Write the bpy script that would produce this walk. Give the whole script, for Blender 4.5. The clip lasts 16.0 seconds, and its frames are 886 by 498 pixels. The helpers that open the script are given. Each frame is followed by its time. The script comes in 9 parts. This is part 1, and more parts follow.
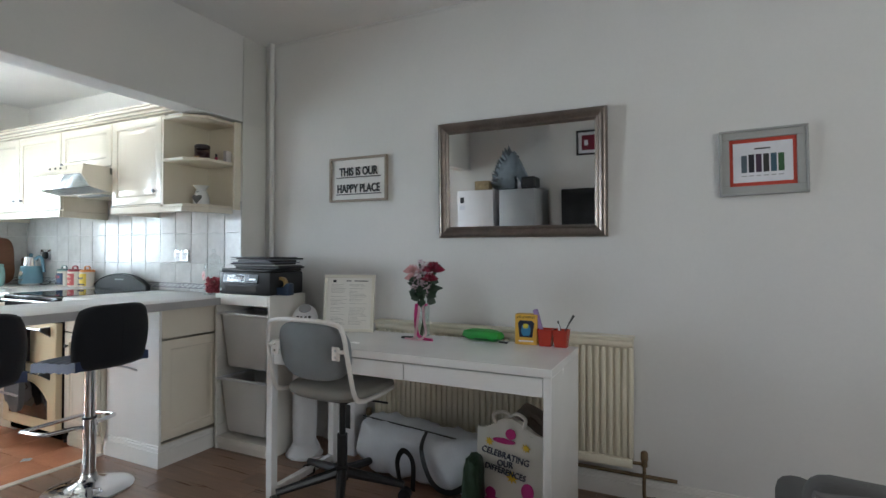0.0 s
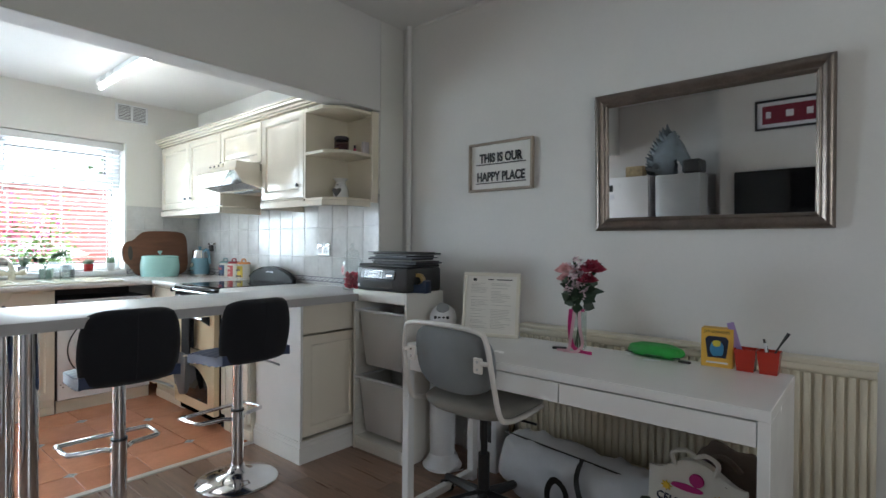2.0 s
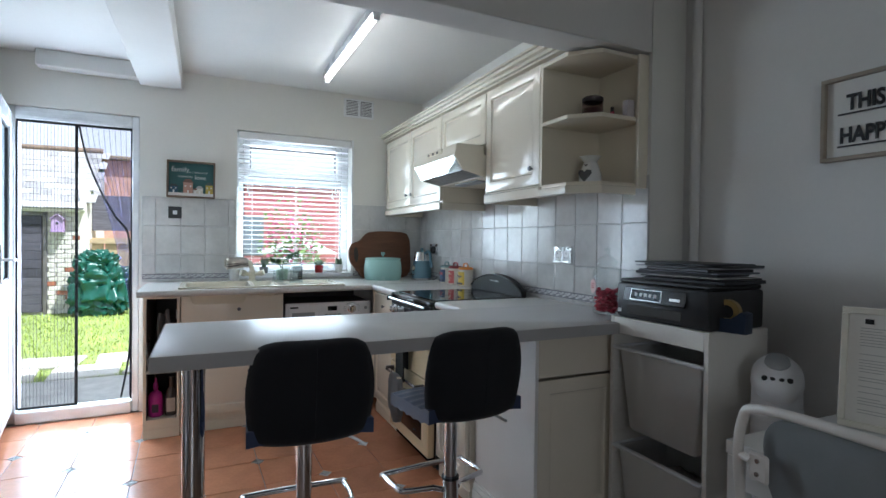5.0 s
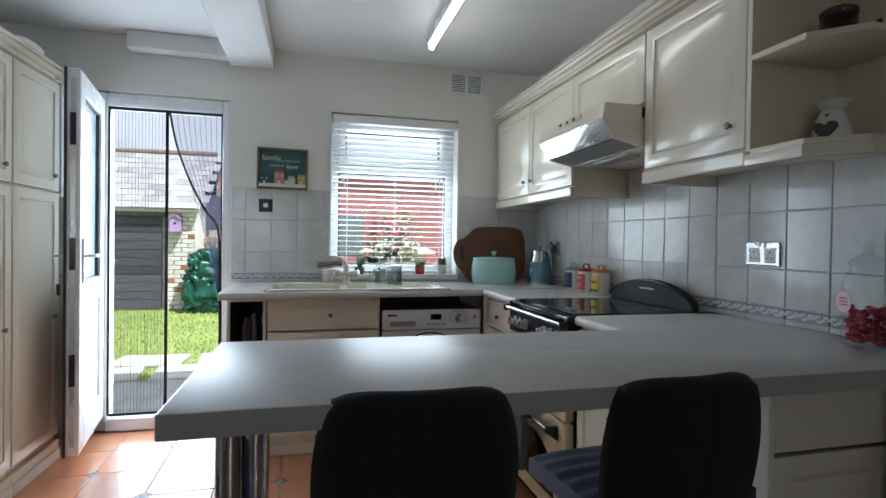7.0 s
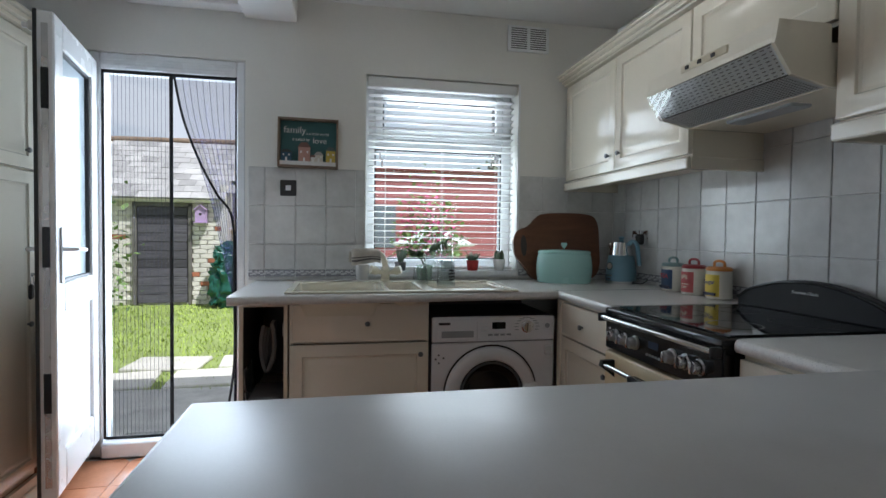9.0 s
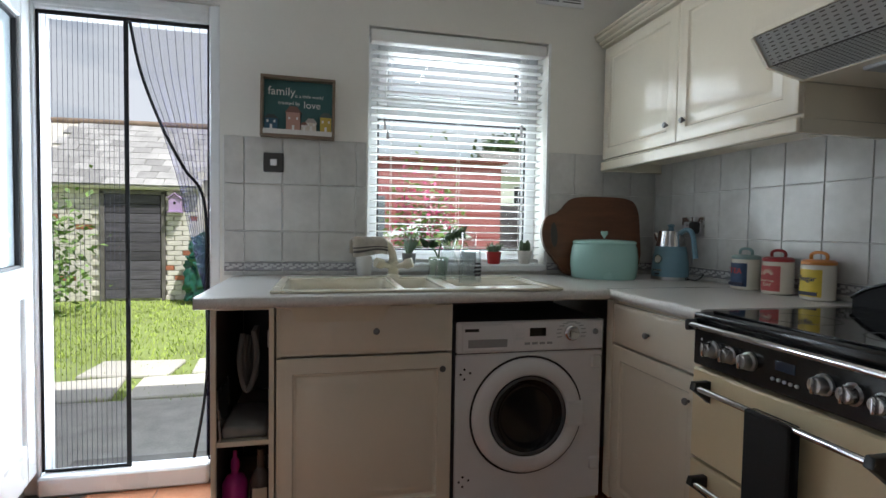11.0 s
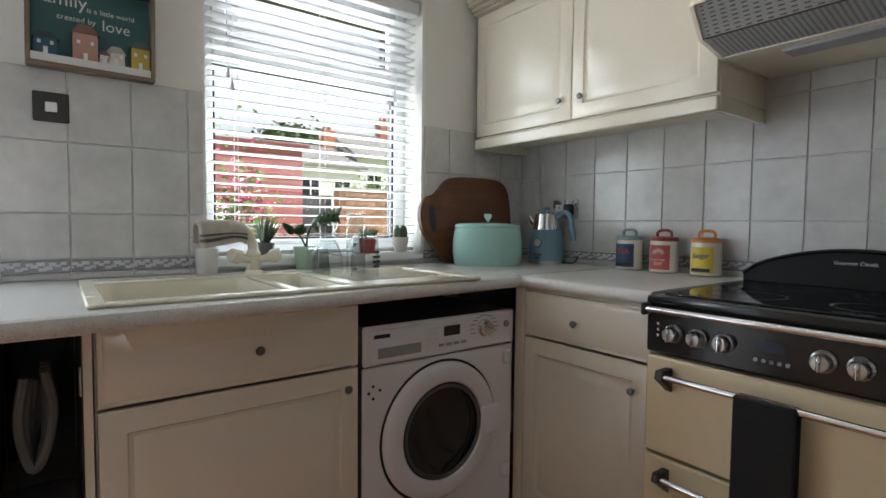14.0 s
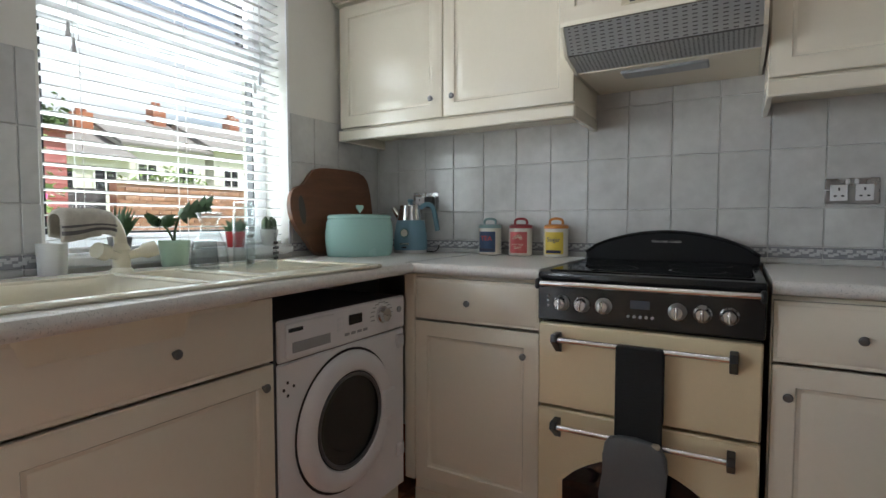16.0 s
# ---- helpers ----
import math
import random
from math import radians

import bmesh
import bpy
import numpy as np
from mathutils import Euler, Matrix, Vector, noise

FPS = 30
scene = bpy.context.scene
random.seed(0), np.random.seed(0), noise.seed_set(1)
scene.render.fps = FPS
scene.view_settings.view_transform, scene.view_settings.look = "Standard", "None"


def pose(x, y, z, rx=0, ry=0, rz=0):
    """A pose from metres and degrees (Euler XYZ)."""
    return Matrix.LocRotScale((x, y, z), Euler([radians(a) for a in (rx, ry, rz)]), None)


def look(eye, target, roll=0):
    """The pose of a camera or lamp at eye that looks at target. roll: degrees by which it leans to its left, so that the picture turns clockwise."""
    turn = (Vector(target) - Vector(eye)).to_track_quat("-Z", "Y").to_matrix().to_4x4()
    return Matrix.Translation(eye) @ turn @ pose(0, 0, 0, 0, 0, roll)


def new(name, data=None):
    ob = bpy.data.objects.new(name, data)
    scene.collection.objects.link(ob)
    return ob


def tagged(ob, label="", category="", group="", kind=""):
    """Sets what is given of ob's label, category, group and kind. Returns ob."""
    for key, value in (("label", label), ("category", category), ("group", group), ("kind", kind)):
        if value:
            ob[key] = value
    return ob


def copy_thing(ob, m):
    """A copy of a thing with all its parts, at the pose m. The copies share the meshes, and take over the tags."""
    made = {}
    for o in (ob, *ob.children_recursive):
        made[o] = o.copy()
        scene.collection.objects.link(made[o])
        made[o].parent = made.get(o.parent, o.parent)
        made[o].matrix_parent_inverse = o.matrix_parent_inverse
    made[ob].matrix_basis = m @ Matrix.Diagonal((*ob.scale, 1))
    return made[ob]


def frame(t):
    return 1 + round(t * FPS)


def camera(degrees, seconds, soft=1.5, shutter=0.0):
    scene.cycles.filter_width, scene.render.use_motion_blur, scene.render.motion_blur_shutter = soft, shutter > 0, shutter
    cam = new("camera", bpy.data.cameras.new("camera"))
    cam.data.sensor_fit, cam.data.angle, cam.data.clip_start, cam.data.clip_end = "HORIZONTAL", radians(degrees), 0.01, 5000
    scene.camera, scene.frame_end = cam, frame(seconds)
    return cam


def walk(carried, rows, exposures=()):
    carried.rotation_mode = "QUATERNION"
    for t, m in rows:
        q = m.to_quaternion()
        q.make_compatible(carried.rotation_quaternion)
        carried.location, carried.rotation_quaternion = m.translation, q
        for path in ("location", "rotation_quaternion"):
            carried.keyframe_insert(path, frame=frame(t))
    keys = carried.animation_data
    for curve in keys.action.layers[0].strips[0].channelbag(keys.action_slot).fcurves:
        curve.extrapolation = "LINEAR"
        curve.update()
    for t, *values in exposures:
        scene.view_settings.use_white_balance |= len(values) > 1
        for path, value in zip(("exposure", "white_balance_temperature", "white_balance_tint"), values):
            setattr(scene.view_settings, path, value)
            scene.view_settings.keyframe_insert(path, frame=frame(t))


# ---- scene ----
cam = camera(81.9, 16.0)
PATH = [
    (0, (0.038, 0.236, 1.184), (-0.823, 2.041, 1.2), 0.2),
    (0.5, (-0.038, 0.296, 1.173), (-0.982, 2.058, 1.183), 0.3),
    (1, (-0.094, 0.353, 1.169), (-1.149, 2.052, 1.169), 0.3),
    (1.5, (-0.146, 0.415, 1.181), (-1.324, 2.031, 1.172), 0.3),
    (2, (-0.195, 0.491, 1.196), (-1.491, 2.014, 1.181), 0.4),
    (2.5, (-0.281, 0.575, 1.205), (-1.702, 1.983, 1.19), 0.5),
    (3, (-0.383, 0.615, 1.198), (-1.911, 1.906, 1.182), 0.6),
    (3.5, (-0.53, 0.701, 1.199), (-2.139, 1.887, 1.179), 0.6),
    (4, (-0.657, 0.789, 1.191), (-2.336, 1.876, 1.17), 0.6),
    (4.5, (-0.803, 0.859, 1.194), (-2.544, 1.842, 1.171), 0.7),
    (5, (-0.978, 0.961, 1.219), (-2.79, 1.807, 1.192), 0.7),
    (5.2, (-1.036, 0.982, 1.228), (-2.876, 1.765, 1.203), 0.8),
    (7.5, (-1.774, 1.078, 1.178), (-3.72, 1.539, 1.142), 0.7),
    (8, (-1.918, 1.086, 1.196), (-3.872, 1.51, 1.148), 0.6),
    (8.5, (-2.077, 1.067, 1.186), (-4.038, 1.458, 1.136), 0.7),
    (9, (-2.253, 1.053, 1.17), (-4.214, 1.44, 1.112), 0.7),
    (11.3, (-2.802, 0.959, 1.131), (-4.74, 1.443, 1.041), 1.0),
    (11.5, (-2.838, 0.937, 1.133), (-4.766, 1.461, 1.04), 0.8),
    (12, (-2.921, 0.878, 1.132), (-4.798, 1.564, 1.037), 0.9),
    (12.5, (-3.005, 0.85, 1.129), (-4.829, 1.667, 1.036), 0.7),
    (13, (-3.116, 0.84, 1.109), (-4.883, 1.771, 1.015), 0.7),
    (13.5, (-3.202, 0.819, 1.098), (-4.887, 1.893, 1.002), 0.7),
    (14, (-3.252, 0.774, 1.088), (-4.846, 1.978, 0.988), 0.6),
    (14.5, (-3.323, 0.682, 1.095), (-4.755, 2.074, 0.994), 0.5),
    (15, (-3.364, 0.596, 1.093), (-4.651, 2.123, 0.995), 0.4),
    (15.5, (-3.404, 0.528, 1.082), (-4.53, 2.178, 0.985), 0.2),
    (16, (-3.464, 0.512, 1.057), (-4.467, 2.238, 0.952), -0.0),
]
EXPOSURES = [
    (0.0, 2.0, 5850, 7), (2.5, 1.66, 5800, 7), (5.0, 1.0, 5600, 8), (7.5, 0.44, 5850, 9), (9.0, 0.16, 5900, 10),
    (11.5, 0.26, 6250, 10), (12.5, 0.38, 6300, 12), (14.5, 0.62, 6400, 12), (16.0, 0.64, 6350, 11),
]
walk(cam, [(t, look(eye, target, roll)) for t, eye, target, roll in PATH], EXPOSURES)
DOOR_W, WINDOW_W, FRONT_W = 24, 13.5, 6.2
TUBE_E = 6.5

# ---- world, sun and large lights ----
world = bpy.data.worlds.new("sky")
scene.world = world
world.use_nodes = True
wn = world.node_tree.nodes
wl = world.node_tree.links
sky = wn.new("ShaderNodeTexSky")
sky.sky_type = "NISHITA"
sky.sun_disc = False
sky.sun_elevation = radians(52)
sky.sun_rotation = radians(60)
sky.air_density, sky.dust_density, sky.ozone_density = 1.0, 1.2, 1.0
# drifting white clouds over the blue
tc = wn.new("ShaderNodeTexCoord")
cl = wn.new("ShaderNodeTexNoise")
cl.inputs["Scale"].default_value = 2.2
cl.inputs["Detail"].default_value = 6
mp = wn.new("ShaderNodeMapping")
mp.inputs["Scale"].default_value = (1, 1, 2.5)
wl.new(tc.outputs["Generated"], mp.inputs["Vector"])
wl.new(mp.outputs["Vector"], cl.inputs["Vector"])
cr = wn.new("ShaderNodeValToRGB")
cr.color_ramp.elements[0].position, cr.color_ramp.elements[1].position = 0.28, 0.52
wl.new(cl.outputs["Fac"], cr.inputs["Fac"])
mx = wn.new("ShaderNodeMix")
mx.data_type = "RGBA"
wl.new(cr.outputs["Color"], mx.inputs["Factor"])
wl.new(sky.outputs["Color"], mx.inputs["A"])
mx.inputs["B"].default_value = (9.5, 9.8, 10.3, 1)
bg = wn["Background"]
bg.inputs["Strength"].default_value = 0.07
wl.new(mx.outputs["Result"], bg.inputs["Color"])

sun = new("sun", bpy.data.lights.new("sun", "SUN"))
sun.data.energy, sun.data.angle, sun.data.color = 5.0, radians(0.6), (1.0, 0.95, 0.87)
sun.matrix_basis = look((6, 6, 14), (0, 0, 0))


def area(name, eye, target, w, h, watts, colour):
    lamp = new(name, bpy.data.lights.new(name, "AREA"))
    lamp.data.shape, lamp.data.size, lamp.data.size_y = "RECTANGLE", w, h
    lamp.data.energy, lamp.data.color = watts, colour
    lamp.matrix_basis = look(eye, target)
    return lamp


# daylight in the openings
area("door_daylight", (-5.30, 0.18, 1.05), (-4.0, 0.18, 1.0), 0.64, 1.8, DOOR_W, (0.82, 0.92, 1.0))
area("window_daylight", (-5.30, 1.62, 1.5), (-4.0, 1.62, 1.4), 0.8, 1.0, WINDOW_W, (0.88, 0.95, 1.0))
area("front_window_daylight", (2.62, -0.1, 1.55), (0.0, 0.5, 1.2), 1.1, 0.9, FRONT_W, (1.0, 0.98, 0.93))

# ---- materials ----
MATS = {}


def mat(name, colour, rough=0.5, metal=0.0, vary=0.08, scale=6.0, fine=120.0, bump=0.05, coat=0.0, island=0.0, random_object=0.0, spec=0.5, sheen=0.0, stretch=(1, 1, 1), speck=None, rough_vary=0.08):
    """A surface with two scales of variation in colour, one in gloss, and a fine relief."""
    if name in MATS:
        return MATS[name]
    m = bpy.data.materials.new(name)
    m.use_nodes = True
    n, l = m.node_tree.nodes, m.node_tree.links
    b = n["Principled BSDF"]
    b.inputs["Metallic"].default_value = metal
    b.inputs["Coat Weight"].default_value = coat
    b.inputs["Coat Roughness"].default_value = 0.08
    b.inputs["Specular IOR Level"].default_value = spec
    b.inputs["Sheen Weight"].default_value = sheen
    co = n.new("ShaderNodeTexCoord")
    mp = n.new("ShaderNodeMapping")
    mp.inputs["Scale"].default_value = stretch
    l.new(co.outputs["Object"], mp.inputs["Vector"])
    big = n.new("ShaderNodeTexNoise")
    big.inputs["Scale"].default_value, big.inputs["Detail"].default_value = scale, 5
    small = n.new("ShaderNodeTexNoise")
    small.inputs["Scale"].default_value, small.inputs["Detail"].default_value = fine, 3
    l.new(mp.outputs["Vector"], big.inputs["Vector"])
    l.new(mp.outputs["Vector"], small.inputs["Vector"])
    add = n.new("ShaderNodeMath")
    add.operation = "MULTIPLY_ADD"
    add.inputs[1].default_value = 0.45
    l.new(small.outputs["Fac"], add.inputs[0])
    l.new(big.outputs["Fac"], add.inputs[2])
    value = n.new("ShaderNodeMapRange")
    value.inputs["From Min"].default_value, value.inputs["From Max"].default_value = 0.4, 1.05
    value.inputs["To Min"].default_value, value.inputs["To Max"].default_value = 1 - vary, 1 + vary
    l.new(add.outputs[0], value.inputs["Value"])
    shade = value.outputs["Result"]
    if random_object or island:
        src = n.new("ShaderNodeObjectInfo") if random_object else n.new("ShaderNodeNewGeometry")
        r = n.new("ShaderNodeMapRange")
        k = random_object or island
        r.inputs["To Min"].default_value, r.inputs["To Max"].default_value = 1 - k, 1 + k
        l.new(src.outputs["Random" if random_object else "Random Per Island"], r.inputs["Value"])
        mul = n.new("ShaderNodeMath")
        mul.operation = "MULTIPLY"
        l.new(shade, mul.inputs[0])
        l.new(r.outputs["Result"], mul.inputs[1])
        shade = mul.outputs[0]
    hsv = n.new("ShaderNodeHueSaturation")
    hsv.inputs["Color"].default_value = (*colour, 1)
    l.new(shade, hsv.inputs["Value"])
    out = hsv.outputs["Color"]
    if speck:
        sc, lo, scol = speck
        v = n.new("ShaderNodeTexNoise")
        v.inputs["Scale"].default_value, v.inputs["Detail"].default_value = sc, 1
        l.new(co.outputs["Object"], v.inputs["Vector"])
        rp = n.new("ShaderNodeMapRange")
        rp.inputs["From Min"].default_value, rp.inputs["From Max"].default_value = lo, lo + 0.06
        l.new(v.outputs["Fac"], rp.inputs["Value"])
        mixc = n.new("ShaderNodeMix")
        mixc.data_type = "RGBA"
        l.new(rp.outputs["Result"], mixc.inputs["Factor"])
        l.new(out, mixc.inputs["A"])
        mixc.inputs["B"].default_value = (*scol, 1)
        out = mixc.outputs["Result"]
    l.new(out, b.inputs["Base Color"])
    rr = n.new("ShaderNodeMapRange")
    rr.inputs["To Min"].default_value, rr.inputs["To Max"].default_value = max(0.0, rough - rough_vary), min(1.0, rough + rough_vary)
    l.new(big.outputs["Fac"], rr.inputs["Value"])
    l.new(rr.outputs["Result"], b.inputs["Roughness"])
    if bump:
        bp = n.new("ShaderNodeBump")
        bp.inputs["Strength"].default_value, bp.inputs["Distance"].default_value = bump, 0.004
        l.new(small.outputs["Fac"], bp.inputs["Height"])
        l.new(bp.outputs["Normal"], b.inputs["Normal"])
    MATS[name] = m
    return m


def clear(name, tint=(1, 1, 1), rough=0.0, ior=1.45, thin=True):
    if name in MATS:
        return MATS[name]
    m = bpy.data.materials.new(name)
    m.use_nodes = True
    n, l = m.node_tree.nodes, m.node_tree.links
    b = n["Principled BSDF"]
    b.inputs["Base Color"].default_value = (*tint, 1)
    b.inputs["Roughness"].default_value = rough
    b.inputs["IOR"].default_value = ior
    b.inputs["Transmission Weight"].default_value = 1.0
    if thin:
        # a thin sheet: clear with a faint gloss
        t = n.new("ShaderNodeBsdfTransparent")
        t.inputs["Color"].default_value = (*tint, 1)
        g = n.new("ShaderNodeBsdfGlossy")
        g.inputs["Roughness"].default_value = 0.02
        fr = n.new("ShaderNodeLayerWeight")
        fr.inputs["Blend"].default_value = 0.5
        pw = n.new("ShaderNodeMath")
        pw.operation = "POWER"
        pw.inputs[1].default_value = 3.0
        ad = n.new("ShaderNodeMath")
        ad.operation = "MULTIPLY_ADD"
        ad.inputs[1].default_value, ad.inputs[2].default_value = 0.55, 0.04
        mxs = n.new("ShaderNodeMixShader")
        l.new(fr.outputs["Facing"], pw.inputs[0])
        l.new(pw.outputs[0], ad.inputs[0])
        l.new(ad.outputs[0], mxs.inputs["Fac"])
        l.new(t.outputs["BSDF"], mxs.inputs[1])
        l.new(g.outputs["BSDF"], mxs.inputs[2])
        l.new(mxs.outputs["Shader"], n["Material Output"].inputs["Surface"])
    MATS[name] = m
    return m


def veil(name, colour, cover):
    """A see-through woven net: part threads, part gaps."""
    m = bpy.data.materials.new(name)
    m.use_nodes = True
    n, l = m.node_tree.nodes, m.node_tree.links
    b = n["Principled BSDF"]
    b.inputs["Base Color"].default_value = (*colour, 1)
    b.inputs["Roughness"].default_value = 0.8
    t = n.new("ShaderNodeBsdfTransparent")
    mxs = n.new("ShaderNodeMixShader")
    mxs.inputs["Fac"].default_value = cover
    l.new(t.outputs["BSDF"], mxs.inputs[1])
    l.new(b.outputs["BSDF"], mxs.inputs[2])
    l.new(mxs.outputs["Shader"], n["Material Output"].inputs["Surface"])
    return m


def glow(name, colour, strength):
    m = bpy.data.materials.new(name)
    m.use_nodes = True
    b = m.node_tree.nodes["Principled BSDF"]
    b.inputs["Base Color"].default_value = (*colour, 1)
    b.inputs["Emission Color"].default_value = (*colour, 1)
    b.inputs["Emission Strength"].default_value = strength
    return m


PAINT = mat("wall_paint", (0.70, 0.685, 0.665), 0.75, vary=0.035, scale=2.5, fine=70, bump=0.10)
KPAINT = mat("kitchen_paint", (0.78, 0.765, 0.72), 0.7, vary=0.03, scale=2.5, fine=70, bump=0.08)
CEIL = mat("ceiling_paint", (0.80, 0.79, 0.77), 0.8, vary=0.03, scale=3, fine=60, bump=0.06)
GLOSSW = mat("white_gloss_paint", (0.80, 0.78, 0.74), 0.35, vary=0.04, scale=5, bump=0.03)
PVC = mat("white_pvc", (0.82, 0.83, 0.84), 0.28, vary=0.02, scale=4, bump=0.01)
CREAM = mat("cream_foil", (0.80, 0.735, 0.61), 0.15, vary=0.03, scale=3, fine=60, bump=0.01, coat=0.2, rough_vary=0.03)
CREAMD = mat("cream_board", (0.76, 0.69, 0.56), 0.4, vary=0.04, scale=4, bump=0.03)
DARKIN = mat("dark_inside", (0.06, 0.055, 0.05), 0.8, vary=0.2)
WORK = mat("worktop_laminate", (0.66, 0.645, 0.62), 0.30, vary=0.04, scale=14, fine=220, bump=0.02, rough_vary=0.02, speck=(330, 0.68, (0.46, 0.45, 0.44)))
EDGE = mat("worktop_rolled_edge", (0.68, 0.66, 0.63), 0.35, vary=0.10, scale=60, fine=260, bump=0.10, speck=(300, 0.62, (0.46, 0.45, 0.44)))
BARTOP = mat("bar_laminate", (0.58, 0.57, 0.56), 0.36, vary=0.05, scale=9, fine=180, bump=0.03, rough_vary=0.02)
BAREDGE = mat("bar_edge", (0.42, 0.41, 0.40), 0.4, vary=0.06, scale=9, bump=0.02)
TERRA = mat("terracotta_tile", (0.58, 0.25, 0.135), 0.22, vary=0.16, scale=7, fine=60, bump=0.05, random_object=0.10, coat=0.15)
INSERT = mat("pale_insert_tile", (0.60, 0.60, 0.58), 0.25, vary=0.25, scale=90, fine=200, bump=0.03)
GROUT = mat("grey_grout", (0.30, 0.28, 0.26), 0.9, vary=0.15, scale=20, bump=0.2)
WGROUT = mat("wall_grout", (0.76, 0.76, 0.74), 0.9, vary=0.06, scale=20, bump=0.1)
TILE = mat("grey_glazed_tile", (0.60, 0.595, 0.58), 0.13, vary=0.14, scale=9, fine=35, bump=0.06, random_object=0.04, spec=0.3, rough_vary=0.05)
BAND = mat("border_tile", (0.30, 0.30, 0.32), 0.2, vary=0.15, scale=30, fine=120, bump=0.03, coat=0.2)
LEAFT = mat("border_relief", (0.60, 0.60, 0.61), 0.3, vary=0.1, scale=60)
PLANK = mat("brown_laminate", (0.25, 0.15, 0.10), 0.30, vary=0.30, scale=5, fine=40, bump=0.06, random_object=0.22, stretch=(0.5, 9, 1))
CHROME = mat("chrome", (0.72, 0.72, 0.73), 0.07, 1.0, vary=0.03, scale=4, bump=0.0, rough_vary=0.04)
STEEL = mat("brushed_steel", (0.52, 0.52, 0.52), 0.28, 1.0, vary=0.06, scale=8, fine=300, bump=0.03)
PEWTER = mat("pewter_knob", (0.20, 0.20, 0.20), 0.4, 0.8, vary=0.15, scale=40)
BLACKG = mat("black_glass", (0.006, 0.006, 0.007), 0.05, vary=0.1, scale=5, bump=0.0, rough_vary=0.03)
BLACKE = mat("black_enamel", (0.010, 0.010, 0.011), 0.18, vary=0.15, scale=6, bump=0.01)
BLACKM = mat("black_matt_enamel", (0.009, 0.009, 0.010), 0.45, vary=0.15, scale=6, bump=0.01, spec=0.2)
BLACKP = mat("black_plastic", (0.018, 0.018, 0.019), 0.4, vary=0.2, scale=20, bump=0.05)
CREAME = mat("cream_enamel", (0.79, 0.66, 0.43), 0.2, vary=0.03, scale=3, bump=0.01, coat=0.3)
WHITEE = mat("white_enamel", (0.80, 0.79, 0.80), 0.3, vary=0.03, scale=4, bump=0.02)
WHITEP = mat("white_plastic", (0.78, 0.78, 0.79), 0.4, vary=0.04, scale=8, bump=0.03)
GREYP = mat("grey_plastic", (0.35, 0.36, 0.37), 0.45, vary=0.06, scale=8)
DESKW = mat("white_lacquer", (0.80, 0.79, 0.77), 0.25, vary=0.02, scale=4, bump=0.015)
CHIP = mat("white_foil_shelf", (0.76, 0.73, 0.67), 0.4, vary=0.04, scale=5, bump=0.02)
RAD = mat("cream_radiator", (0.72, 0.66, 0.52), 0.35, vary=0.05, scale=6, bump=0.03)
FABB = mat("navy_fabric", (0.006, 0.0065, 0.009), 0.9, vary=0.3, scale=30, fine=500, bump=0.25, sheen=0.05)
FABN = mat("navy_leatherette", (0.03, 0.045, 0.10), 0.5, vary=0.2, scale=20, fine=300, bump=0.15)
FABG = mat("grey_fabric", (0.22, 0.23, 0.235), 0.95, vary=0.12, scale=10, fine=600, bump=0.3, sheen=0.1)
SEATG = mat("warm_grey_fabric", (0.25, 0.235, 0.205), 0.95, vary=0.12, scale=10, fine=600, bump=0.3, sheen=0.1)
SOFA = mat("charcoal_weave", (0.07, 0.065, 0.06), 0.95, vary=0.2, scale=12, fine=350, bump=0.5, sheen=0.1)
GLASS = clear("window_glass", (0.98, 1.0, 0.99))
SILVER = mat("mirror_silver", (0.86, 0.87, 0.87), 0.015, 1.0, vary=0.0, bump=0.0, rough_vary=0.01)


# ---- mesh helpers ----
def box(bm, x0, x1, y0, y1, z0, z1, bevel=0.0, seg=1):
    x0, x1 = min(x0, x1), max(x0, x1)
    y0, y1 = min(y0, y1), max(y0, y1)
    z0, z1 = min(z0, z1), max(z0, z1)
    m = Matrix.Translation(((x0 + x1) / 2, (y0 + y1) / 2, (z0 + z1) / 2)) @ Matrix.Diagonal((x1 - x0, y1 - y0, z1 - z0, 1))
    r = bmesh.ops.create_cube(bm, size=1, matrix=m)
    if bevel:
        es = list({e for v in r["verts"] for e in v.link_edges})
        bmesh.ops.bevel(bm, geom=es, offset=min(bevel, (x1 - x0) * 0.45, (y1 - y0) * 0.45, (z1 - z0) * 0.45), segments=seg, affect="EDGES", profile=0.5)
    return bm


def B(*a, **k):
    return box(bmesh.new(), *a, **k)


def cyl(bm, p, q, r0, r1=None, seg=20, cap=True):
    p, q = Vector(p), Vector(q)
    d = q - p
    m = Matrix.Translation((p + q) / 2) @ d.to_track_quat("Z", "Y").to_matrix().to_4x4()
    bmesh.ops.create_cone(bm, cap_ends=cap, segments=seg, radius1=r0, radius2=r0 if r1 is None else r1, depth=d.length, matrix=m)
    return bm


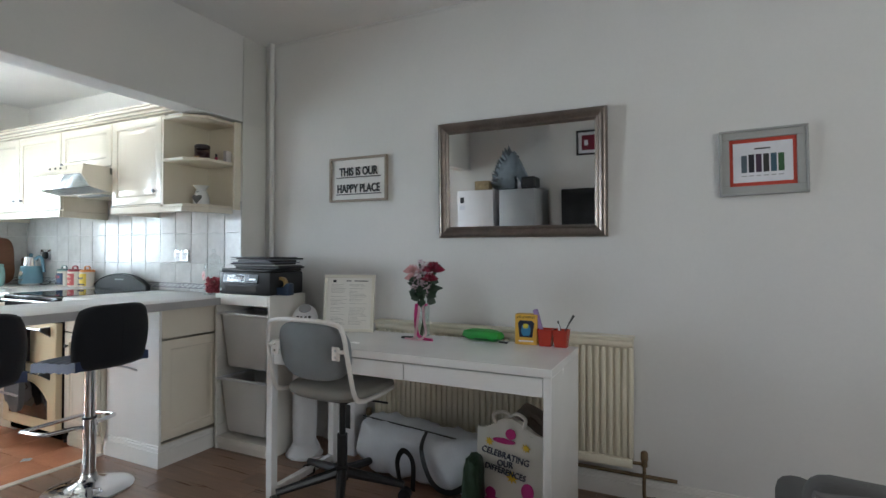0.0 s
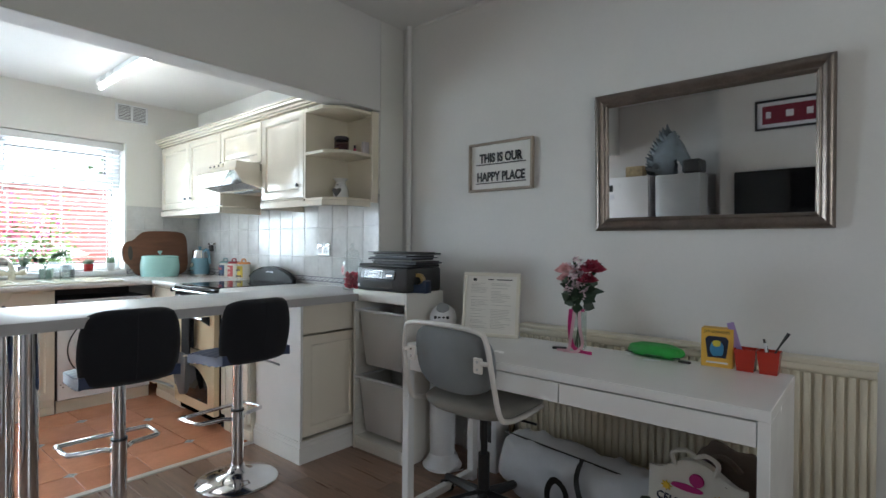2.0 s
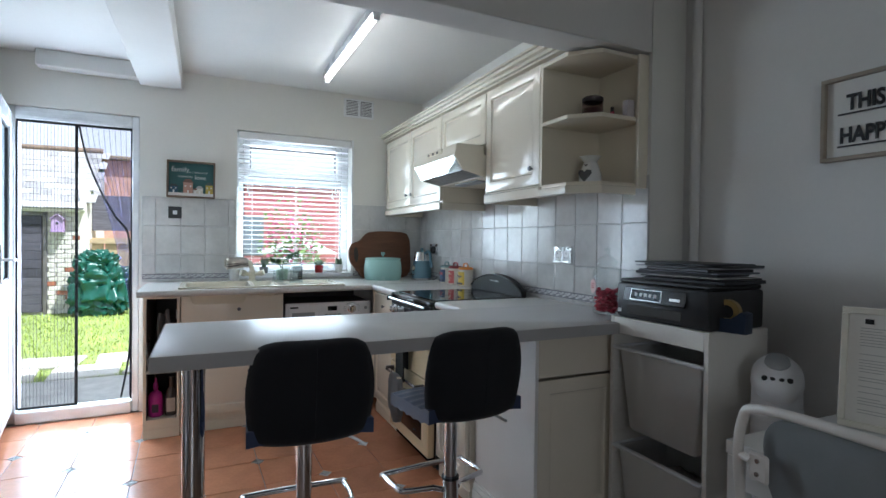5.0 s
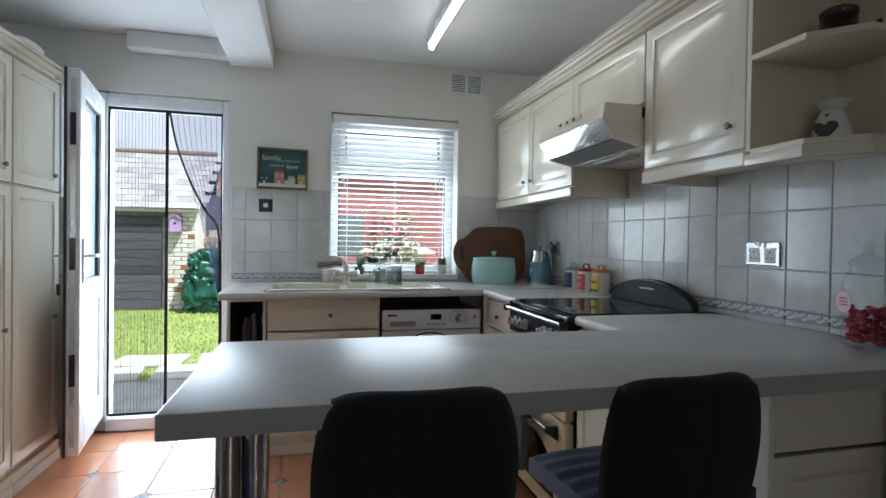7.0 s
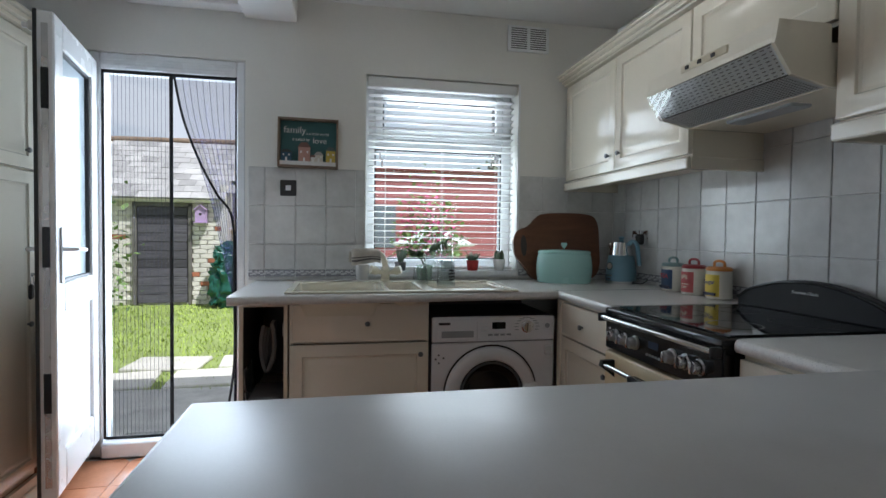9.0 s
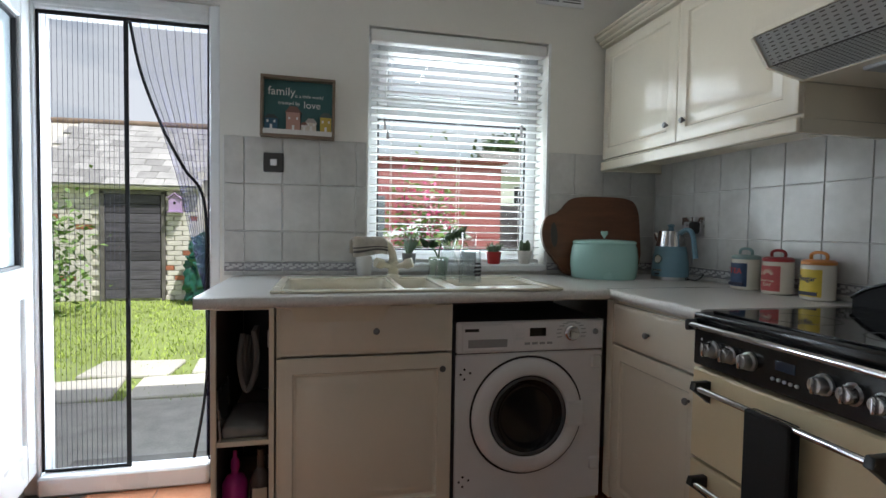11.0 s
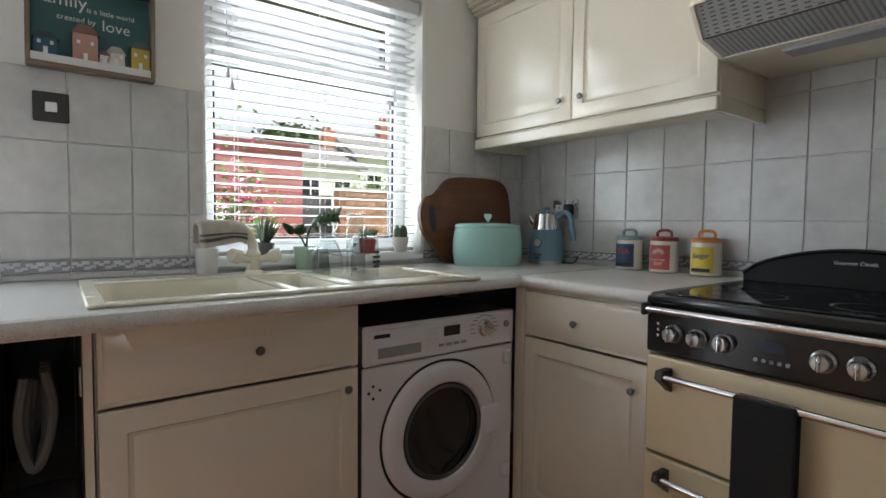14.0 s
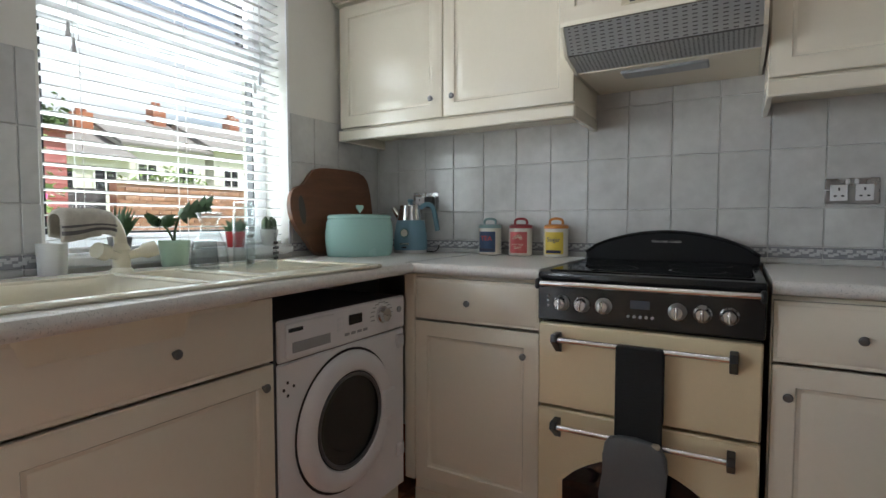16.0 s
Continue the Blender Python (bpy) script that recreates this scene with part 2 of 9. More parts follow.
def lathe(bm, rows, seg=28, at=(0, 0, 0), sx=1.0, sy=1.0):
    """rows of (radius, height), turned about z."""
    rings = []
    for r, z in rows:
        if r < 1e-6:
            rings.append([bm.verts.new((at[0], at[1], at[2] + z))])
        else:
            rings.append([bm.verts.new((at[0] + sx * r * math.cos(2 * math.pi * k / seg), at[1] + sy * r * math.sin(2 * math.pi * k / seg), at[2] + z)) for k in range(seg)])
    for a, b in zip(rings, rings[1:]):
        for k in range(seg):
            j = (k + 1) % seg
            if len(a) == 1 and len(b) > 1:
                bm.faces.new((a[0], b[j], b[k]))
            elif len(b) == 1 and len(a) > 1:
                bm.faces.new((a[k], a[j], b[0]))
            elif len(a) > 1:
                bm.faces.new((a[k], a[j], b[j], b[k]))
    return bm


def tube(bm, pts, r, seg=10, closed=False):
    """A round bar along points; r is a number or one per point."""
    pts = [Vector(p) for p in pts]
    n = len(pts)
    rs = r if isinstance(r, (list, tuple)) else [r] * n
    rings, up = [], None
    for i, p in enumerate(pts):
        a = pts[i - 1] if (i or closed) else p
        b = pts[(i + 1) % n] if (i < n - 1 or closed) else p
        d = (b - a).normalized()
        if up is None:
            up = Vector((0, 0, 1)) if abs(d.z) < 0.9 else Vector((1, 0, 0))
        side = d.cross(up).normalized()
        up = side.cross(d).normalized()
        rings.append([bm.verts.new(p + rs[i] * (math.cos(2 * math.pi * k / seg) * side + math.sin(2 * math.pi * k / seg) * up)) for k in range(seg)])
    for i in range(n if closed else n - 1):
        a, b = rings[i], rings[(i + 1) % n]
        for k in range(seg):
            j = (k + 1) % seg
            bm.faces.new((a[k], a[j], b[j], b[k]))
    if not closed:
        bm.faces.new(rings[0][::-1])
        bm.faces.new(rings[-1])
    return bm


def smooth_path(pts, steps=6, closed=False):
    """Catmull-Rom points through pts."""
    pts = [Vector(p) for p in pts]
    n = len(pts)
    out = []
    for i in range(n if closed else n - 1):
        p0 = pts[(i - 1) % n] if closed or i else pts[0]
        p1, p2 = pts[i], pts[(i + 1) % n]
        p3 = pts[(i + 2) % n] if closed or i < n - 2 else pts[-1]
        for s in range(steps):
            t = s / steps
            out.append(0.5 * (2 * p1 + (p2 - p0) * t + (2 * p0 - 5 * p1 + 4 * p2 - p3) * t * t + (3 * p1 - p0 - 3 * p2 + p3) * t ** 3))
    if not closed:
        out.append(pts[-1])
    return out


def prism(bm, outline, y0, y1, bevel=0.0):
    """An outline in x, z pushed from y0 to y1."""
    a = [bm.verts.new((x, y0, z)) for x, z in outline]
    b = [bm.verts.new((x, y1, z)) for x, z in outline]
    n = len(a)
    fa, fb = bm.faces.new(a), bm.faces.new(b[::-1])
    for i in range(n):
        bm.faces.new((a[i], b[i], b[(i + 1) % n], a[(i + 1) % n]))
    if bevel:
        bmesh.ops.bevel(bm, geom=list(fa.edges) + list(fb.edges), offset=bevel, segments=2, affect="EDGES", profile=0.5)
    bmesh.ops.recalc_face_normals(bm, faces=bm.faces)
    return bm


def slab(bm, outline, z0, z1, bevel=0.0):
    """An outline in x, y pushed from z0 to z1."""
    prism(bm, outline, z0, z1, bevel)
    for v in bm.verts:
        v.co = (v.co.x, v.co.z, v.co.y)
    bmesh.ops.recalc_face_normals(bm, faces=bm.faces)
    return bm


def moved(bm, m):
    bmesh.ops.transform(bm, matrix=m, verts=bm.verts)
    return bm


def link(name, bm, material, smooth=40):
    bmesh.ops.recalc_face_normals(bm, faces=bm.faces)
    me = bpy.data.meshes.new(name)
    bm.to_mesh(me)
    bm.free()
    if smooth:
        me.shade_smooth()
        me.set_sharp_from_angle(angle=radians(smooth))
    me.materials.append(material)
    return new(name, me)


def part(name, bm, material, parent, label="", world=False, smooth=40):
    root = parent
    while root.parent:
        root = root.parent
    if world:
        moved(bm, root.matrix_basis.inverted())
    ob = link(name, bm, material, smooth)
    ob.parent = parent
    if label:
        ob["label"] = label
    return ob


def thing(name, m, label, category, group="", kind=""):
    ob = new(name)
    ob.empty_display_size = 0.05
    ob.matrix_basis = m
    return tagged(ob, label, category, group, kind)


def one(name, bm, material, label, category, group="", kind="", smooth=40):
    """A thing that is a single mesh, made in the world's coordinates; its origin moves to its base."""
    vs = [v.co for v in bm.verts]
    base = Vector((sum(v.x for v in vs) / len(vs), sum(v.y for v in vs) / len(vs), min(v.z for v in vs)))
    moved(bm, Matrix.Translation(-base))
    ob = link(name, bm, material, smooth)
    ob.matrix_basis = Matrix.Translation(base)
    return tagged(ob, label, category, group, kind)


def build(name, bm, material, smooth=40, label="", category=""):
    """A piece of the setting."""
    return tagged(link(name, bm, material, smooth), label, category, "", "structure")


def holed(bm, u0, u1, v0, v1, d0, d1, holes, axis):
    """A wall slab over u (along) and v (up), d thick, with rectangular holes; axis x: u is y, d is x; axis y: u is x, d is y."""
    us = sorted({u0, u1, *[h for q in holes for h in q[:2]]})
    vs = sorted({v0, v1, *[h for q in holes for h in q[2:]]})
    for a, b in zip(us, us[1:]):
        start = None
        for c, d in list(zip(vs, vs[1:])) + [(None, None)]:
            solid = c is not None and not any(q[0] <= a and b <= q[1] and q[2] <= c and d <= q[3] for q in holes)
            if solid and start is None:
                start = c
            if not solid and start is not None:
                end = c if c is not None else v1
                if axis == "x":
                    box(bm, d0, d1, a, b, start, end)
                else:
                    box(bm, a, b, d0, d1, start, end)
                start = None
    bmesh.ops.remove_doubles(bm, verts=bm.verts, dist=1e-5)
    inner = [f for f in bm.faces if any(f is not g and (f.calc_center_median() - g.calc_center_median()).length < 1e-5 for e in f.edges for g in e.link_faces)]
    bmesh.ops.delete(bm, geom=inner, context="FACES_ONLY")
    return bm


def words(parent, text, m, size, material, name="lettering", depth=0.0006, align="CENTER", stretch=1.0, bold=0.0):
    """Raised letters as a mesh under a thing."""
    cu = bpy.data.curves.new(name, "FONT")
    cu.body, cu.size, cu.extrude, cu.align_x, cu.align_y = text, size, depth, align, "CENTER"
    cu.resolution_u = 3
    cu.offset = bold
    ob = bpy.data.objects.new("temporary", cu)
    scene.collection.objects.link(ob)
    me = bpy.data.meshes.new_from_object(ob.evaluated_get(bpy.context.evaluated_depsgraph_get()))
    bpy.data.objects.remove(ob)
    bpy.data.curves.remove(cu)
    me.transform(m @ Matrix.Diagonal((stretch, 1, 1, 1)))
    me.materials.clear()
    me.materials.append(material)
    o = new(name, me)
    o.parent = parent
    return o

# ---- large structure ----
XW, YH, YM, XN, YB = -5.12, 2.68, 2.88, -2.58, -0.90
CEILK, CEILD = 2.42, 2.60

wall_window = build("wall_window", holed(bmesh.new(), -1.1, 3.1, -0.1, 2.75, -5.40, XW, [(-0.215, 0.545, -0.1, 2.07), (1.178, 2.058, 0.925, 2.047)], "x"), KPAINT, 0, "cream painted kitchen wall with door and window openings", "wall")
wall_hob = build("wall_hob", B(XW, XN, YH, 3.10, -0.1, 2.75), KPAINT, 0, "cream painted kitchen wall behind the cooker", "wall")
wall_mirror = build("wall_mirror", B(XN, 2.9, YM, 3.10, -0.1, 2.75), PAINT, 0, "off-white painted dining room wall", "wall")
wall_back = build("wall_back", B(-5.40, 2.9, -1.10, YB, -0.1, 2.75), PAINT, 0, "off-white painted wall", "wall")
wall_front = build("wall_front", holed(bmesh.new(), -1.1, 3.1, -0.1, 2.75, 2.70, 2.90, [(-0.7, 0.5, 1.0, 2.0)], "x"), PAINT, 0, "off-white wall with the front window opening", "wall")
chimney_breast = build("chimney_breast", B(-1.42, 0.35, YB, -0.55, 0, CEILD), PAINT, 0, "painted chimney breast", "wall")
beam_main = build("beam_main", B(-2.74, XN, YB, YH, 2.035, 2.75, bevel=0.004), PAINT, 40, "painted beam between kitchen and dining room", "beam")
build("beam_end", B(-2.72, XN, YH, YM + 0.1, 2.03, 2.75), PAINT, 0)
build("beam_kitchen", B(XW, -2.74, 0.545, 0.81, 2.29, 2.5, bevel=0.006), CEIL, 40, "white painted ceiling beam in the kitchen", "beam")
build("pipe_boxing", B(XW, XW + 0.10, -0.02, 0.545, 2.315, 2.42, bevel=0.006), CEIL, 40, "white boxed-in pipe above the back door", "boxing")
build("ceiling_kitchen", B(-5.40, -2.70, -1.1, 3.1, CEILK, 2.75), CEIL, 0, "white painted kitchen ceiling", "ceiling")
build("ceiling_dining", B(-2.70, 2.9, -1.1, 3.1, CEILD, 2.75), CEIL, 0, "white painted dining ceiling", "ceiling")
build("roof", B(-5.5, 3.0, -1.2, 3.2, 2.75, 2.85), GROUT, 0)
floor_kitchen = build("floor_kitchen", B(-5.40, -3.06, -1.1, 3.1, -0.1, -0.006), GROUT, 0, "terracotta tiled kitchen floor with small pale inserts", "floor")
floor_dining = build("floor_dining", B(-3.06, 2.9, -1.1, 3.1, -0.1, -0.006), mat("plank_gap", (0.04, 0.025, 0.018), 0.8), 0, "brown wood laminate floor", "floor")
build("floor_trim", B(-3.075, -3.035, YB, 2.10, -0.006, 0.006, bevel=0.003), mat("pale_strip", (0.62, 0.58, 0.52), 0.35, 0.3, vary=0.1), 40, "pale metal strip between tile and laminate", "trim")
bs = bmesh.new()
for z0, z1, d in ((0, 0.075, 0.018), (0.075, 0.092, 0.012), (0.092, 0.102, 0.007)):
    box(bs, -2.05, 2.69, YM - d, YM, z0, z1)
build("baseboard", bs, GLOSSW, 0, "cream gloss skirting board", "skirting")
build("picture_rail_shadow_line", B(XN, 2.69, YM - 0.006, YM, 2.585, 2.60), PAINT, 0)

# front window that lights the dining room
fw = thing("window_front", pose(2.8, -0.1, 1.0), "white framed front window", "window", kind="structure")
for y0, y1, z0, z1 in ((-0.6, -0.54, 0, 1.0), (0.54, 0.6, 0, 1.0), (-0.54, 0.54, 0, 0.06), (-0.54, 0.54, 0.94, 1.0), (-0.03, 0.03, 0.06, 0.94)):
    part("window_frame", B(-0.03, 0.03, y0, y1, z0, z1, bevel=0.006), PVC, fw)

# pipe in the corner beside the opening
tb = tube(bmesh.new(), [(-2.505, 2.858, 0), (-2.505, 2.858, CEILD)], 0.019, 12)
build("heating_pipe", tb, PAINT, 40, "painted vertical heating pipe in the corner", "pipe")

# back door frame, sill and open leaf
df = thing("door_1", pose(-5.20, 0.165, 0.0), "white back door standing open inwards with keys in the lock", "door", kind="structure")
for a in ((-5.26, -5.135, -0.213, -0.150, 0.0, 2.068), (-5.26, -5.135, 0.500, 0.543, 0.0, 2.068), (-5.26, -5.135, -0.150, 0.500, 1.985, 2.068)):
    part("door_frame", B(*a, bevel=0.006), PVC, df, world=True)
for z in (2.0, 2.03):
    part("frame_groove", B(-5.1352, -5.131, -0.150, 0.500, z, z + 0.012, bevel=0.0015), PVC, df, world=True)
part("door_sill", B(-5.20, -5.10, -0.150, 0.500, 0.0, 0.085, bevel=0.01), PVC, df, world=True)
part("doorstep", B(-5.42, -5.203, -0.150, 0.500, -0.06, 0.02, bevel=0.008), mat("doorstep_concrete", (0.30, 0.29, 0.27), 0.9, vary=0.25, scale=8, fine=90, bump=0.5), df, "rough grey concrete step", world=True)
leaf = thing("door_leaf", pose(-5.145, -0.165, 0.09, 0, 0, 10), "white glazed back door leaf standing open", "door leaf")
LW, LH = 0.63, 1.93
for a in ((0, 0.105, 0, LH), (LW - 0.105, LW, 0, LH), (0.105, LW - 0.105, LH - 0.11, LH), (0.105, LW - 0.105, 0, 0.16), (0.105, LW - 0.105, 0.74, 0.86)):
    part("leaf_rail", B(a[0], a[1], -0.062, 0, a[2], a[3], bevel=0.006), PVC, leaf)
part("lower_panel", B(0.10, LW - 0.10, -0.045, -0.015, 0.15, 0.75, bevel=0.01), PVC, leaf)
for f in ((0.105, 0.117, 0.86, LH - 0.11), (LW - 0.117, LW - 0.105, 0.86, LH - 0.11), (0.117, LW - 0.117, 0.86, 0.872), (0.117, LW - 0.117, LH - 0.122, LH - 0.11)):
    part("glazing_seal", B(f[0], f[1], -0.050, -0.012, f[2], f[3]), BLACKP, leaf, "black rubber seal")
# opaque pale blue pane: the sky's reflection is put into its colour
gl = part("pane", B(0.112, LW - 0.112, -0.036, -0.028, 0.865, LH - 0.115), mat("sky_tinted_pane", (0.50, 0.57, 0.61), 0.10, vary=0.08, scale=6, fine=60, bump=0.05), leaf)
gl.visible_shadow = False
part("lock_strip", B(LW, LW + 0.003, -0.042, -0.020, 0.05, LH - 0.05), STEEL, leaf)
part("edge_seal", B(LW - 0.006, LW + 0.006, -0.068, -0.056, 0, LH), BLACKP, leaf)
for z in (0.35, 0.93, 1.55):
    part("lock_keep", B(LW + 0.003, LW + 0.005, -0.044, -0.018, z, z + 0.16, bevel=0.001), BLACKE, leaf)
for s in (1, -1):
    y = 0.0 if s > 0 else -0.062
    part("handle_plate", B(LW - 0.075, LW - 0.045, y, y + s * 0.008, 0.86, 1.09, bevel=0.004), PVC, leaf)
    part("door_handle", tube(bmesh.new(), smooth_path([(LW - 0.06, y, 1.0), (LW - 0.06, y + s * 0.045, 1.0), (LW - 0.09, y + s * 0.055, 1.0), (LW - 0.18, y + s * 0.055, 0.995)], 5), 0.009), PVC, leaf)
kb = tube(bmesh.new(), [(LW - 0.06, -0.070, 0.90), (LW - 0.06, -0.100, 0.90)], 0.006)
keys = part("keys", kb, STEEL, leaf, "bunch of keys hanging from the lock")
rg = [(LW - 0.06 + 0.016 * math.cos(a * 0.7), -0.098, 0.875 + 0.02 * math.sin(a * 0.7)) for a in range(9)]
part("key_ring", tube(bmesh.new(), rg, 0.0016, 6, True), STEEL, keys)
part("key_fob", B(LW - 0.075, LW - 0.045, -0.108, -0.094, 0.80, 0.86, bevel=0.006), BLACKP, keys)
part("key", B(LW - 0.09, LW - 0.082, -0.100, -0.097, 0.81, 0.87, bevel=0.001), STEEL, keys)
part("door_catch", moved(lathe(bmesh.new(), [(0, 0), (0.018, 0.002), (0.022, 0.02), (0.012, 0.03), (0.012, 0.045), (0, 0.047)], 14), pose(LW - 0.02, -0.062, LH - 0.06, 90)), WHITEP, leaf)

# kitchen window
kw = thing("window_1", pose(-5.24, 1.618, 0.925), "white plastic kitchen window with a top opening light", "window", kind="structure")
Y0, Y1, Z0, Z1, ZT = 1.178, 2.058, 0.965, 2.047, 1.66
FX0, FX1 = -5.32, -5.25
for a in ((Y0, Y0 + 0.055, Z0, Z1), (Y1 - 0.055, Y1, Z0, Z1), (Y0 + 0.055, Y1 - 0.055, Z0, Z0 + 0.055), (Y0 + 0.055, Y1 - 0.055, Z1 - 0.055, Z1), (Y0 + 0.055, Y1 - 0.055, ZT, ZT + 0.06)):
    part("window_frame", B(FX0, FX1, *a, bevel=0.006), PVC, kw, world=True)
for a in ((Y0 + 0.055, Y0 + 0.10, ZT + 0.06, Z1 - 0.055), (Y1 - 0.10, Y1 - 0.055, ZT + 0.06, Z1 - 0.055), (Y0 + 0.10, Y1 - 0.10, ZT + 0.06, ZT + 0.11), (Y0 + 0.10, Y1 - 0.10, Z1 - 0.10, Z1 - 0.055)):
    part("opening_light", B(FX0 + 0.01, FX1 + 0.014, *a, bevel=0.006), PVC, kw, world=True)
for a, b, c, d in ((Y0 + 0.055, Y1 - 0.055, Z0 + 0.055, ZT), (Y0 + 0.10, Y1 - 0.10, ZT + 0.11, Z1 - 0.10)):
    for q in ((a, a + 0.008, c, d), (b - 0.008, b, c, d), (a + 0.008, b - 0.008, c, c + 0.008), (a + 0.008, b - 0.008, d - 0.008, d)):
        part("glazing_seal", B(FX0 + 0.02, FX1 - 0.012, *q), BLACKP, kw, world=True)
    g = part("pane", B(FX0 + 0.03, FX0 + 0.036, a + 0.003, b - 0.003, c + 0.003, d - 0.003), GLASS, kw, world=True)
    g.visible_shadow = False
part("window_catch", B(FX1 + 0.014, FX1 + 0.035, 1.58, 1.68, ZT + 0.075, ZT + 0.095, bevel=0.006), WHITEP, kw, world=True)
part("window_sill", B(-5.26, XW + 0.035, Y0, Y1, 0.926, 0.962, bevel=0.008), PVC, kw, world=True)
part("reveal_bead", B(XW - 0.003, XW + 0.004, Y1, Y1 + 0.012, 0.93, Z1), PVC, kw, world=True)

# ground outside
GRASS = mat("lawn_soil", (0.23, 0.29, 0.09), 0.9, vary=0.35, scale=2.0, fine=40, bump=0.4)
ground = build("ground", B(-400, 300, -300, 300, -0.3, -0.06), GRASS, 0, "lawn", "ground")

# unseen strip, added so grey bounces into the front window instead of lawn green
build("pavement", B(3.0, 12, -8, 10, -0.06, -0.03, bevel=0.005), mat("bounce_strip_grey", (0.32, 0.31, 0.29), 0.9, vary=0.2, scale=4, bump=0.3), 0, "grey strip added out of view against green bounce light", "pavement")

# ---- fitted kitchen ----
def panel_front(w, h, border=0.052, t=0.02, flat=False):
    """A door or drawer front: x from 0 to w, z from 0 to h, its face at y = 0, thickness behind; a routed raised field."""
    bm = bmesh.new()

    def ring(i, y):
        return [bm.verts.new((x, y, z)) for x, z in ((i, i), (w - i, i), (w - i, h - i), (i, h - i))]

    if flat:
        steps = [(0, t), (0, 0.005), (0.002, 0.002), (0.010, 0.0025), (0.016, 0.0)]
    else:
        steps = [(0, t), (0, 0.005), (0.002, 0.002), (0.010, 0.0015), (0.014, 0.0), (border, 0.0), (border + 0.004, 0.006), (border + 0.013, 0.0085), (border + 0.038, 0.0015), (border + 0.042, 0.0008)]
    rings = [ring(*s) for s in steps]
    bm.faces.new(rings[0][::-1])
    for a, b in zip(rings, rings[1:]):
        for k in range(4):
            bm.faces.new((a[k], a[(k + 1) % 4], b[(k + 1) % 4], b[k]))
    bm.faces.new(rings[-1])
    return bm


def knob_mesh():
    bm = lathe(bmesh.new(), [(0, 0), (0.006, 0), (0.006, 0.010), (0.013, 0.014), (0.0145, 0.020), (0.011, 0.025), (0, 0.027)], 14)
    return moved(bm, pose(0, 0, 0, 90))


def front(parent, name, x0, x1, z0, z1, y=0.0, knob=None, flat=False, material=None, border=0.052):
    bm = panel_front(x1 - x0, z1 - z0, border=border, flat=flat)
    ob = part(name, moved(bm, pose(x0, y, z0)), material or CREAM, parent, smooth=25)
    if knob:
        part("knob", moved(knob_mesh(), pose(knob[0], y, knob[1]) @ Matrix.Scale(0.8, 4)), PEWTER, ob, "dark pewter knob")
    return ob


def carcass(parent, w, d, z0, z1, t=0.016, y0=0.022, material=None):
    """Open-fronted box: sides, base, top rail and back."""
    m = material or CREAMD
    part("side_panel", B(0, t, y0, d, z0, z1), m, parent, smooth=0)
    part("side_panel", B(w - t, w, y0, d, z0, z1), m, parent, smooth=0)
    part("base_panel", B(t, w - t, y0, d, z0, z0 + t), m, parent, smooth=0)
    part("top_rail", B(t, w - t, y0, d, z1 - t, z1), m, parent, smooth=0)
    part("back_panel", B(t, w - t, d - 0.006, d, z0 + t, z1 - t), m, parent, smooth=0)


def plinth(parent, x0, x1, y=0.03):
    bm = B(x0, x1, y, y + 0.018, 0, 0.10)
    box(bm, x0, x1, y - 0.008, y, 0, 0.06, bevel=0.004)
    part("plinth", bm, CREAMD, parent)


ZT0 = 0.872
# open end unit under the sink run
open_unit = thing("open_base_unit", pose(-4.516, 0.628, 0, 0, 0, 90), "cream open-fronted base unit with bottles and towels on its shelf", "kitchen unit")
carcass(open_unit, 0.197, 0.58, 0.10, ZT0 - 0.004, y0=0.0)
part("shelf", B(0.016, 0.181, 0.01, 0.574, 0.395, 0.411), CREAMD, open_unit)
plinth(open_unit, 0, 0.197, 0.005)
# dark sheets over the cream panels: the inner shade, put in as colour
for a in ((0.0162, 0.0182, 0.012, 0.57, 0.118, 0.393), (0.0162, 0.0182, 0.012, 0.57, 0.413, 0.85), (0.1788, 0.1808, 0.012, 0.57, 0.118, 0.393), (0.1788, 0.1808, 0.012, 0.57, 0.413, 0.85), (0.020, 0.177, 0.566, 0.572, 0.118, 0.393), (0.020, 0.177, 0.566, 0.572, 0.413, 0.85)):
    part("lining", B(*a), DARKIN, open_unit, "dark sheet giving the unit's inside its shade", smooth=0)
part("hinge_plate", B(0.174, 0.181, 0.02, 0.05, 0.72, 0.78, bevel=0.002), STEEL, open_unit)
# sink unit
sink_unit = thing("sink_base_unit", pose(-4.518, 0.829, 0, 0, 0, 90), "cream base unit with one drawer front and one panelled door", "kitchen unit")
carcass(sink_unit, 0.613, 0.58, 0.10, ZT0 - 0.004)
front(sink_unit, "drawer_front", 0.003, 0.610, 0.690, 0.858, knob=(0.335, 0.772), flat=True)
front(sink_unit, "door", 0.003, 0.610, 0.11, 0.682, knob=(0.572, 0.630))
plinth(sink_unit, 0, 0.613)
# corner unit beside the cooker
corner_unit = thing("corner_base_unit", pose(-4.50, 2.062, 0), "cream base unit with drawer and panelled door beside the cooker", "kitchen unit")
carcass(corner_unit, 0.492, 0.58, 0.10, ZT0 - 0.004)
front(corner_unit, "drawer_front", 0.016, 0.490, 0.708, 0.858, knob=(0.235, 0.778), flat=True)
front(corner_unit, "door", 0.016, 0.490, 0.11, 0.700, knob=(0.440, 0.622))
part("corner_post", B(-0.03, 0.014, 0.0, 0.03, 0.10, ZT0 - 0.004, bevel=0.003), CREAMD, corner_unit)
plinth(corner_unit, 0, 0.492)
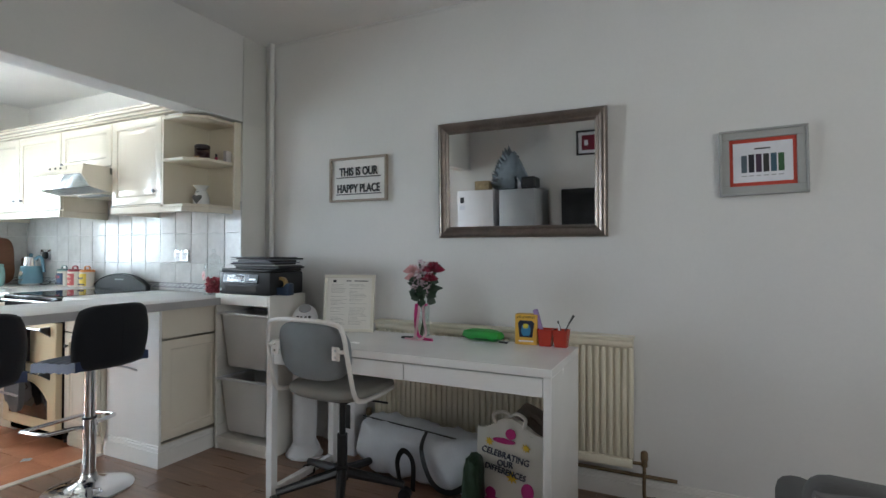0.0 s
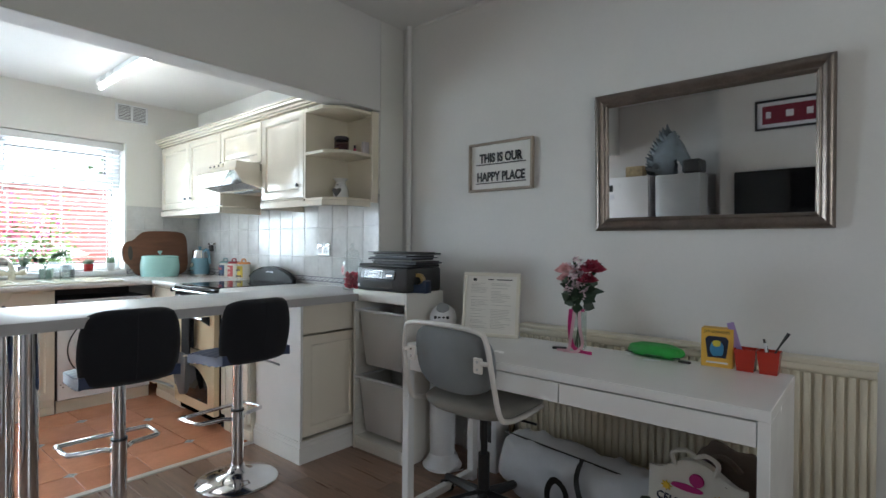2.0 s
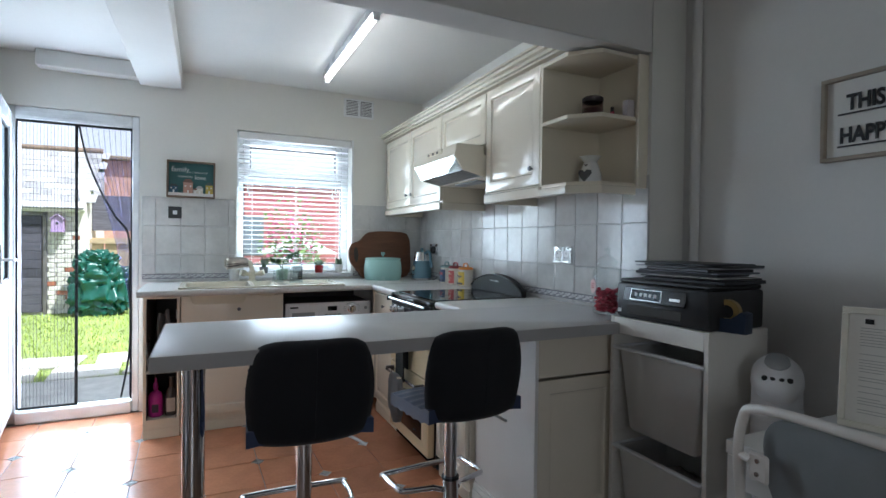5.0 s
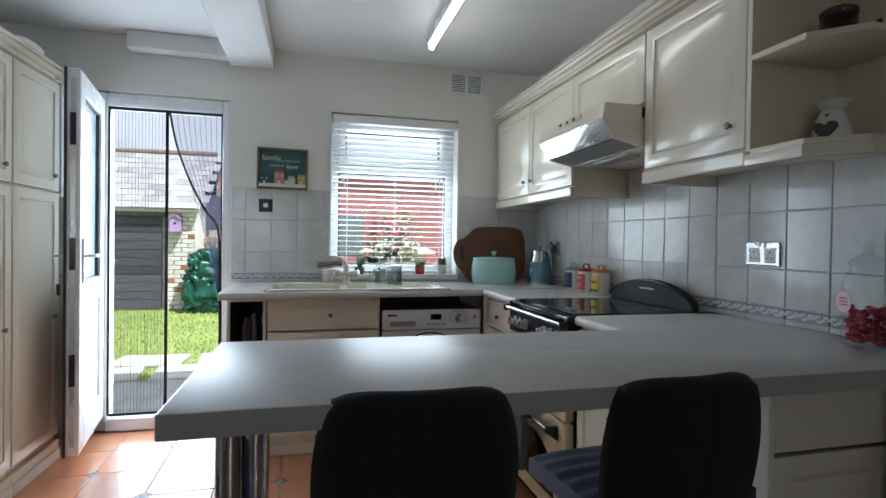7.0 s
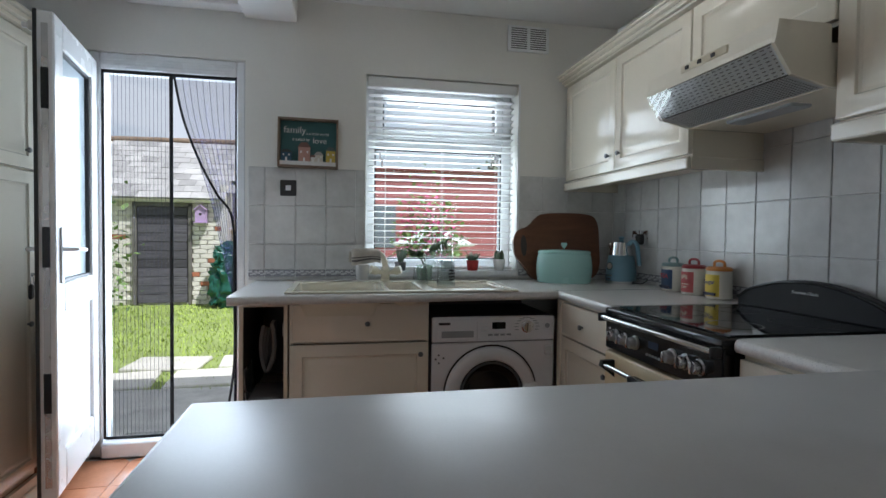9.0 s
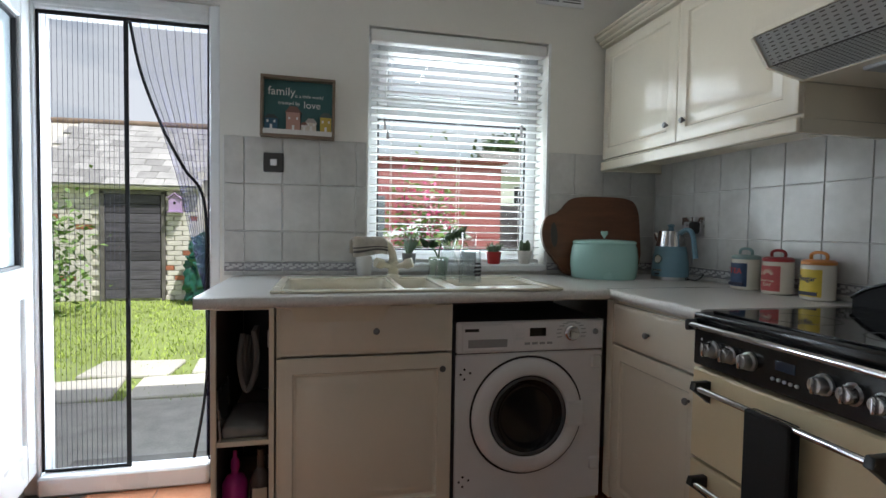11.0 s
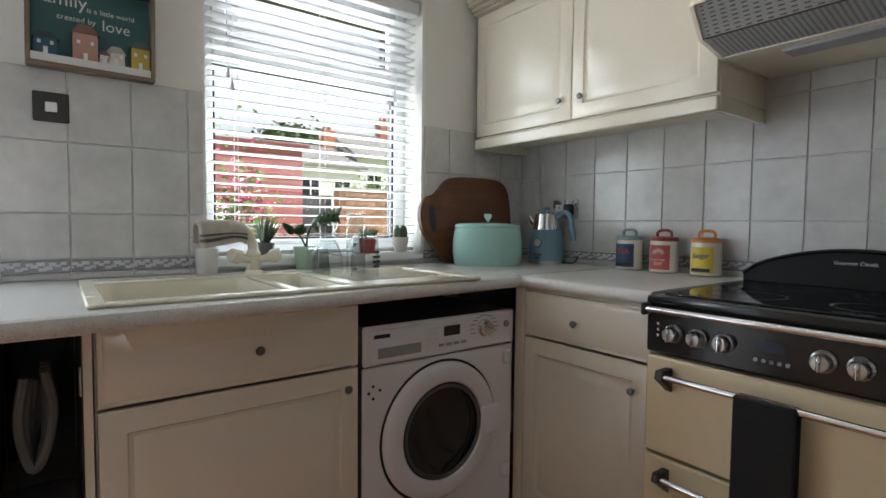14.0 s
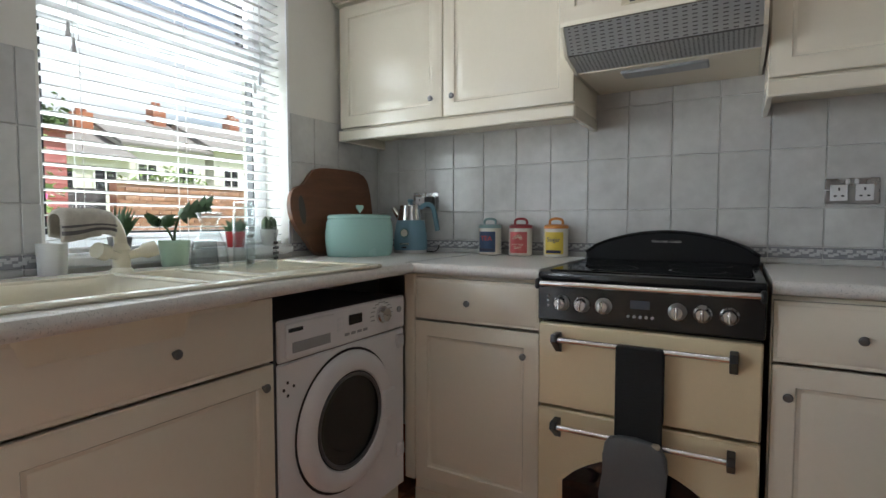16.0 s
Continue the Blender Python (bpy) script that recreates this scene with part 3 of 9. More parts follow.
# unit on the other side of the cooker
right_unit = thing("drawer_base_unit", pose(-3.388, 2.055, 0), "cream base unit with a drawer and a panelled door", "kitchen unit")
carcass(right_unit, 0.335, 0.58, 0.10, ZT0 - 0.004)
front(right_unit, "drawer_front", 0.004, 0.330, 0.700, 0.858, knob=(0.185, 0.776), flat=True)
front(right_unit, "door", 0.004, 0.330, 0.11, 0.692, knob=(0.040, 0.615))
plinth(right_unit, 0, 0.335)
# peninsula unit under the bar
pen = thing("peninsula_unit", pose(-2.575, 2.100, 0, 0, 0, 90), "cream peninsula base unit with white end panel under the bar", "kitchen unit")
part("end_panel", B(0, 0.016, 0.0, 0.465, 0.0, ZT0 - 0.004, bevel=0.002), GLOSSW, pen, "white scuffed end panel")
part("side_panel", B(0.558, 0.574, 0.022, 0.46, 0.0, ZT0 - 0.004), CREAMD, pen)
part("base_panel", B(0.016, 0.558, 0.022, 0.46, 0.10, 0.116), CREAMD, pen)
part("back_panel", B(0.016, 0.558, 0.44, 0.46, 0.116, ZT0 - 0.004), CREAMD, pen)
part("top_rail", B(0.016, 0.558, 0.022, 0.06, 0.83, ZT0 - 0.004), CREAMD, pen)
part("fixed_panel", B(0.018, 0.556, 0.002, 0.022, 0.700, 0.866, bevel=0.003), CREAM, pen)
front(pen, "door", 0.018, 0.400, 0.135, 0.690, flat=False)
part("filler_panel", B(0.404, 0.556, 0.004, 0.022, 0.135, 0.690, bevel=0.003), CREAM, pen)
for z0, z1, d in ((0, 0.085, 0.014), (0.085, 0.105, 0.009), (0.105, 0.118, 0.005)):
    part("skirting", B(-d, 0.0, -d, 0.465, z0, z1), GLOSSW, pen, smooth=0)
    part("skirting", B(0.0, 0.558, -d, 0.0, z0, z1), GLOSSW, pen, smooth=0)

# worktops
def worktop(name, outline, front_edges, label, material, edge):
    t = thing(name, pose(outline[0][0], outline[0][1], ZT0), label, "worktop")
    part("top", slab(bmesh.new(), outline, ZT0, 0.910), material, t, world=True)
    for (ax, ay), (bx, by), (nx, ny) in front_edges:
        bm = bmesh.new()
        prof = [(0, 0.0), (0.010, 0.003), (0.016, 0.012), (0.016, 0.026), (0.010, 0.035), (0, 0.0378)]
        rows = [[bm.verts.new((px + nx * d, py + ny * d, ZT0 + z)) for d, z in prof] for px, py in ((ax, ay), (bx, by))]
        for k in range(len(prof) - 1):
            bm.faces.new((rows[0][k], rows[1][k], rows[1][k + 1], rows[0][k + 1]))
        bm.faces.new(rows[0])
        bm.faces.new(rows[1][::-1])
        part("rolled_edge", bm, edge, t, "speckled rolled front edge", world=True)
    return t


SINK = (-4.975, -4.465, 0.815, 1.845)
# the sink run is laid around the sink's cut-out
sink_run = thing("sink_worktop", pose(-4.52, 0.62, ZT0), "pale grey speckled laminate worktop under the window", "worktop")
for a in ((XW, -4.515, 0.605, 0.840), (XW, -4.515, 1.820, YH), (XW, -4.950, 0.840, 1.820)):
    part("top", B(a[0], a[1], a[2], a[3], ZT0, 0.910), WORK, sink_run, world=True, smooth=0)
strip = slab(bmesh.new(), [(-4.515, 0.605), (-4.410, 0.605), (-4.4945, 2.044), (-4.515, 2.044)], ZT0, 0.910)
part("front_strip", strip, WORK, sink_run, world=True, smooth=0)
bm = bmesh.new()
prof = [(0, 0.0), (0.010, 0.003), (0.016, 0.012), (0.016, 0.026), (0.010, 0.035), (0, 0.0378)]
rows = [[bm.verts.new((x + d, y, ZT0 + z)) for d, z in prof] for x, y in ((-4.410, 0.605), (-4.4945, 2.044))]
for k in range(len(prof) - 1):
    bm.faces.new((rows[0][k], rows[1][k], rows[1][k + 1], rows[0][k + 1]))
bm.faces.new(rows[0])
bm.faces.new(rows[1][::-1])
part("rolled_edge", bm, EDGE, sink_run, "speckled rolled front edge", world=True)
part("end_strip", B(XW, -4.410, 0.600, 0.605, ZT0, 0.9095), EDGE, sink_run, world=True)
worktop("corner_worktop", [(-4.515, 2.06), (-4.006, 2.06), (-4.006, YH), (-4.515, YH)], [((-4.499, 2.06), (-4.006, 2.06), (0, -1))], "pale grey speckled laminate worktop beside the cooker", WORK, EDGE)
worktop("side_worktop", [(-3.388, 2.06), (-3.072, 2.06), (-3.072, YH), (-3.388, YH)], [((-3.388, 2.06), (-3.072, 2.06), (0, -1))], "short pale grey speckled laminate worktop", WORK, EDGE)
part("joint_strip", B(-4.516, -4.508, 2.05, YH, 0.9095, 0.9115), STEEL, sink_run, world=True)

# breakfast bar
bar = thing("breakfast_bar", pose(-2.78, 0.90, 0), "grey laminate breakfast bar on two chrome legs", "breakfast bar")
outline = [(-3.072, 0.835), (-2.49, 0.835), (-2.49, 2.43), (-2.574, 2.43), (-2.574, YH), (-3.072, YH)]
part("bar_top", slab(bmesh.new(), outline, 0.869, 0.9115, 0.0015), BARTOP, bar, world=True)
# end band is glossier, and coloured paler for the garden light on it
for a, b in (((-3.072, 0.832), (-2.49, 0.835)), ((-2.49, 0.835), (-2.487, 2.43))):
    part("edge_band", B(a[0], b[0], a[1], b[1], 0.8695, 0.9105), BAREDGE if b[1] > 1 else mat("bar_end_lit_band", (0.50, 0.50, 0.48), 0.16, rough_vary=0.03), bar, world=True)
for x in (-2.575, -2.985):
    leg = part("leg", cyl(bmesh.new(), (x, 0.935, 0.012), (x, 0.935, 0.862), 0.030, seg=28), CHROME, bar, world=True)
    part("foot", cyl(bmesh.new(), (x, 0.935, 0.0), (x, 0.935, 0.012), 0.040, 0.036, seg=28), BLACKP, leg, world=True)
    part("top_flange", cyl(bmesh.new(), (x, 0.935, 0.862), (x, 0.935, 0.869), 0.045, seg=28), CHROME, leg, world=True)

# wall units over the hob run
WY = 2.34


def wall_unit(name, x0, x1, doors, z0=1.43, z1=2.045, label="cream panelled wall cupboard", pelmet=True, ends=()):
    w, d = x1 - x0, YH - WY
    u = thing(name, pose(x0, WY, z0), label, "wall cupboard", "wall cupboards over the hob run")
    h = z1 - z0
    part("body", B(0, w, 0.022, d - 0.001, 0.045, h, bevel=0.001), CREAMD, u)
    for a, b, kx in doors:
        front(u, "door", a, b, 0.058, h - 0.012, knob=(kx, 0.135) if kx else None)
    if pelmet:
        pm = bmesh.new()
        box(pm, -0.004, w + 0.004, -0.006, 0.014, 0.0, 0.048, bevel=0.005)
        part("pelmet", pm, CREAM, u)
        for e in ends:
            xa, xb = (-0.004, 0.014) if e < 0 else (w - 0.014, w + 0.004)
            part("pelmet_return", B(xa, xb, 0.014, d - 0.001, 0.0, 0.048, bevel=0.003), CREAM, u)
    return u


wall_unit("wall_cupboard", -5.08, -3.988, [(0.002, 0.548, 0.500), (0.552, 1.090, 0.600)], ends=(-1, 1), label="cream double wall cupboard with panelled doors")
hood_cup = wall_unit("hood_cupboard", -3.985, -3.405, [(0.003, 0.577, None)], z0=1.70, label="short cream cupboard above the extractor hood", pelmet=False)
part("knob", moved(knob_mesh(), pose(0.035, 0, 0.095) @ Matrix.Scale(0.8, 4)), PEWTER, hood_cup, "dark pewter knob")
wall_unit("wall_cupboard", -3.402, -2.905, [(0.003, 0.492, 0.440)], ends=(-1,), label="cream single wall cupboard with a panelled door")
cn = bmesh.new()
for z0, z1, d in ((2.045, 2.057, 0.008), (2.057, 2.075, 0.022), (2.075, 2.093, 0.042), (2.093, 2.105, 0.052)):
    box(cn, -5.10, -2.742, WY - d, WY + 0.03, z0, z1, bevel=0.003)
one("cornice", cn, CREAM, "cream moulded cornice along the wall cupboards", "cornice")

# open end shelf
osh = thing("open_wall_shelf", pose(-2.903, WY, 1.43), "cream open end shelf unit with ornaments", "wall shelf")
dd = YH - WY
part("side_panel", B(0, 0.016, 0.0, dd, 0.045, 0.598), CREAMD, osh)
part("back_panel", B(0.016, 0.300, dd - 0.012, dd, 0.045, 0.598), CREAMD, osh)
for z in (0.032, 0.315, 0.578):
    bm = slab(bmesh.new(), [(0.016, 0.0), (0.19, 0.0), (0.290, 0.10), (0.290, dd - 0.012), (0.016, dd - 0.012)], z, z + 0.018, 0.002)
    part("shelf", bm, CREAMD, osh)
part("end_panel", B(0.290, 0.308, dd - 0.055, dd, 0.03, 0.598, bevel=0.003), CREAMD, osh)
pm = slab(bmesh.new(), [(0.0, -0.006), (0.19, -0.006), (0.295, 0.10), (0.295, dd - 0.055), (0.28, dd - 0.055), (0.28, 0.11), (0.185, 0.012), (0.0, 0.012)], 0.0, 0.034, 0.003)
part("pelmet", pm, CREAM, osh)

# tall units on the back wall
for k in range(3):
    x1 = -4.33 + 0.44 * k
    tu = thing("tall_cupboard", pose(x1, -0.245, 0, 0, 0, 180), "tall cream larder cupboard with a long door below a short one", "cupboard", "tall cupboards")
    part("body", B(0, 0.436, 0.022, 0.64, 0.10, 2.04), CREAMD, tu)
    front(tu, "door", 0.004, 0.432, 0.135, 1.415, knob=(0.36, 0.77))
    front(tu, "door", 0.004, 0.432, 1.425, 1.99, knob=(0.36, 1.50))
    plinth(tu, 0, 0.436, 0.0)
    cn = bmesh.new()
    for z0, z1, d in ((2.00, 2.02, 0.01), (2.02, 2.045, 0.03), (2.045, 2.06, 0.045)):
        box(cn, 0, 0.436, -d, 0.03, z0, z1, bevel=0.003)
    part("cornice", cn, CREAM, tu)
one("filler_strip", B(-4.82, -4.772, -0.26, -0.24, 1.40, 2.0, bevel=0.003), PVC, "white filler strip beside the tall cupboard", "panel")

# ---- cooker ----
ck = thing("range_cooker", pose(-4.0, 2.03, 0), "black and cream electric range cooker with a black arched splashback", "cooker")
CW = 0.60
part("body", B(0.004, CW - 0.004, 0.03, 0.60, 0.03, 0.88, bevel=0.004), BLACKE, ck)
for x in (0.05, 0.55):
    for y in (0.08, 0.52):
        part("foot", cyl(bmesh.new(), (x, y, 0), (x, y, 0.03), 0.018), BLACKP, ck)
part("hob_surround", B(0.0, CW, -0.012, 0.605, 0.880, 0.905, bevel=0.006, seg=2), BLACKE, ck)
hob = part("hob_glass", B(0.025, CW - 0.025, 0.03, 0.54, 0.905, 0.911, bevel=0.002), BLACKG, ck, "black ceramic hob glass")
RING = mat("hob_ring_print", (0.05, 0.05, 0.052), 0.25)
for x, y, r in ((0.17, 0.17, 0.09), (0.43, 0.17, 0.075), (0.17, 0.41, 0.075), (0.43, 0.41, 0.09)):
    part("hob_ring", lathe(bmesh.new(), [(r - 0.003, 0.9112), (r, 0.9114), (r + 0.003, 0.9112)], 40, (x, y, 0)), RING, hob)
part("control_panel", B(0, CW, -0.008, 0.03, 0.757, 0.882, bevel=0.004), BLACKE, ck)
rail = part("towel_rail", tube(bmesh.new(), [(0.012, -0.030, 0.872), (CW - 0.012, -0.030, 0.872)], 0.0085, 14), CHROME, ck)
for x in (0.0, CW - 0.014):
    part("rail_bracket", B(x, x + 0.014, -0.042, -0.008, 0.855, 0.886, bevel=0.004), BLACKP, rail)
for x in (0.075, 0.137, 0.199, 0.395, 0.457, 0.519):
    k = part("control_knob", moved(lathe(bmesh.new(), [(0, 0), (0.024, 0), (0.0235, 0.006), (0.019, 0.010), (0.018, 0.026), (0.015, 0.030), (0, 0.031)], 24), pose(x, -0.008, 0.813, 90)), STEEL, ck, "brushed steel knob")
    part("knob_grip", B(x - 0.004, x + 0.004, -0.047, -0.036, 0.796, 0.830, bevel=0.003), CHROME, k)
part("display", B(0.272, 0.325, -0.0095, -0.007, 0.812, 0.836, bevel=0.001), mat("lcd", (0.035, 0.05, 0.08), 0.1), ck)
for i in range(5):
    part("button", cyl(bmesh.new(), (0.268 + 0.016 * i, -0.008, 0.790), (0.268 + 0.016 * i, -0.012, 0.790), 0.0045, seg=10), GREYP, ck)
for z in (0.800, 0.815, 0.830):
    part("indicator", B(0.030, 0.035, -0.0092, -0.007, z, z + 0.006), WHITEP, ck)


def oven_door(z0, z1, window):
    d = part("oven_door", B(0.004, CW - 0.004, -0.012, 0.028, z0, z1, bevel=0.005), CREAME, ck, "cream enamel oven door")
    zh = z1 - 0.040
    part("door_handle", tube(bmesh.new(), [(0.065, -0.052, zh), (CW - 0.065, -0.052, zh)], 0.0085, 14), CHROME, d, "chrome bar handle")
    for x in (0.058, CW - 0.078):
        bk = prism(bmesh.new(), [(-0.066, zh - 0.005), (-0.060, zh + 0.016), (-0.012, zh + 0.016), (-0.012, zh - 0.045), (-0.03, zh - 0.03)], 0, 0.020, 0.002)
        part("handle_bracket", moved(bk, Matrix(((0, 1, 0, x), (1, 0, 0, 0), (0, 0, 1, 0), (0, 0, 0, 1)))), BLACKP, d)
    if window:
        pts = [(0.085, z0 + 0.07), (CW - 0.085, z0 + 0.07)]
        for i in range(13):
            a = i / 12
            pts.append((CW - 0.085 - a * (CW - 0.17), z1 - 0.215 + 0.105 * math.sin(math.pi * a) ** 0.8))
        part("oven_window", prism(bmesh.new(), pts, -0.0155, -0.010, 0.001), BLACKG, d, "black arched oven window")
        big = [((x - CW / 2) * 1.07 + CW / 2, (z - z0 - 0.2) * 1.1 + z0 + 0.2) for x, z in pts]
        part("window_moulding", prism(bmesh.new(), big, -0.0140, -0.011, 0.0015), CREAME, d)


oven_door(0.492, 0.748, False)
oven_door(0.085, 0.484, True)
part("plinth", B(0.01, CW - 0.01, 0.03, 0.05, 0.03, 0.080), BLACKE, ck)
arch = [(0.0, 0.905), (CW, 0.905), (CW, 0.945)]
for i in range(21):
    a = i / 20
    arch.append((CW - 0.012 - a * (CW - 0.024), 0.952 + 0.075 * math.sin(math.pi * a) ** 0.7))
arch.append((0.0, 0.945))
part("splashback", prism(bmesh.new(), arch, 0.555, 0.590, 0.008), BLACKM, ck, "black arched splashback", smooth=0)
part("splashback_rim", tube(bmesh.new(), [(x, 0.556, z - 0.006) for x, z in arch[2:]], 0.006, 8), BLACKE, ck, "glossy raised rim of the splashback")
words(ck, "Gourmet Classic", pose(0.30, 0.5536, 0.985, 90), 0.015, STEEL)

# oven glove hung over the upper oven handle
gl = thing("oven_glove", pose(-3.692, 1.978, 0.303), "black quilted double oven glove with a grey mitt", "oven glove")
GLV = mat("black_quilt", (0.010, 0.010, 0.011), 0.85, vary=0.3, scale=25, fine=200, bump=0.3)
GLG = mat("grey_silicone", (0.10, 0.105, 0.11), 0.5, vary=0.1, scale=12)
st = B(-0.062, 0.062, -0.016, -0.006, 0.13, 0.405, bevel=0.004)
box(st, -0.062, 0.062, -0.016, 0.018, 0.398, 0.412, bevel=0.004)
box(st, -0.062, 0.062, 0.008, 0.018, 0.20, 0.402, bevel=0.004)
part("strap", st, GLV, gl)
mt = [(-0.07, 0.16), (0.066, 0.15), (0.075, 0.02), (0.06, -0.08), (0.0, -0.10), (-0.04, -0.08), (-0.055, -0.03), (-0.075, -0.05), (-0.095, -0.02), (-0.085, 0.06)]
mtp = [(p.x, p.y) for p in smooth_path([(x, z, 0) for x, z in mt], 4, True)]
part("mitt", prism(bmesh.new(), mtp, -0.050, -0.017, 0.010), GLG, gl, "grey silicone mitt")
part("lining", B(-0.066, 0.060, -0.046, -0.022, 0.150, 0.162, bevel=0.004), mat("beige_lining", (0.52, 0.44, 0.34), 0.9), gl)

# ---- extractor hood ----
hd = thing("extractor_hood", pose(-3.985, 2.157, 1.60), "cream extractor hood with a grey slotted grille behind a clear visor", "extractor hood")
HW = 0.575
LIP, FRONT, REAR = (0.0, 0.082), (0.056, 0.004), (0.180, -0.022)
sd = [LIP, FRONT, REAR, (0.52, -0.022), (0.52, 0.095), (0.178, 0.095), (0.178, 0.146), (0.012, 0.146), (0.006, 0.10)]


def yz(bm, x0):
    return moved(bm, Matrix(((0, 1, 0, x0), (1, 0, 0, 0), (0, 0, 1, 0), (0, 0, 0, 1))))


for x in (0.0, HW - 0.012):
    part("side_cheek", yz(prism(bmesh.new(), sd, 0, 0.012, 0.001), x), CREAM, hd, smooth=0)
part("top_cover", yz(prism(bmesh.new(), [(0.0, 0.084), (0.006, 0.10), (0.012, 0.146), (0.178, 0.146), (0.178, 0.140), (0.018, 0.140), (0.012, 0.098), (0.006, 0.084)], 0.0, HW - 0.024), 0.012), CREAM, hd, smooth=0)
part("control_strip", B(0.19, 0.40, 0.004, 0.013, 0.116, 0.140, bevel=0.002), mat("switch_strip", (0.62, 0.55, 0.40), 0.4), hd)
for i in range(3):
    part("slider", B(0.215 + 0.06 * i, 0.231 + 0.06 * i, 0.000, 0.005, 0.122, 0.134, bevel=0.001), BLACKP, hd)
GRL = mat("grille_grey", (0.74, 0.74, 0.73), 0.4, 0.0, vary=0.05, scale=8)
part("filter_back", yz(prism(bmesh.new(), [(0.012, 0.086), (0.064, 0.012), (0.180, -0.012), (0.50, -0.012), (0.50, -0.006), (0.183, -0.004), (0.070, 0.018), (0.018, 0.090)], 0, HW - 0.024), 0.012), mat("filter_felt", (0.16, 0.155, 0.15), 0.9, vary=0.2), hd, smooth=0)


def slots(p0, p1, cols, rws, wide, tall):
    """Bars left between the slots of a flat sheet-metal grille."""
    gm = bmesh.new()
    p0, p1 = Vector((0, *p0)), Vector((0, *p1))
    for c in range(cols + 1):
        x = 0.012 + (HW - 0.024) * c / cols
        w = wide if 0 < c < cols else 0.012
        vs = [gm.verts.new((min(max(x + q * w, 0.012), HW - 0.012), p.y, p.z)) for p in (p0, p1) for q in (-1, 1)]
        gm.faces.new((vs[0], vs[1], vs[3], vs[2]))
    for r in range(rws + 1):
        a, b = p0.lerp(p1, max(0, r / rws - tall)), p0.lerp(p1, min(1, r / rws + tall))
        gm.faces.new([gm.verts.new(v) for v in ((0.012, a.y, a.z), (HW - 0.012, a.y, a.z), (HW - 0.012, b.y, b.z), (0.012, b.y, b.z))])
    bmesh.ops.solidify(gm, geom=gm.faces[:], thickness=0.002)
    return gm


part("slotted_grille", slots((0.006, 0.082), (0.060, 0.008), 21, 8, 0.0062, 0.045), GRL, hd, "grey slotted metal grille", smooth=0)
part("under_grille", slots((0.062, 0.004), (0.180, -0.019), 42, 14, 0.0036, 0.020), GRL, hd, smooth=0)
VISOR = bpy.data.materials.new("clear_visor")
VISOR.use_nodes = True
vn, vl = VISOR.node_tree.nodes, VISOR.node_tree.links
vt, vg, vf, vm = vn.new("ShaderNodeBsdfTransparent"), vn.new("ShaderNodeBsdfGlossy"), vn.new("ShaderNodeLayerWeight"), vn.new("ShaderNodeMixShader")
vg.inputs["Roughness"].default_value = 0.04
vf.inputs["Blend"].default_value = 0.5
vp = vn.new("ShaderNodeMath")
vp.operation = "POWER"
vp.inputs[1].default_value = 2.4
vl.new(vf.outputs["Facing"], vp.inputs[0])
vl.new(vp.outputs[0], vm.inputs["Fac"])
vl.new(vt.outputs["BSDF"], vm.inputs[1])
vl.new(vg.outputs["BSDF"], vm.inputs[2])
vl.new(vm.outputs["Shader"], vn["Material Output"].inputs["Surface"])
part("visor", yz(prism(bmesh.new(), [(-0.003, 0.082), (0.042, 0.003), (0.044, 0.004), (-0.001, 0.083)], 0, HW - 0.024), 0.012), VISOR, hd, "clear glossy plastic visor", smooth=0)
part("lamp_cover", B(0.15, 0.42, 0.215, 0.29, -0.032, -0.018, bevel=0.004), GREYP, hd)
part("under_plate", B(0.012, HW - 0.012, 0.180, 0.515, -0.022, -0.016, bevel=0.001), CREAMD, hd)

# ---- washing machine ----
wm = thing("washing_machine", pose(-4.522, 1.452, 0, 0, 0, 90), "white integrated washing machine with a round glass door", "washing machine")
WW = 0.595
# case coloured dark: stands in for the shade under the worktop
part("cabinet", B(0, WW, 0.012, 0.54, 0.085, 0.790, bevel=0.006), mat("gap_shade_grey", (0.10, 0.10, 0.105), 0.6, 0.3, vary=0.2), wm, "metal case coloured dark for the shade in the gap above")
part("plinth_strip", B(0, WW, 0.03, 0.05, 0.0, 0.085), CREAMD, wm)
part("front_panel", B(0.002, WW - 0.002, 0.0, 0.012, 0.09, 0.672, bevel=0.005), WHITEE, wm)
part("control_panel", B(0.002, WW - 0.002, -0.004, 0.012, 0.676, 0.792, bevel=0.006), WHITEE, wm)
dr = part("detergent_drawer", B(0.022, 0.215, -0.010, -0.003, 0.684, 0.782, bevel=0.005), WHITEE, wm)
part("drawer_grip", B(0.045, 0.195, -0.0115, -0.009, 0.698, 0.728, bevel=0.006), mat("recess_grey", (0.36, 0.36, 0.37), 0.5), dr)
part("name_plate", B(0.032, 0.085, -0.0108, -0.0095, 0.757, 0.768), BLACKP, dr)
part("display", B(0.285, 0.350, -0.0055, -0.0035, 0.733, 0.765, bevel=0.001), BLACKG, wm)
part("program_dial", moved(lathe(bmesh.new(), [(0, 0), (0.030, 0), (0.029, 0.008), (0.024, 0.012), (0.022, 0.024), (0, 0.026)], 26), pose(0.455, -0.004, 0.742, 90)), CHROME, wm, "silver programme dial")
part("start_button", cyl(bmesh.new(), (0.555, -0.004, 0.745), (0.555, -0.009, 0.745), 0.011), GREYP, wm)
for i in range(4):
    part("button", B(0.265 + 0.03 * i, 0.287 + 0.03 * i, -0.006, -0.003, 0.702, 0.711, bevel=0.002), GREYP, wm)
for i in range(3):
    part("button", B(0.232, 0.262, -0.006, -0.003, 0.722 + 0.016 * i, 0.731 + 0.016 * i, bevel=0.002), WHITEP, wm)
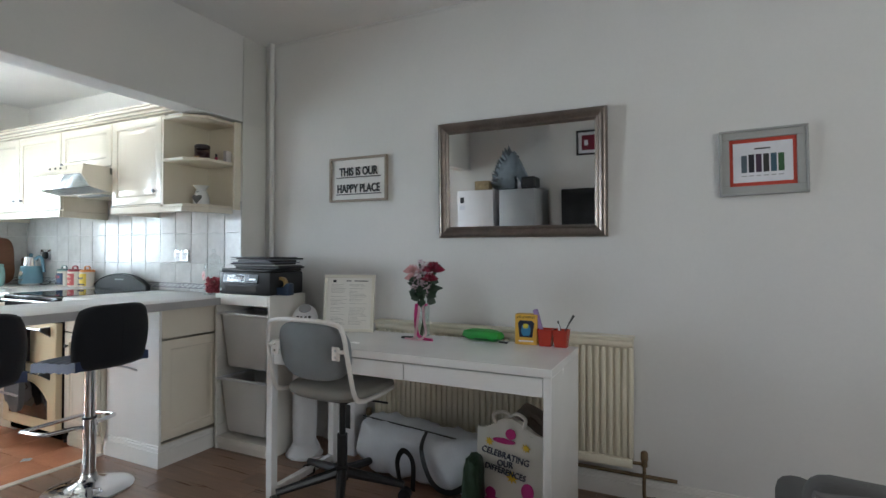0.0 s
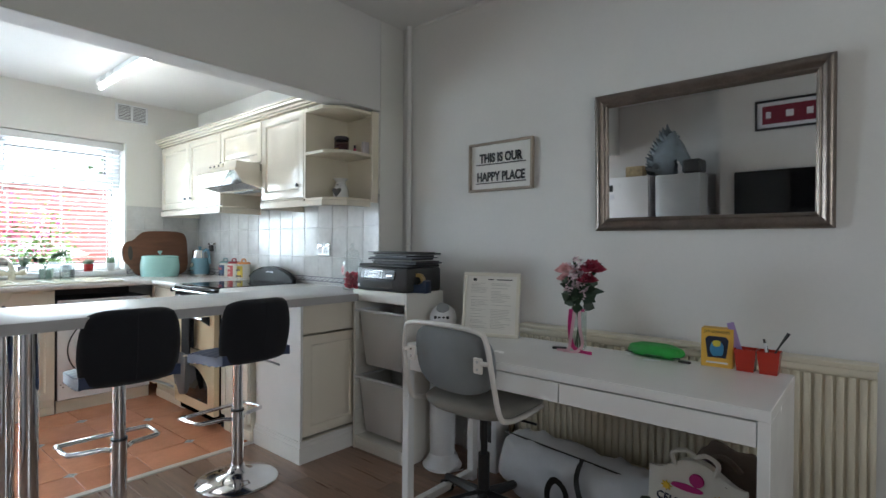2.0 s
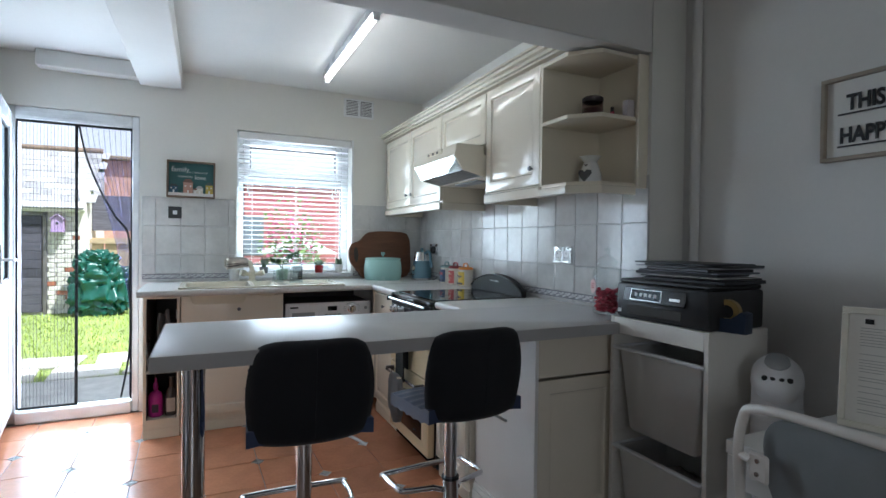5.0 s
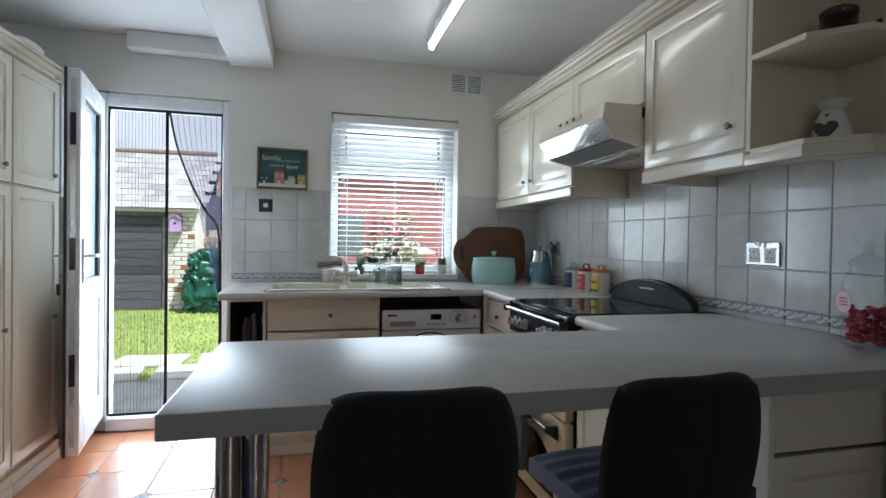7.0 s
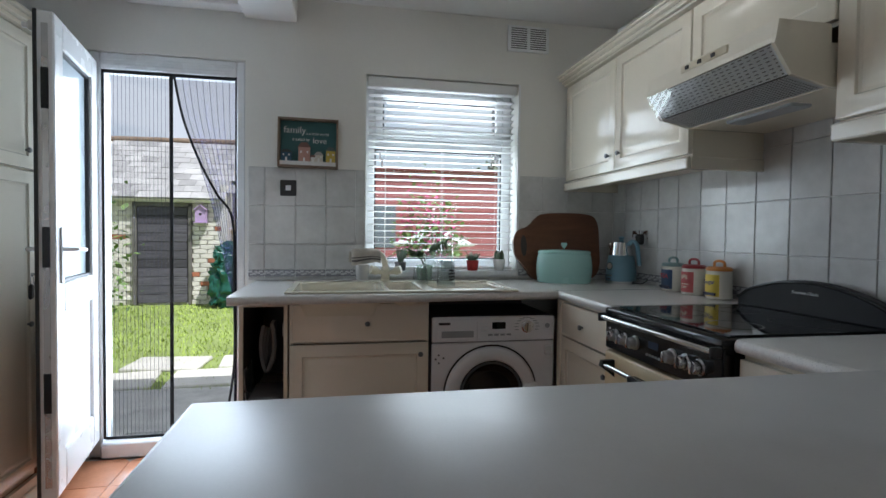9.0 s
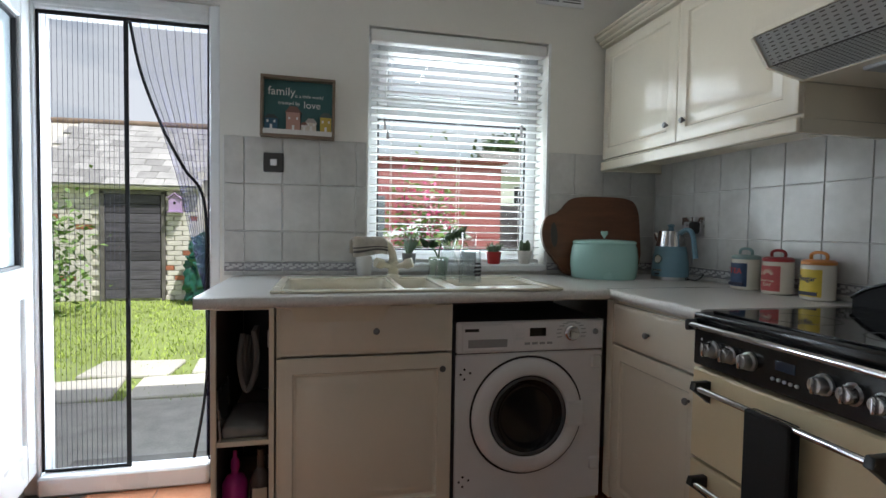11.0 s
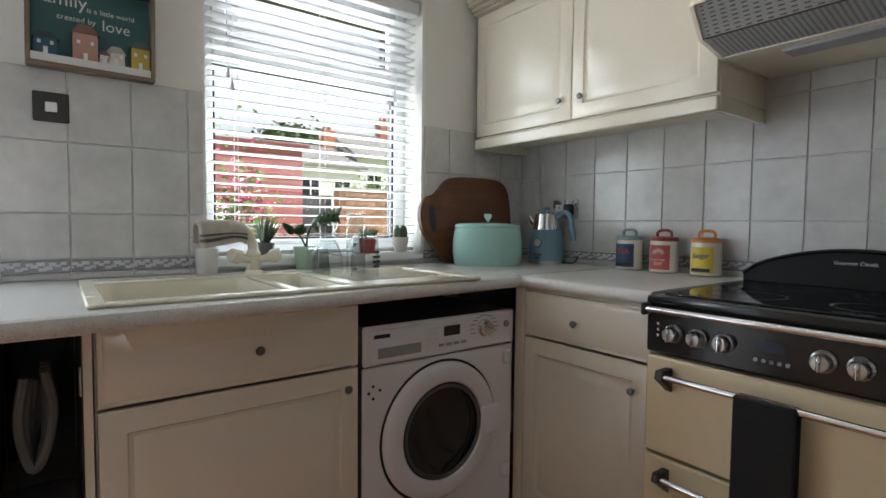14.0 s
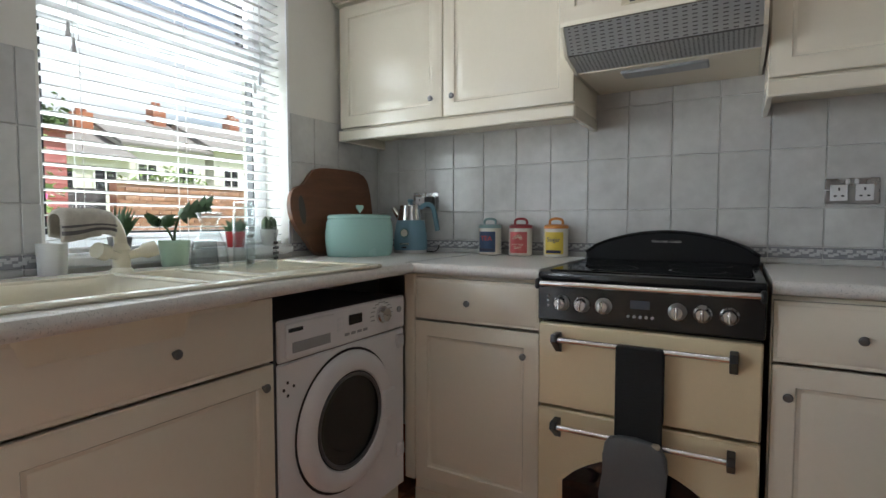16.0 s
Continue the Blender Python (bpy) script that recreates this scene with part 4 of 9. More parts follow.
for i in range(12):
    a = radians(200 - 20 * i)
    x, z = 0.455 + 0.052 * math.cos(a), 0.742 + 0.042 * math.sin(a)
    part("dial_mark", B(x - 0.010, x + 0.010, -0.0048, -0.0035, z - 0.0016, z + 0.0016), GREYP, wm)
DX, DZ = 0.282, 0.435


def ringed(rows, y):
    return moved(lathe(bmesh.new(), rows, 48), pose(DX, y, DZ, 90))


door = part("door_ring", ringed([(0.218, 0), (0.216, 0.012), (0.205, 0.022), (0.180, 0.026), (0.158, 0.022), (0.150, 0.008)], 0.0), WHITEE, wm, "white plastic door ring")
part("door_glass", ringed([(0.153, 0.016), (0.140, 0.008), (0.10, 0.004), (0.0, 0.0025)], 0.0), mat("smoked_glass", (0.010, 0.010, 0.011), 0.05, vary=0.2, scale=6, bump=0), door, "dark concave door glass")
part("glass_rim", ringed([(0.150, 0.017), (0.143, 0.019), (0.137, 0.015)], 0.0), mat("dark_grey_rim", (0.09, 0.09, 0.095), 0.3, vary=0.1), door, "dark grey inner rim")
part("door_catch", B(DX + 0.150, DX + 0.222, -0.030, -0.014, DZ - 0.05, DZ + 0.05, bevel=0.010), WHITEP, door)
part("shadow_gap", ringed([(0.226, 0.001), (0.218, 0.0015)], 0.0), BLACKP, wm)
for x, z, s in ((0.035, 0.60, 1), (0.035, 0.20, 1)):
    for dx, dz in ((0, 0.018), (0, -0.018), (-0.014, 0.0), (0.022, 0.004)):
        part("fixing_hole", cyl(bmesh.new(), (x + dx, 0.001, z + dz), (x + dx, -0.0012, z + dz), 0.0045, seg=10), BLACKP, wm)
for z in (0.605, 0.205):
    part("hinge_mount", B(WW - 0.055, WW - 0.012, -0.012, 0.002, z, z + 0.05, bevel=0.008), WHITEP, wm)
one("service_void_board", B(-5.05, -4.96, 1.46, 2.04, 0.10, 0.86), DARKIN, "dark board behind the washing machine", "panel")

# ---- sink and tap ----
IV = mat("ivory_composite", (0.80, 0.75, 0.60), 0.25, vary=0.03, scale=10, bump=0.02, coat=0.2)
sk = thing("kitchen_sink", pose(-4.80, 1.35, 0.91), "ivory one and a half bowl sink with ribbed drainer", "sink")
rim = bmesh.new()
x0, x1, y0, y1 = SINK
RZ0, RZ1 = 0.9105, 0.921


def rim_box(a, b, c, d):
    box(rim, a, b, c, d, RZ0, RZ1, bevel=0.004)


rim_box(x0, x1, y0, y0 + 0.035)
rim_box(x0, x0 + 0.085, y0 + 0.030, y1)
rim_box(x1 - 0.035, x1, y0 + 0.030, y1)
rim_box(x0 + 0.08, x1 - 0.03, 1.235, 1.262)
rim_box(x0 + 0.08, x1 - 0.03, 1.405, 1.440)
rim_box(x0 + 0.08, x1 - 0.03, y1 - 0.03, y1)
part("rim", rim, IV, sk, world=True)


def bowl(a, b, c, d, depth):
    bm = bmesh.new()
    rr = []
    for inset, z in ((-0.004, 0.917), (0.004, 0.910), (0.010, 0.88), (0.022, 0.91 - depth + 0.02), (0.05, 0.91 - depth)):
        ring = []
        for cx, cy, a0 in ((b - 0.05, d - 0.05, 0), (a + 0.05, d - 0.05, 90), (a + 0.05, c + 0.05, 180), (b - 0.05, c + 0.05, 270)):
            for k in range(5):
                t = radians(a0 + 22.5 * k)
                ring.append(bm.verts.new((cx + (0.05 - inset) * math.cos(t), cy + (0.05 - inset) * math.sin(t), z)))
        rr.append(ring)
    for p, q in zip(rr, rr[1:]):
        for k in range(len(p)):
            bm.faces.new((p[k], p[(k + 1) % len(p)], q[(k + 1) % len(p)], q[k]))
    bm.faces.new(rr[-1])
    return bm


bw = part("bowl", bowl(x0 + 0.085, x1 - 0.035, y0 + 0.035, 1.237, 0.16), IV, sk, world=True)
part("waste", cyl(bmesh.new(), (-4.80, 1.05, 0.7505), (-4.80, 1.05, 0.754), 0.04), CHROME, bw, world=True)
part("half_bowl", bowl(x0 + 0.085, x1 - 0.035, 1.260, 1.407, 0.09), IV, sk, world=True)
dn = B(x0 + 0.08, x1 - 0.03, 1.435, y1 - 0.025, 0.9105, 0.915)
part("drainer", dn, IV, sk, world=True)
for k in range(9):
    x = x0 + 0.105 + 0.031 * k
    part("drainer_rib", B(x, x + 0.009, 1.47, y1 - 0.06, 0.915, 0.9185, bevel=0.002), IV, sk, world=True)
tap = thing("mixer_tap", pose(-4.925, 1.275, 0.921), "ivory mixer tap with a striped cloth draped on its spout", "tap")
part("tap_body", lathe(bmesh.new(), [(0, 0), (0.030, 0), (0.028, 0.006), (0.022, 0.012), (0.021, 0.055), (0.024, 0.062), (0.016, 0.078), (0, 0.08)], 20), IV, tap)
part("spout", tube(bmesh.new(), smooth_path([(0, 0, 0.06), (0.0, -0.004, 0.10), (0.008, -0.03, 0.142), (0.03, -0.085, 0.152), (0.05, -0.135, 0.147), (0.056, -0.152, 0.125)], 6), 0.016, 14), IV, tap)
for s in (-1, 1):
    part("tap_head", tube(bmesh.new(), [(0.01, s * 0.015, 0.045), (0.02, s * 0.04, 0.052), (0.024, s * 0.052, 0.056), (0.034, s * 0.078, 0.064)], [0.011, 0.013, 0.022, 0.021], 14), IV, tap)
CLOTH = mat("striped_tea_cloth", (0.55, 0.51, 0.45), 0.95, vary=0.2, scale=40, fine=300, bump=0.4)
clo = thing("dish_cloth", pose(-4.893, 1.175, 0.992), "grey striped dish cloth folded over the tap spout", "cloth")
CSTRIPE = mat("dark_cloth_stripe", (0.13, 0.12, 0.12), 0.95, bump=0.3)


def drape(lo, hi, out):
    # cloth folded over a round spout; lo..hi is the stretch across the fold
    bm, rows = bmesh.new(), []
    for i in range(19):
        u = i / 18
        y = -0.088 + 0.155 * u
        r = (0.027 - 0.010 * (1 - min(1, u / 0.12)) ** 2) * (1 + 0.06 * math.sin(9 * u + 1)) + out
        row = []
        for j in range(13):
            s_ = -1 + 2 * (lo + (hi - lo) * j / 12)
            drop = max(0.0, abs(s_) - 0.45) / 0.55
            a = min(1.0, abs(s_) / 0.45) * math.pi / 2 * (1 if s_ > 0 else -1)
            x = r * math.sin(a) * (1 + 0.10 * drop * math.sin(14 * u + 3 * s_))
            z = r * math.cos(a) - drop * (0.046 + 0.008 * math.sin(5 * u + s_)) + 0.004 * math.sin(3.5 * u)
            row.append(bm.verts.new((x, y, z)))
        rows.append(row)
    for p, q in zip(rows, rows[1:]):
        for j in range(12):
            bm.faces.new((p[j], p[j + 1], q[j + 1], q[j]))
    return moved(bm, pose(0, 0, 0.070, 0, 0, 20))


for nm, lo, hi, out, m_ in (("cloth_body", 0.0, 1.0, 0.0, CLOTH), ("stripe", 0.80, 0.83, 0.0035, CSTRIPE), ("stripe", 0.87, 0.92, 0.0035, CSTRIPE), ("stripe", 0.10, 0.14, 0.0035, CSTRIPE)):
    o = part(nm, drape(lo, hi, out), m_, clo, smooth=60)
    sd = o.modifiers.new("thick", "SOLIDIFY")
    sd.thickness = 0.004 if out == 0 else 0.0015

# ---- strip light ----
sl = thing("fluorescent_batten", pose(-4.10, 1.745, CEILK), "white fluorescent batten light, switched on, on the kitchen ceiling", "ceiling light")
part("batten", B(-0.55, 0.62, -0.03, 0.03, -0.045, 0.0, bevel=0.006), PVC, sl)
TUBE = glow("lit_tube", (1.0, 0.95, 0.86), TUBE_E)
part("tube", cyl(bmesh.new(), (-0.53, 0, -0.062), (0.60, 0, -0.062), 0.013, seg=16), TUBE, sl, "glowing fluorescent tube")
for x in (-0.55, 0.60):
    part("lamp_holder", B(x, x + 0.02, -0.018, 0.018, -0.080, -0.040, bevel=0.004), PVC, sl)
part("starter", cyl(bmesh.new(), (-0.56, 0.0, -0.05), (-0.56, 0.0, -0.075), 0.010), PVC, sl)

# ---- air vent ----
av = thing("air_vent", pose(XW, 2.11, 2.31, 0, 0, 90), "white louvred air vent high on the wall", "air vent")
part("vent_frame", B(-0.126, 0.126, -0.012, 0.0, -0.075, 0.075, bevel=0.003), PVC, av)
for i in range(10):
    z = -0.058 + 0.0125 * i
    for s in (-1, 1):
        part("slot", B(s * 0.058 - 0.048, s * 0.058 + 0.048, -0.0128, -0.011, z, z + 0.0055), mat("vent_slot", (0.10, 0.10, 0.10), 0.9), av)

# ---- blind ----
bl = thing("venetian_blind", pose(-5.165, 1.618, 1.0), "white wooden venetian blind lowered over the window with open slats", "blind")
SLAT = mat("white_slat", (0.82, 0.82, 0.81), 0.4, vary=0.02, scale=5, bump=0.02)
part("headrail", B(-5.185, -5.128, Y0 + 0.008, Y1 - 0.006, 1.985, 2.042, bevel=0.006), SLAT, bl, world=True)
tilt = Matrix.Rotation(radians(-3), 4, "Y")
for i in range(27):
    z = 1.005 + 0.0362 * i
    part("slat", moved(B(-0.024, 0.024, -0.423, 0.423, -0.0016, 0.0016, bevel=0.001), Matrix.Translation((-5.168, 1.618, z)) @ tilt), SLAT, bl, world=True)
part("bottom_rail", B(-5.192, -5.144, 1.195, 2.041, 0.966, 0.982, bevel=0.004), SLAT, bl, world=True)
for y in (1.29, 1.618, 1.945):
    for dx in (-0.025, 0.025):
        part("ladder_cord", tube(bmesh.new(), [(-5.168 + dx, y, 0.975), (-5.168 + dx, y, 1.99)], 0.0012, 5), SLAT, bl, world=True)
for y, z in ((1.255, 1.62), (1.268, 1.58), (1.925, 1.64), (1.90, 1.60)):
    c = part("pull_cord", tube(bmesh.new(), [(-5.125, y, 1.99), (-5.125, y, z)], 0.001, 5), SLAT, bl, world=True)
    part("tassel", lathe(bmesh.new(), [(0, 0.045), (0.004, 0.043), (0.006, 0.02), (0.008, 0.0), (0, 0)], 10, (-5.125, y, z - 0.04)), WHITEP, c, world=True)

# ---- insect screen in the doorway ----
scr = thing("magnetic_door_screen", pose(-5.15, 0.175, 0.09), "black mesh magnetic insect screen, one half drawn aside", "door screen")
NET = veil("black_net", (0.02, 0.02, 0.025), 0.07)
NETD = veil("gathered_net", (0.16, 0.15, 0.34), 0.36)
TAPE = mat("black_tape", (0.008, 0.008, 0.009), 0.8, vary=0.2, scale=40, bump=0.1)
XS = -5.150
part("net_panel", B(XS - 0.001, XS, -0.145, 0.178, 0.09, 1.98), NET, scr, "see-through black net", world=True, smooth=0)
TH = mat("net_thread", (0.05, 0.05, 0.09), 0.7)
for i in range(17):
    y = -0.132 + 0.0187 * i
    part("pleat", tube(bmesh.new(), [(XS + 0.001, y, 0.09), (XS + 0.002 + 0.001 * math.sin(i), y + 0.002 * math.sin(i * 2.1), 1.0), (XS + 0.001, y, 1.98)], 0.0009, 4), TH, scr, world=True)
part("edge_tape", B(XS, XS + 0.004, 0.168, 0.186, 0.09, 1.98, bevel=0.001), TAPE, scr, world=True)
for a in ((-0.150, -0.138, 0.09, 1.985), (0.490, 0.501, 0.09, 1.985), (-0.138, 0.490, 1.968, 1.985), (-0.138, 0.186, 0.086, 0.10)):
    part("border_tape", B(XS - 0.002, XS + 0.003, *a, bevel=0.001), TAPE, scr, world=True)
edge = smooth_path([(XS, 0.190, 1.975), (XS + 0.010, 0.235, 1.76), (XS + 0.014, 0.315, 1.54), (XS + 0.016, 0.40, 1.37), (XS + 0.018, 0.480, 1.23), (XS + 0.020, 0.489, 0.85), (XS + 0.02, 0.488, 0.45), (XS + 0.03, 0.440, 0.115)], 6)
part("drawn_edge", tube(bmesh.new(), edge, 0.0065, 6), TAPE, scr, "black weighted edge pulled to one side", world=True)
hang = smooth_path([(XS, 0.196, 1.975), (XS + 0.006, 0.235, 1.76), (XS + 0.008, 0.310, 1.54), (XS + 0.010, 0.372, 1.33), (XS + 0.012, 0.408, 1.16), (XS + 0.012, 0.452, 0.95), (XS + 0.012, 0.482, 0.80), (XS + 0.012, 0.488, 0.45), (XS + 0.012, 0.488, 0.115)], 6)
bm = bmesh.new()
rows = []
for k, p in enumerate(hang):
    row = []
    for j in range(17):
        u = j / 16
        y = p.y + (0.494 - p.y) * u
        row.append(bm.verts.new((p.x + 0.010 * math.sin(j * 2.4 + k * 0.15) * (0.4 + min(1.0, k / 12)), y, p.z)))
    rows.append(row)
for a, b in zip(rows, rows[1:]):
    for j in range(16):
        bm.faces.new((a[j], a[j + 1], b[j + 1], b[j]))
part("gathered_net", bm, NETD, scr, "gathered violet-black net", world=True)
for j in range(9):
    u = j / 9
    pts = [(p.x + 0.004, p.y + (0.494 - p.y) * u, p.z) for p in hang]
    part("pleat", tube(bmesh.new(), pts, 0.0011, 4), TH, scr, world=True)
part("top_tab", B(XS - 0.002, XS + 0.006, 0.44, 0.50, 1.972, 1.988, bevel=0.001), TAPE, scr, world=True)

# ---- garden ----
CONC = mat("rough_concrete", (0.46, 0.45, 0.42), 0.9, vary=0.25, scale=8, fine=90, bump=0.5)
SLABM = mat("stone_slab", (0.58, 0.56, 0.51), 0.85, vary=0.15, scale=3, fine=60, bump=0.3, random_object=0.1)
build("path", B(-6.45, -5.42, -3.0, 4.5, -0.06, -0.035, bevel=0.005), CONC, 0, "rough grey concrete path outside the back door", "path")
rnd = random.Random(4)
for i, (x, y, w, d, a) in enumerate(((-6.75, -0.05, 0.50, 0.55, 4), (-6.78, 0.58, 0.48, 0.6, -5), (-6.72, -0.72, 0.5, 0.58, 8), (-7.32, 0.30, 0.42, 0.7, 6), (-7.28, -0.5, 0.45, 0.65, -4), (-6.8, 1.25, 0.5, 0.6, 3))):
    o = one("paving_slab", moved(B(-w / 2, w / 2, -d / 2, d / 2, -0.065, -0.028, bevel=0.012), pose(x, y, 0, 0, 0, a)), SLABM, "pale weathered stepping slab set in the lawn", "paving slab", "stepping slabs")
# grass blades, thickest near the slabs
gv, gf = [], []
for i in range(22000):
    x = -6.4 - 5.0 * rnd.random() ** 1.2
    y = -3.6 + 6.8 * rnd.random()
    if x > -7.55 and rnd.random() < 0.72 and -1.1 < y < 1.6:
        if rnd.random() < 0.8:
            continue
    h, a, l = 0.02 + 0.035 * rnd.random(), rnd.random() * 6.28, 0.012 + 0.02 * rnd.random()
    w = 0.006
    n = len(gv)
    gv += [(x - w * math.sin(a), y + w * math.cos(a), -0.06), (x + w * math.sin(a), y - w * math.cos(a), -0.06), (x + l * math.cos(a), y + l * math.sin(a), -0.06 + h)]
    gf.append((n, n + 1, n + 2))
me = bpy.data.meshes.new("grass")
me.from_pydata(gv, [], gf)
me.materials.append(mat("grass_blade", (0.34, 0.44, 0.08), 0.7, vary=0.3, scale=3, island=0.35, bump=0))
tagged(new("grass", me), "sunlit mown lawn grass", "grass", "", "stuff")

# shed
WB = mat("whitewashed_brick", (0.68, 0.65, 0.59), 0.85, vary=0.15, scale=6, fine=50, bump=0.4, random_object=0.12)
RB = mat("red_brick", (0.36, 0.14, 0.08), 0.85, vary=0.2, scale=8, fine=70, bump=0.4, random_object=0.2)
MORT = mat("mortar", (0.62, 0.59, 0.53), 0.95, vary=0.15, scale=12, bump=0.4)
SLATE = mat("weathered_slate", (0.34, 0.335, 0.335), 0.6, vary=0.25, scale=5, fine=60, bump=0.3, random_object=0.25)
shed = thing("garden_outbuilding", pose(-11.4, -1.9, -0.06), "old whitewashed brick outbuilding with slate roof and dark plank door", "outbuilding")
SX = -11.4
part("wall", B(SX - 2.0, SX - 0.03, -4.2, -0.95, -0.06, 1.72), MORT, shed, world=True, smooth=0)
brick_mesh = None
bn = 0
for r in range(23):
    z = -0.05 + 0.077 * r
    y = -4.2 - (0.11 if r % 2 else 0)
    while y < -0.96:
        y1 = min(y + 0.215, -0.95)
        yy = max(y, -4.2)
        if y1 - yy > 0.05 and not (-2.30 < (yy + y1) / 2 < -1.40 and z < 1.60) and (yy > -3.3):
            red = (y1 > -1.22 and rnd.random() < 0.16 and 0.15 < z < 1.2) or rnd.random() < 0.03 or (y1 < -2.75 and z > 0.7 and rnd.random() < 0.3)
            part("brick", B(SX - 0.03, SX + 0.004 * rnd.random(), yy + 0.005, y1 - 0.005, z, z + 0.068, bevel=0.004), RB if red else WB, shed, world=True)
            bn += 1
        y += 0.225
part("side_wall", B(SX - 2.0, SX - 0.01, -0.95, -0.86, -0.06, 1.95), WB, shed, world=True)
dr = part("plank_door", B(SX - 0.02, SX + 0.005, -2.24, -1.45, -0.02, 1.57), DARKIN, shed, world=True)
OLDW = mat("grey_black_planks", (0.085, 0.08, 0.095), 0.85, vary=0.5, scale=6, fine=40, bump=0.4, stretch=(1, 0.4, 6), random_object=0.35)
for k in range(11):
    z = -0.02 + 0.144 * k
    part("plank", B(SX + 0.005, SX + 0.028, -2.22, -1.47, z + 0.004, z + 0.14, bevel=0.004), OLDW, dr, world=True)
for a in ((-2.30, -2.235, -0.05, 1.62), (-1.455, -1.40, -0.05, 1.62), (-2.30, -1.40, 1.57, 1.64)):
    part("door_surround", B(SX - 0.02, SX + 0.035, *a, bevel=0.006), mat("weathered_frame", (0.14, 0.13, 0.12), 0.8, vary=0.4), shed, world=True)
part("eave_beam", B(SX - 0.05, SX + 0.12, -4.2, -0.95, 1.64, 1.70, bevel=0.01), mat("white_fascia", (0.62, 0.60, 0.55), 0.7, vary=0.2), shed, world=True)
ang = math.atan2(1.16, 1.7)
part("roof_deck", moved(B(0, 2.1, -4.25, -0.86, -0.06, -0.02), Matrix.Translation((SX + 0.17, 0, 1.70)) @ Matrix.Rotation(math.pi, 4, "Z") @ Matrix.Scale(-1, 4, (0, 1, 0)) @ Matrix.Rotation(-ang, 4, "Y")), MORT, shed, world=True)
for r in range(10):
    y = -4.1 - (0.14 if r % 2 else 0)
    while y < -0.9:
        w = 0.27
        if y > -3.4:
            m = Matrix.Translation((SX + 0.17 - 0.205 * r * math.cos(ang), y + w / 2, 1.70 + 0.205 * r * math.sin(ang) + 0.006 * rnd.random())) @ Matrix.Rotation(ang - 0.03, 4, "Y") @ Matrix.Rotation(radians(rnd.uniform(-1.5, 1.5)), 4, "Z")
            part("slate", moved(B(-0.28, 0.0, -w / 2 + 0.003, w / 2 - 0.003, 0.0, 0.009), m), SLATE, shed, world=True, smooth=0)
        y += w
part("ridge", tube(bmesh.new(), [(SX - 1.58, -4.2, 2.88), (SX - 1.58, -0.86, 2.92)], 0.06, 10), mat("weathered_ridge", (0.22, 0.16, 0.12), 0.95, vary=0.4, scale=10, bump=0.5), shed, world=True)
part("coping", B(SX - 1.95, SX - 1.55, -4.3, 1.0, 2.78, 2.86, bevel=0.02), mat("mossy_coping", (0.26, 0.20, 0.13), 0.95, vary=0.4, scale=8, bump=0.5), shed, world=True)
part("rear_wall", B(SX - 2.0, SX - 1.7, -0.86, 1.0, -0.06, 2.78), mat("pale_red_brick", (0.52, 0.30, 0.22), 0.9, vary=0.3, scale=6, fine=40, bump=0.5), shed, world=True)
bh = thing("bird_house", pose(SX + 0.02, -1.24, 1.32), "small lilac wooden bird house on the outbuilding wall", "bird house")
LIL = mat("lilac_paint", (0.42, 0.30, 0.50), 0.6, vary=0.1)
part("box", B(0.0, 0.11, -0.085, 0.085, 0.0, 0.20, bevel=0.003), LIL, bh)
for s in (-1, 1):
    part("roof_board", moved(B(-0.005, 0.14, -0.01, 0.125, 0.0, 0.012), Matrix.Translation((0, 0, 0.275)) @ Matrix.Rotation(radians(-40 * s), 4, "X") @ Matrix.Scale(s, 4, (0, 1, 0))), LIL, bh)
part("gable", moved(prism(bmesh.new(), [(-0.085, 0.20), (0.085, 0.20), (0.0, 0.272)], 0, 0.11), Matrix(((0, 1, 0, 0), (1, 0, 0, 0), (0, 0, 1, 0), (0, 0, 0, 1)))), LIL, bh)
part("entry_hole", cyl(bmesh.new(), (0.110, 0, 0.13), (0.112, 0, 0.13), 0.022), BLACKP, bh)
part("perch_tray", B(0.0, 0.15, -0.10, 0.10, -0.015, 0.0), LIL, bh)

# lean-to frame, fence and tarp
one("lean_to_panel", B(SX - 0.5, SX - 0.44, -0.85, -0.05, 1.35, 1.98), OLDW, "dark plank panel of a lean-to", "lean-to")
fen = thing("timber_fence", pose(SX - 0.35, 0.0, -0.06), "low timber fence panel beside the outbuilding", "fence")
TIM = mat("raw_timber", (0.45, 0.35, 0.21), 0.8, vary=0.2, scale=5, bump=0.3, random_object=0.15, stretch=(1, 1, 5))
for k in range(5):
    part("board", B(SX - 0.36, SX - 0.34, -0.84 + 0.2 * k, -0.66 + 0.2 * k, -0.06, 1.22), TIM, fen, world=True)
for z in (0.15, 0.62, 1.12):
    part("rail", B(SX - 0.34, SX - 0.29, -0.86, 0.16, z, z + 0.08), TIM, fen, world=True)
TARP = mat("green_tarpaulin", (0.012, 0.085, 0.062), 0.3, vary=0.25, scale=6, fine=30, bump=0.4)


def lump(bm, c, size, seed, freq=3.0, amp=0.16, sub=4):
    r = bmesh.ops.create_icosphere(bm, subdivisions=sub, radius=1.0)
    for v in r["verts"]:
        d = v.co.normalized()
        k = 1 + amp * noise.noise(d * freq + Vector((seed, 0, 0))) + amp * 0.5 * noise.noise(d * freq * 2.7 + Vector((0, seed, 0)))
        q = Vector([math.copysign(abs(a) ** 0.7, a) for a in d])
        v.co = Vector(c) + Vector((q.x * size[0] * k, q.y * size[1] * k, q.z * size[2] * k))
    return bm


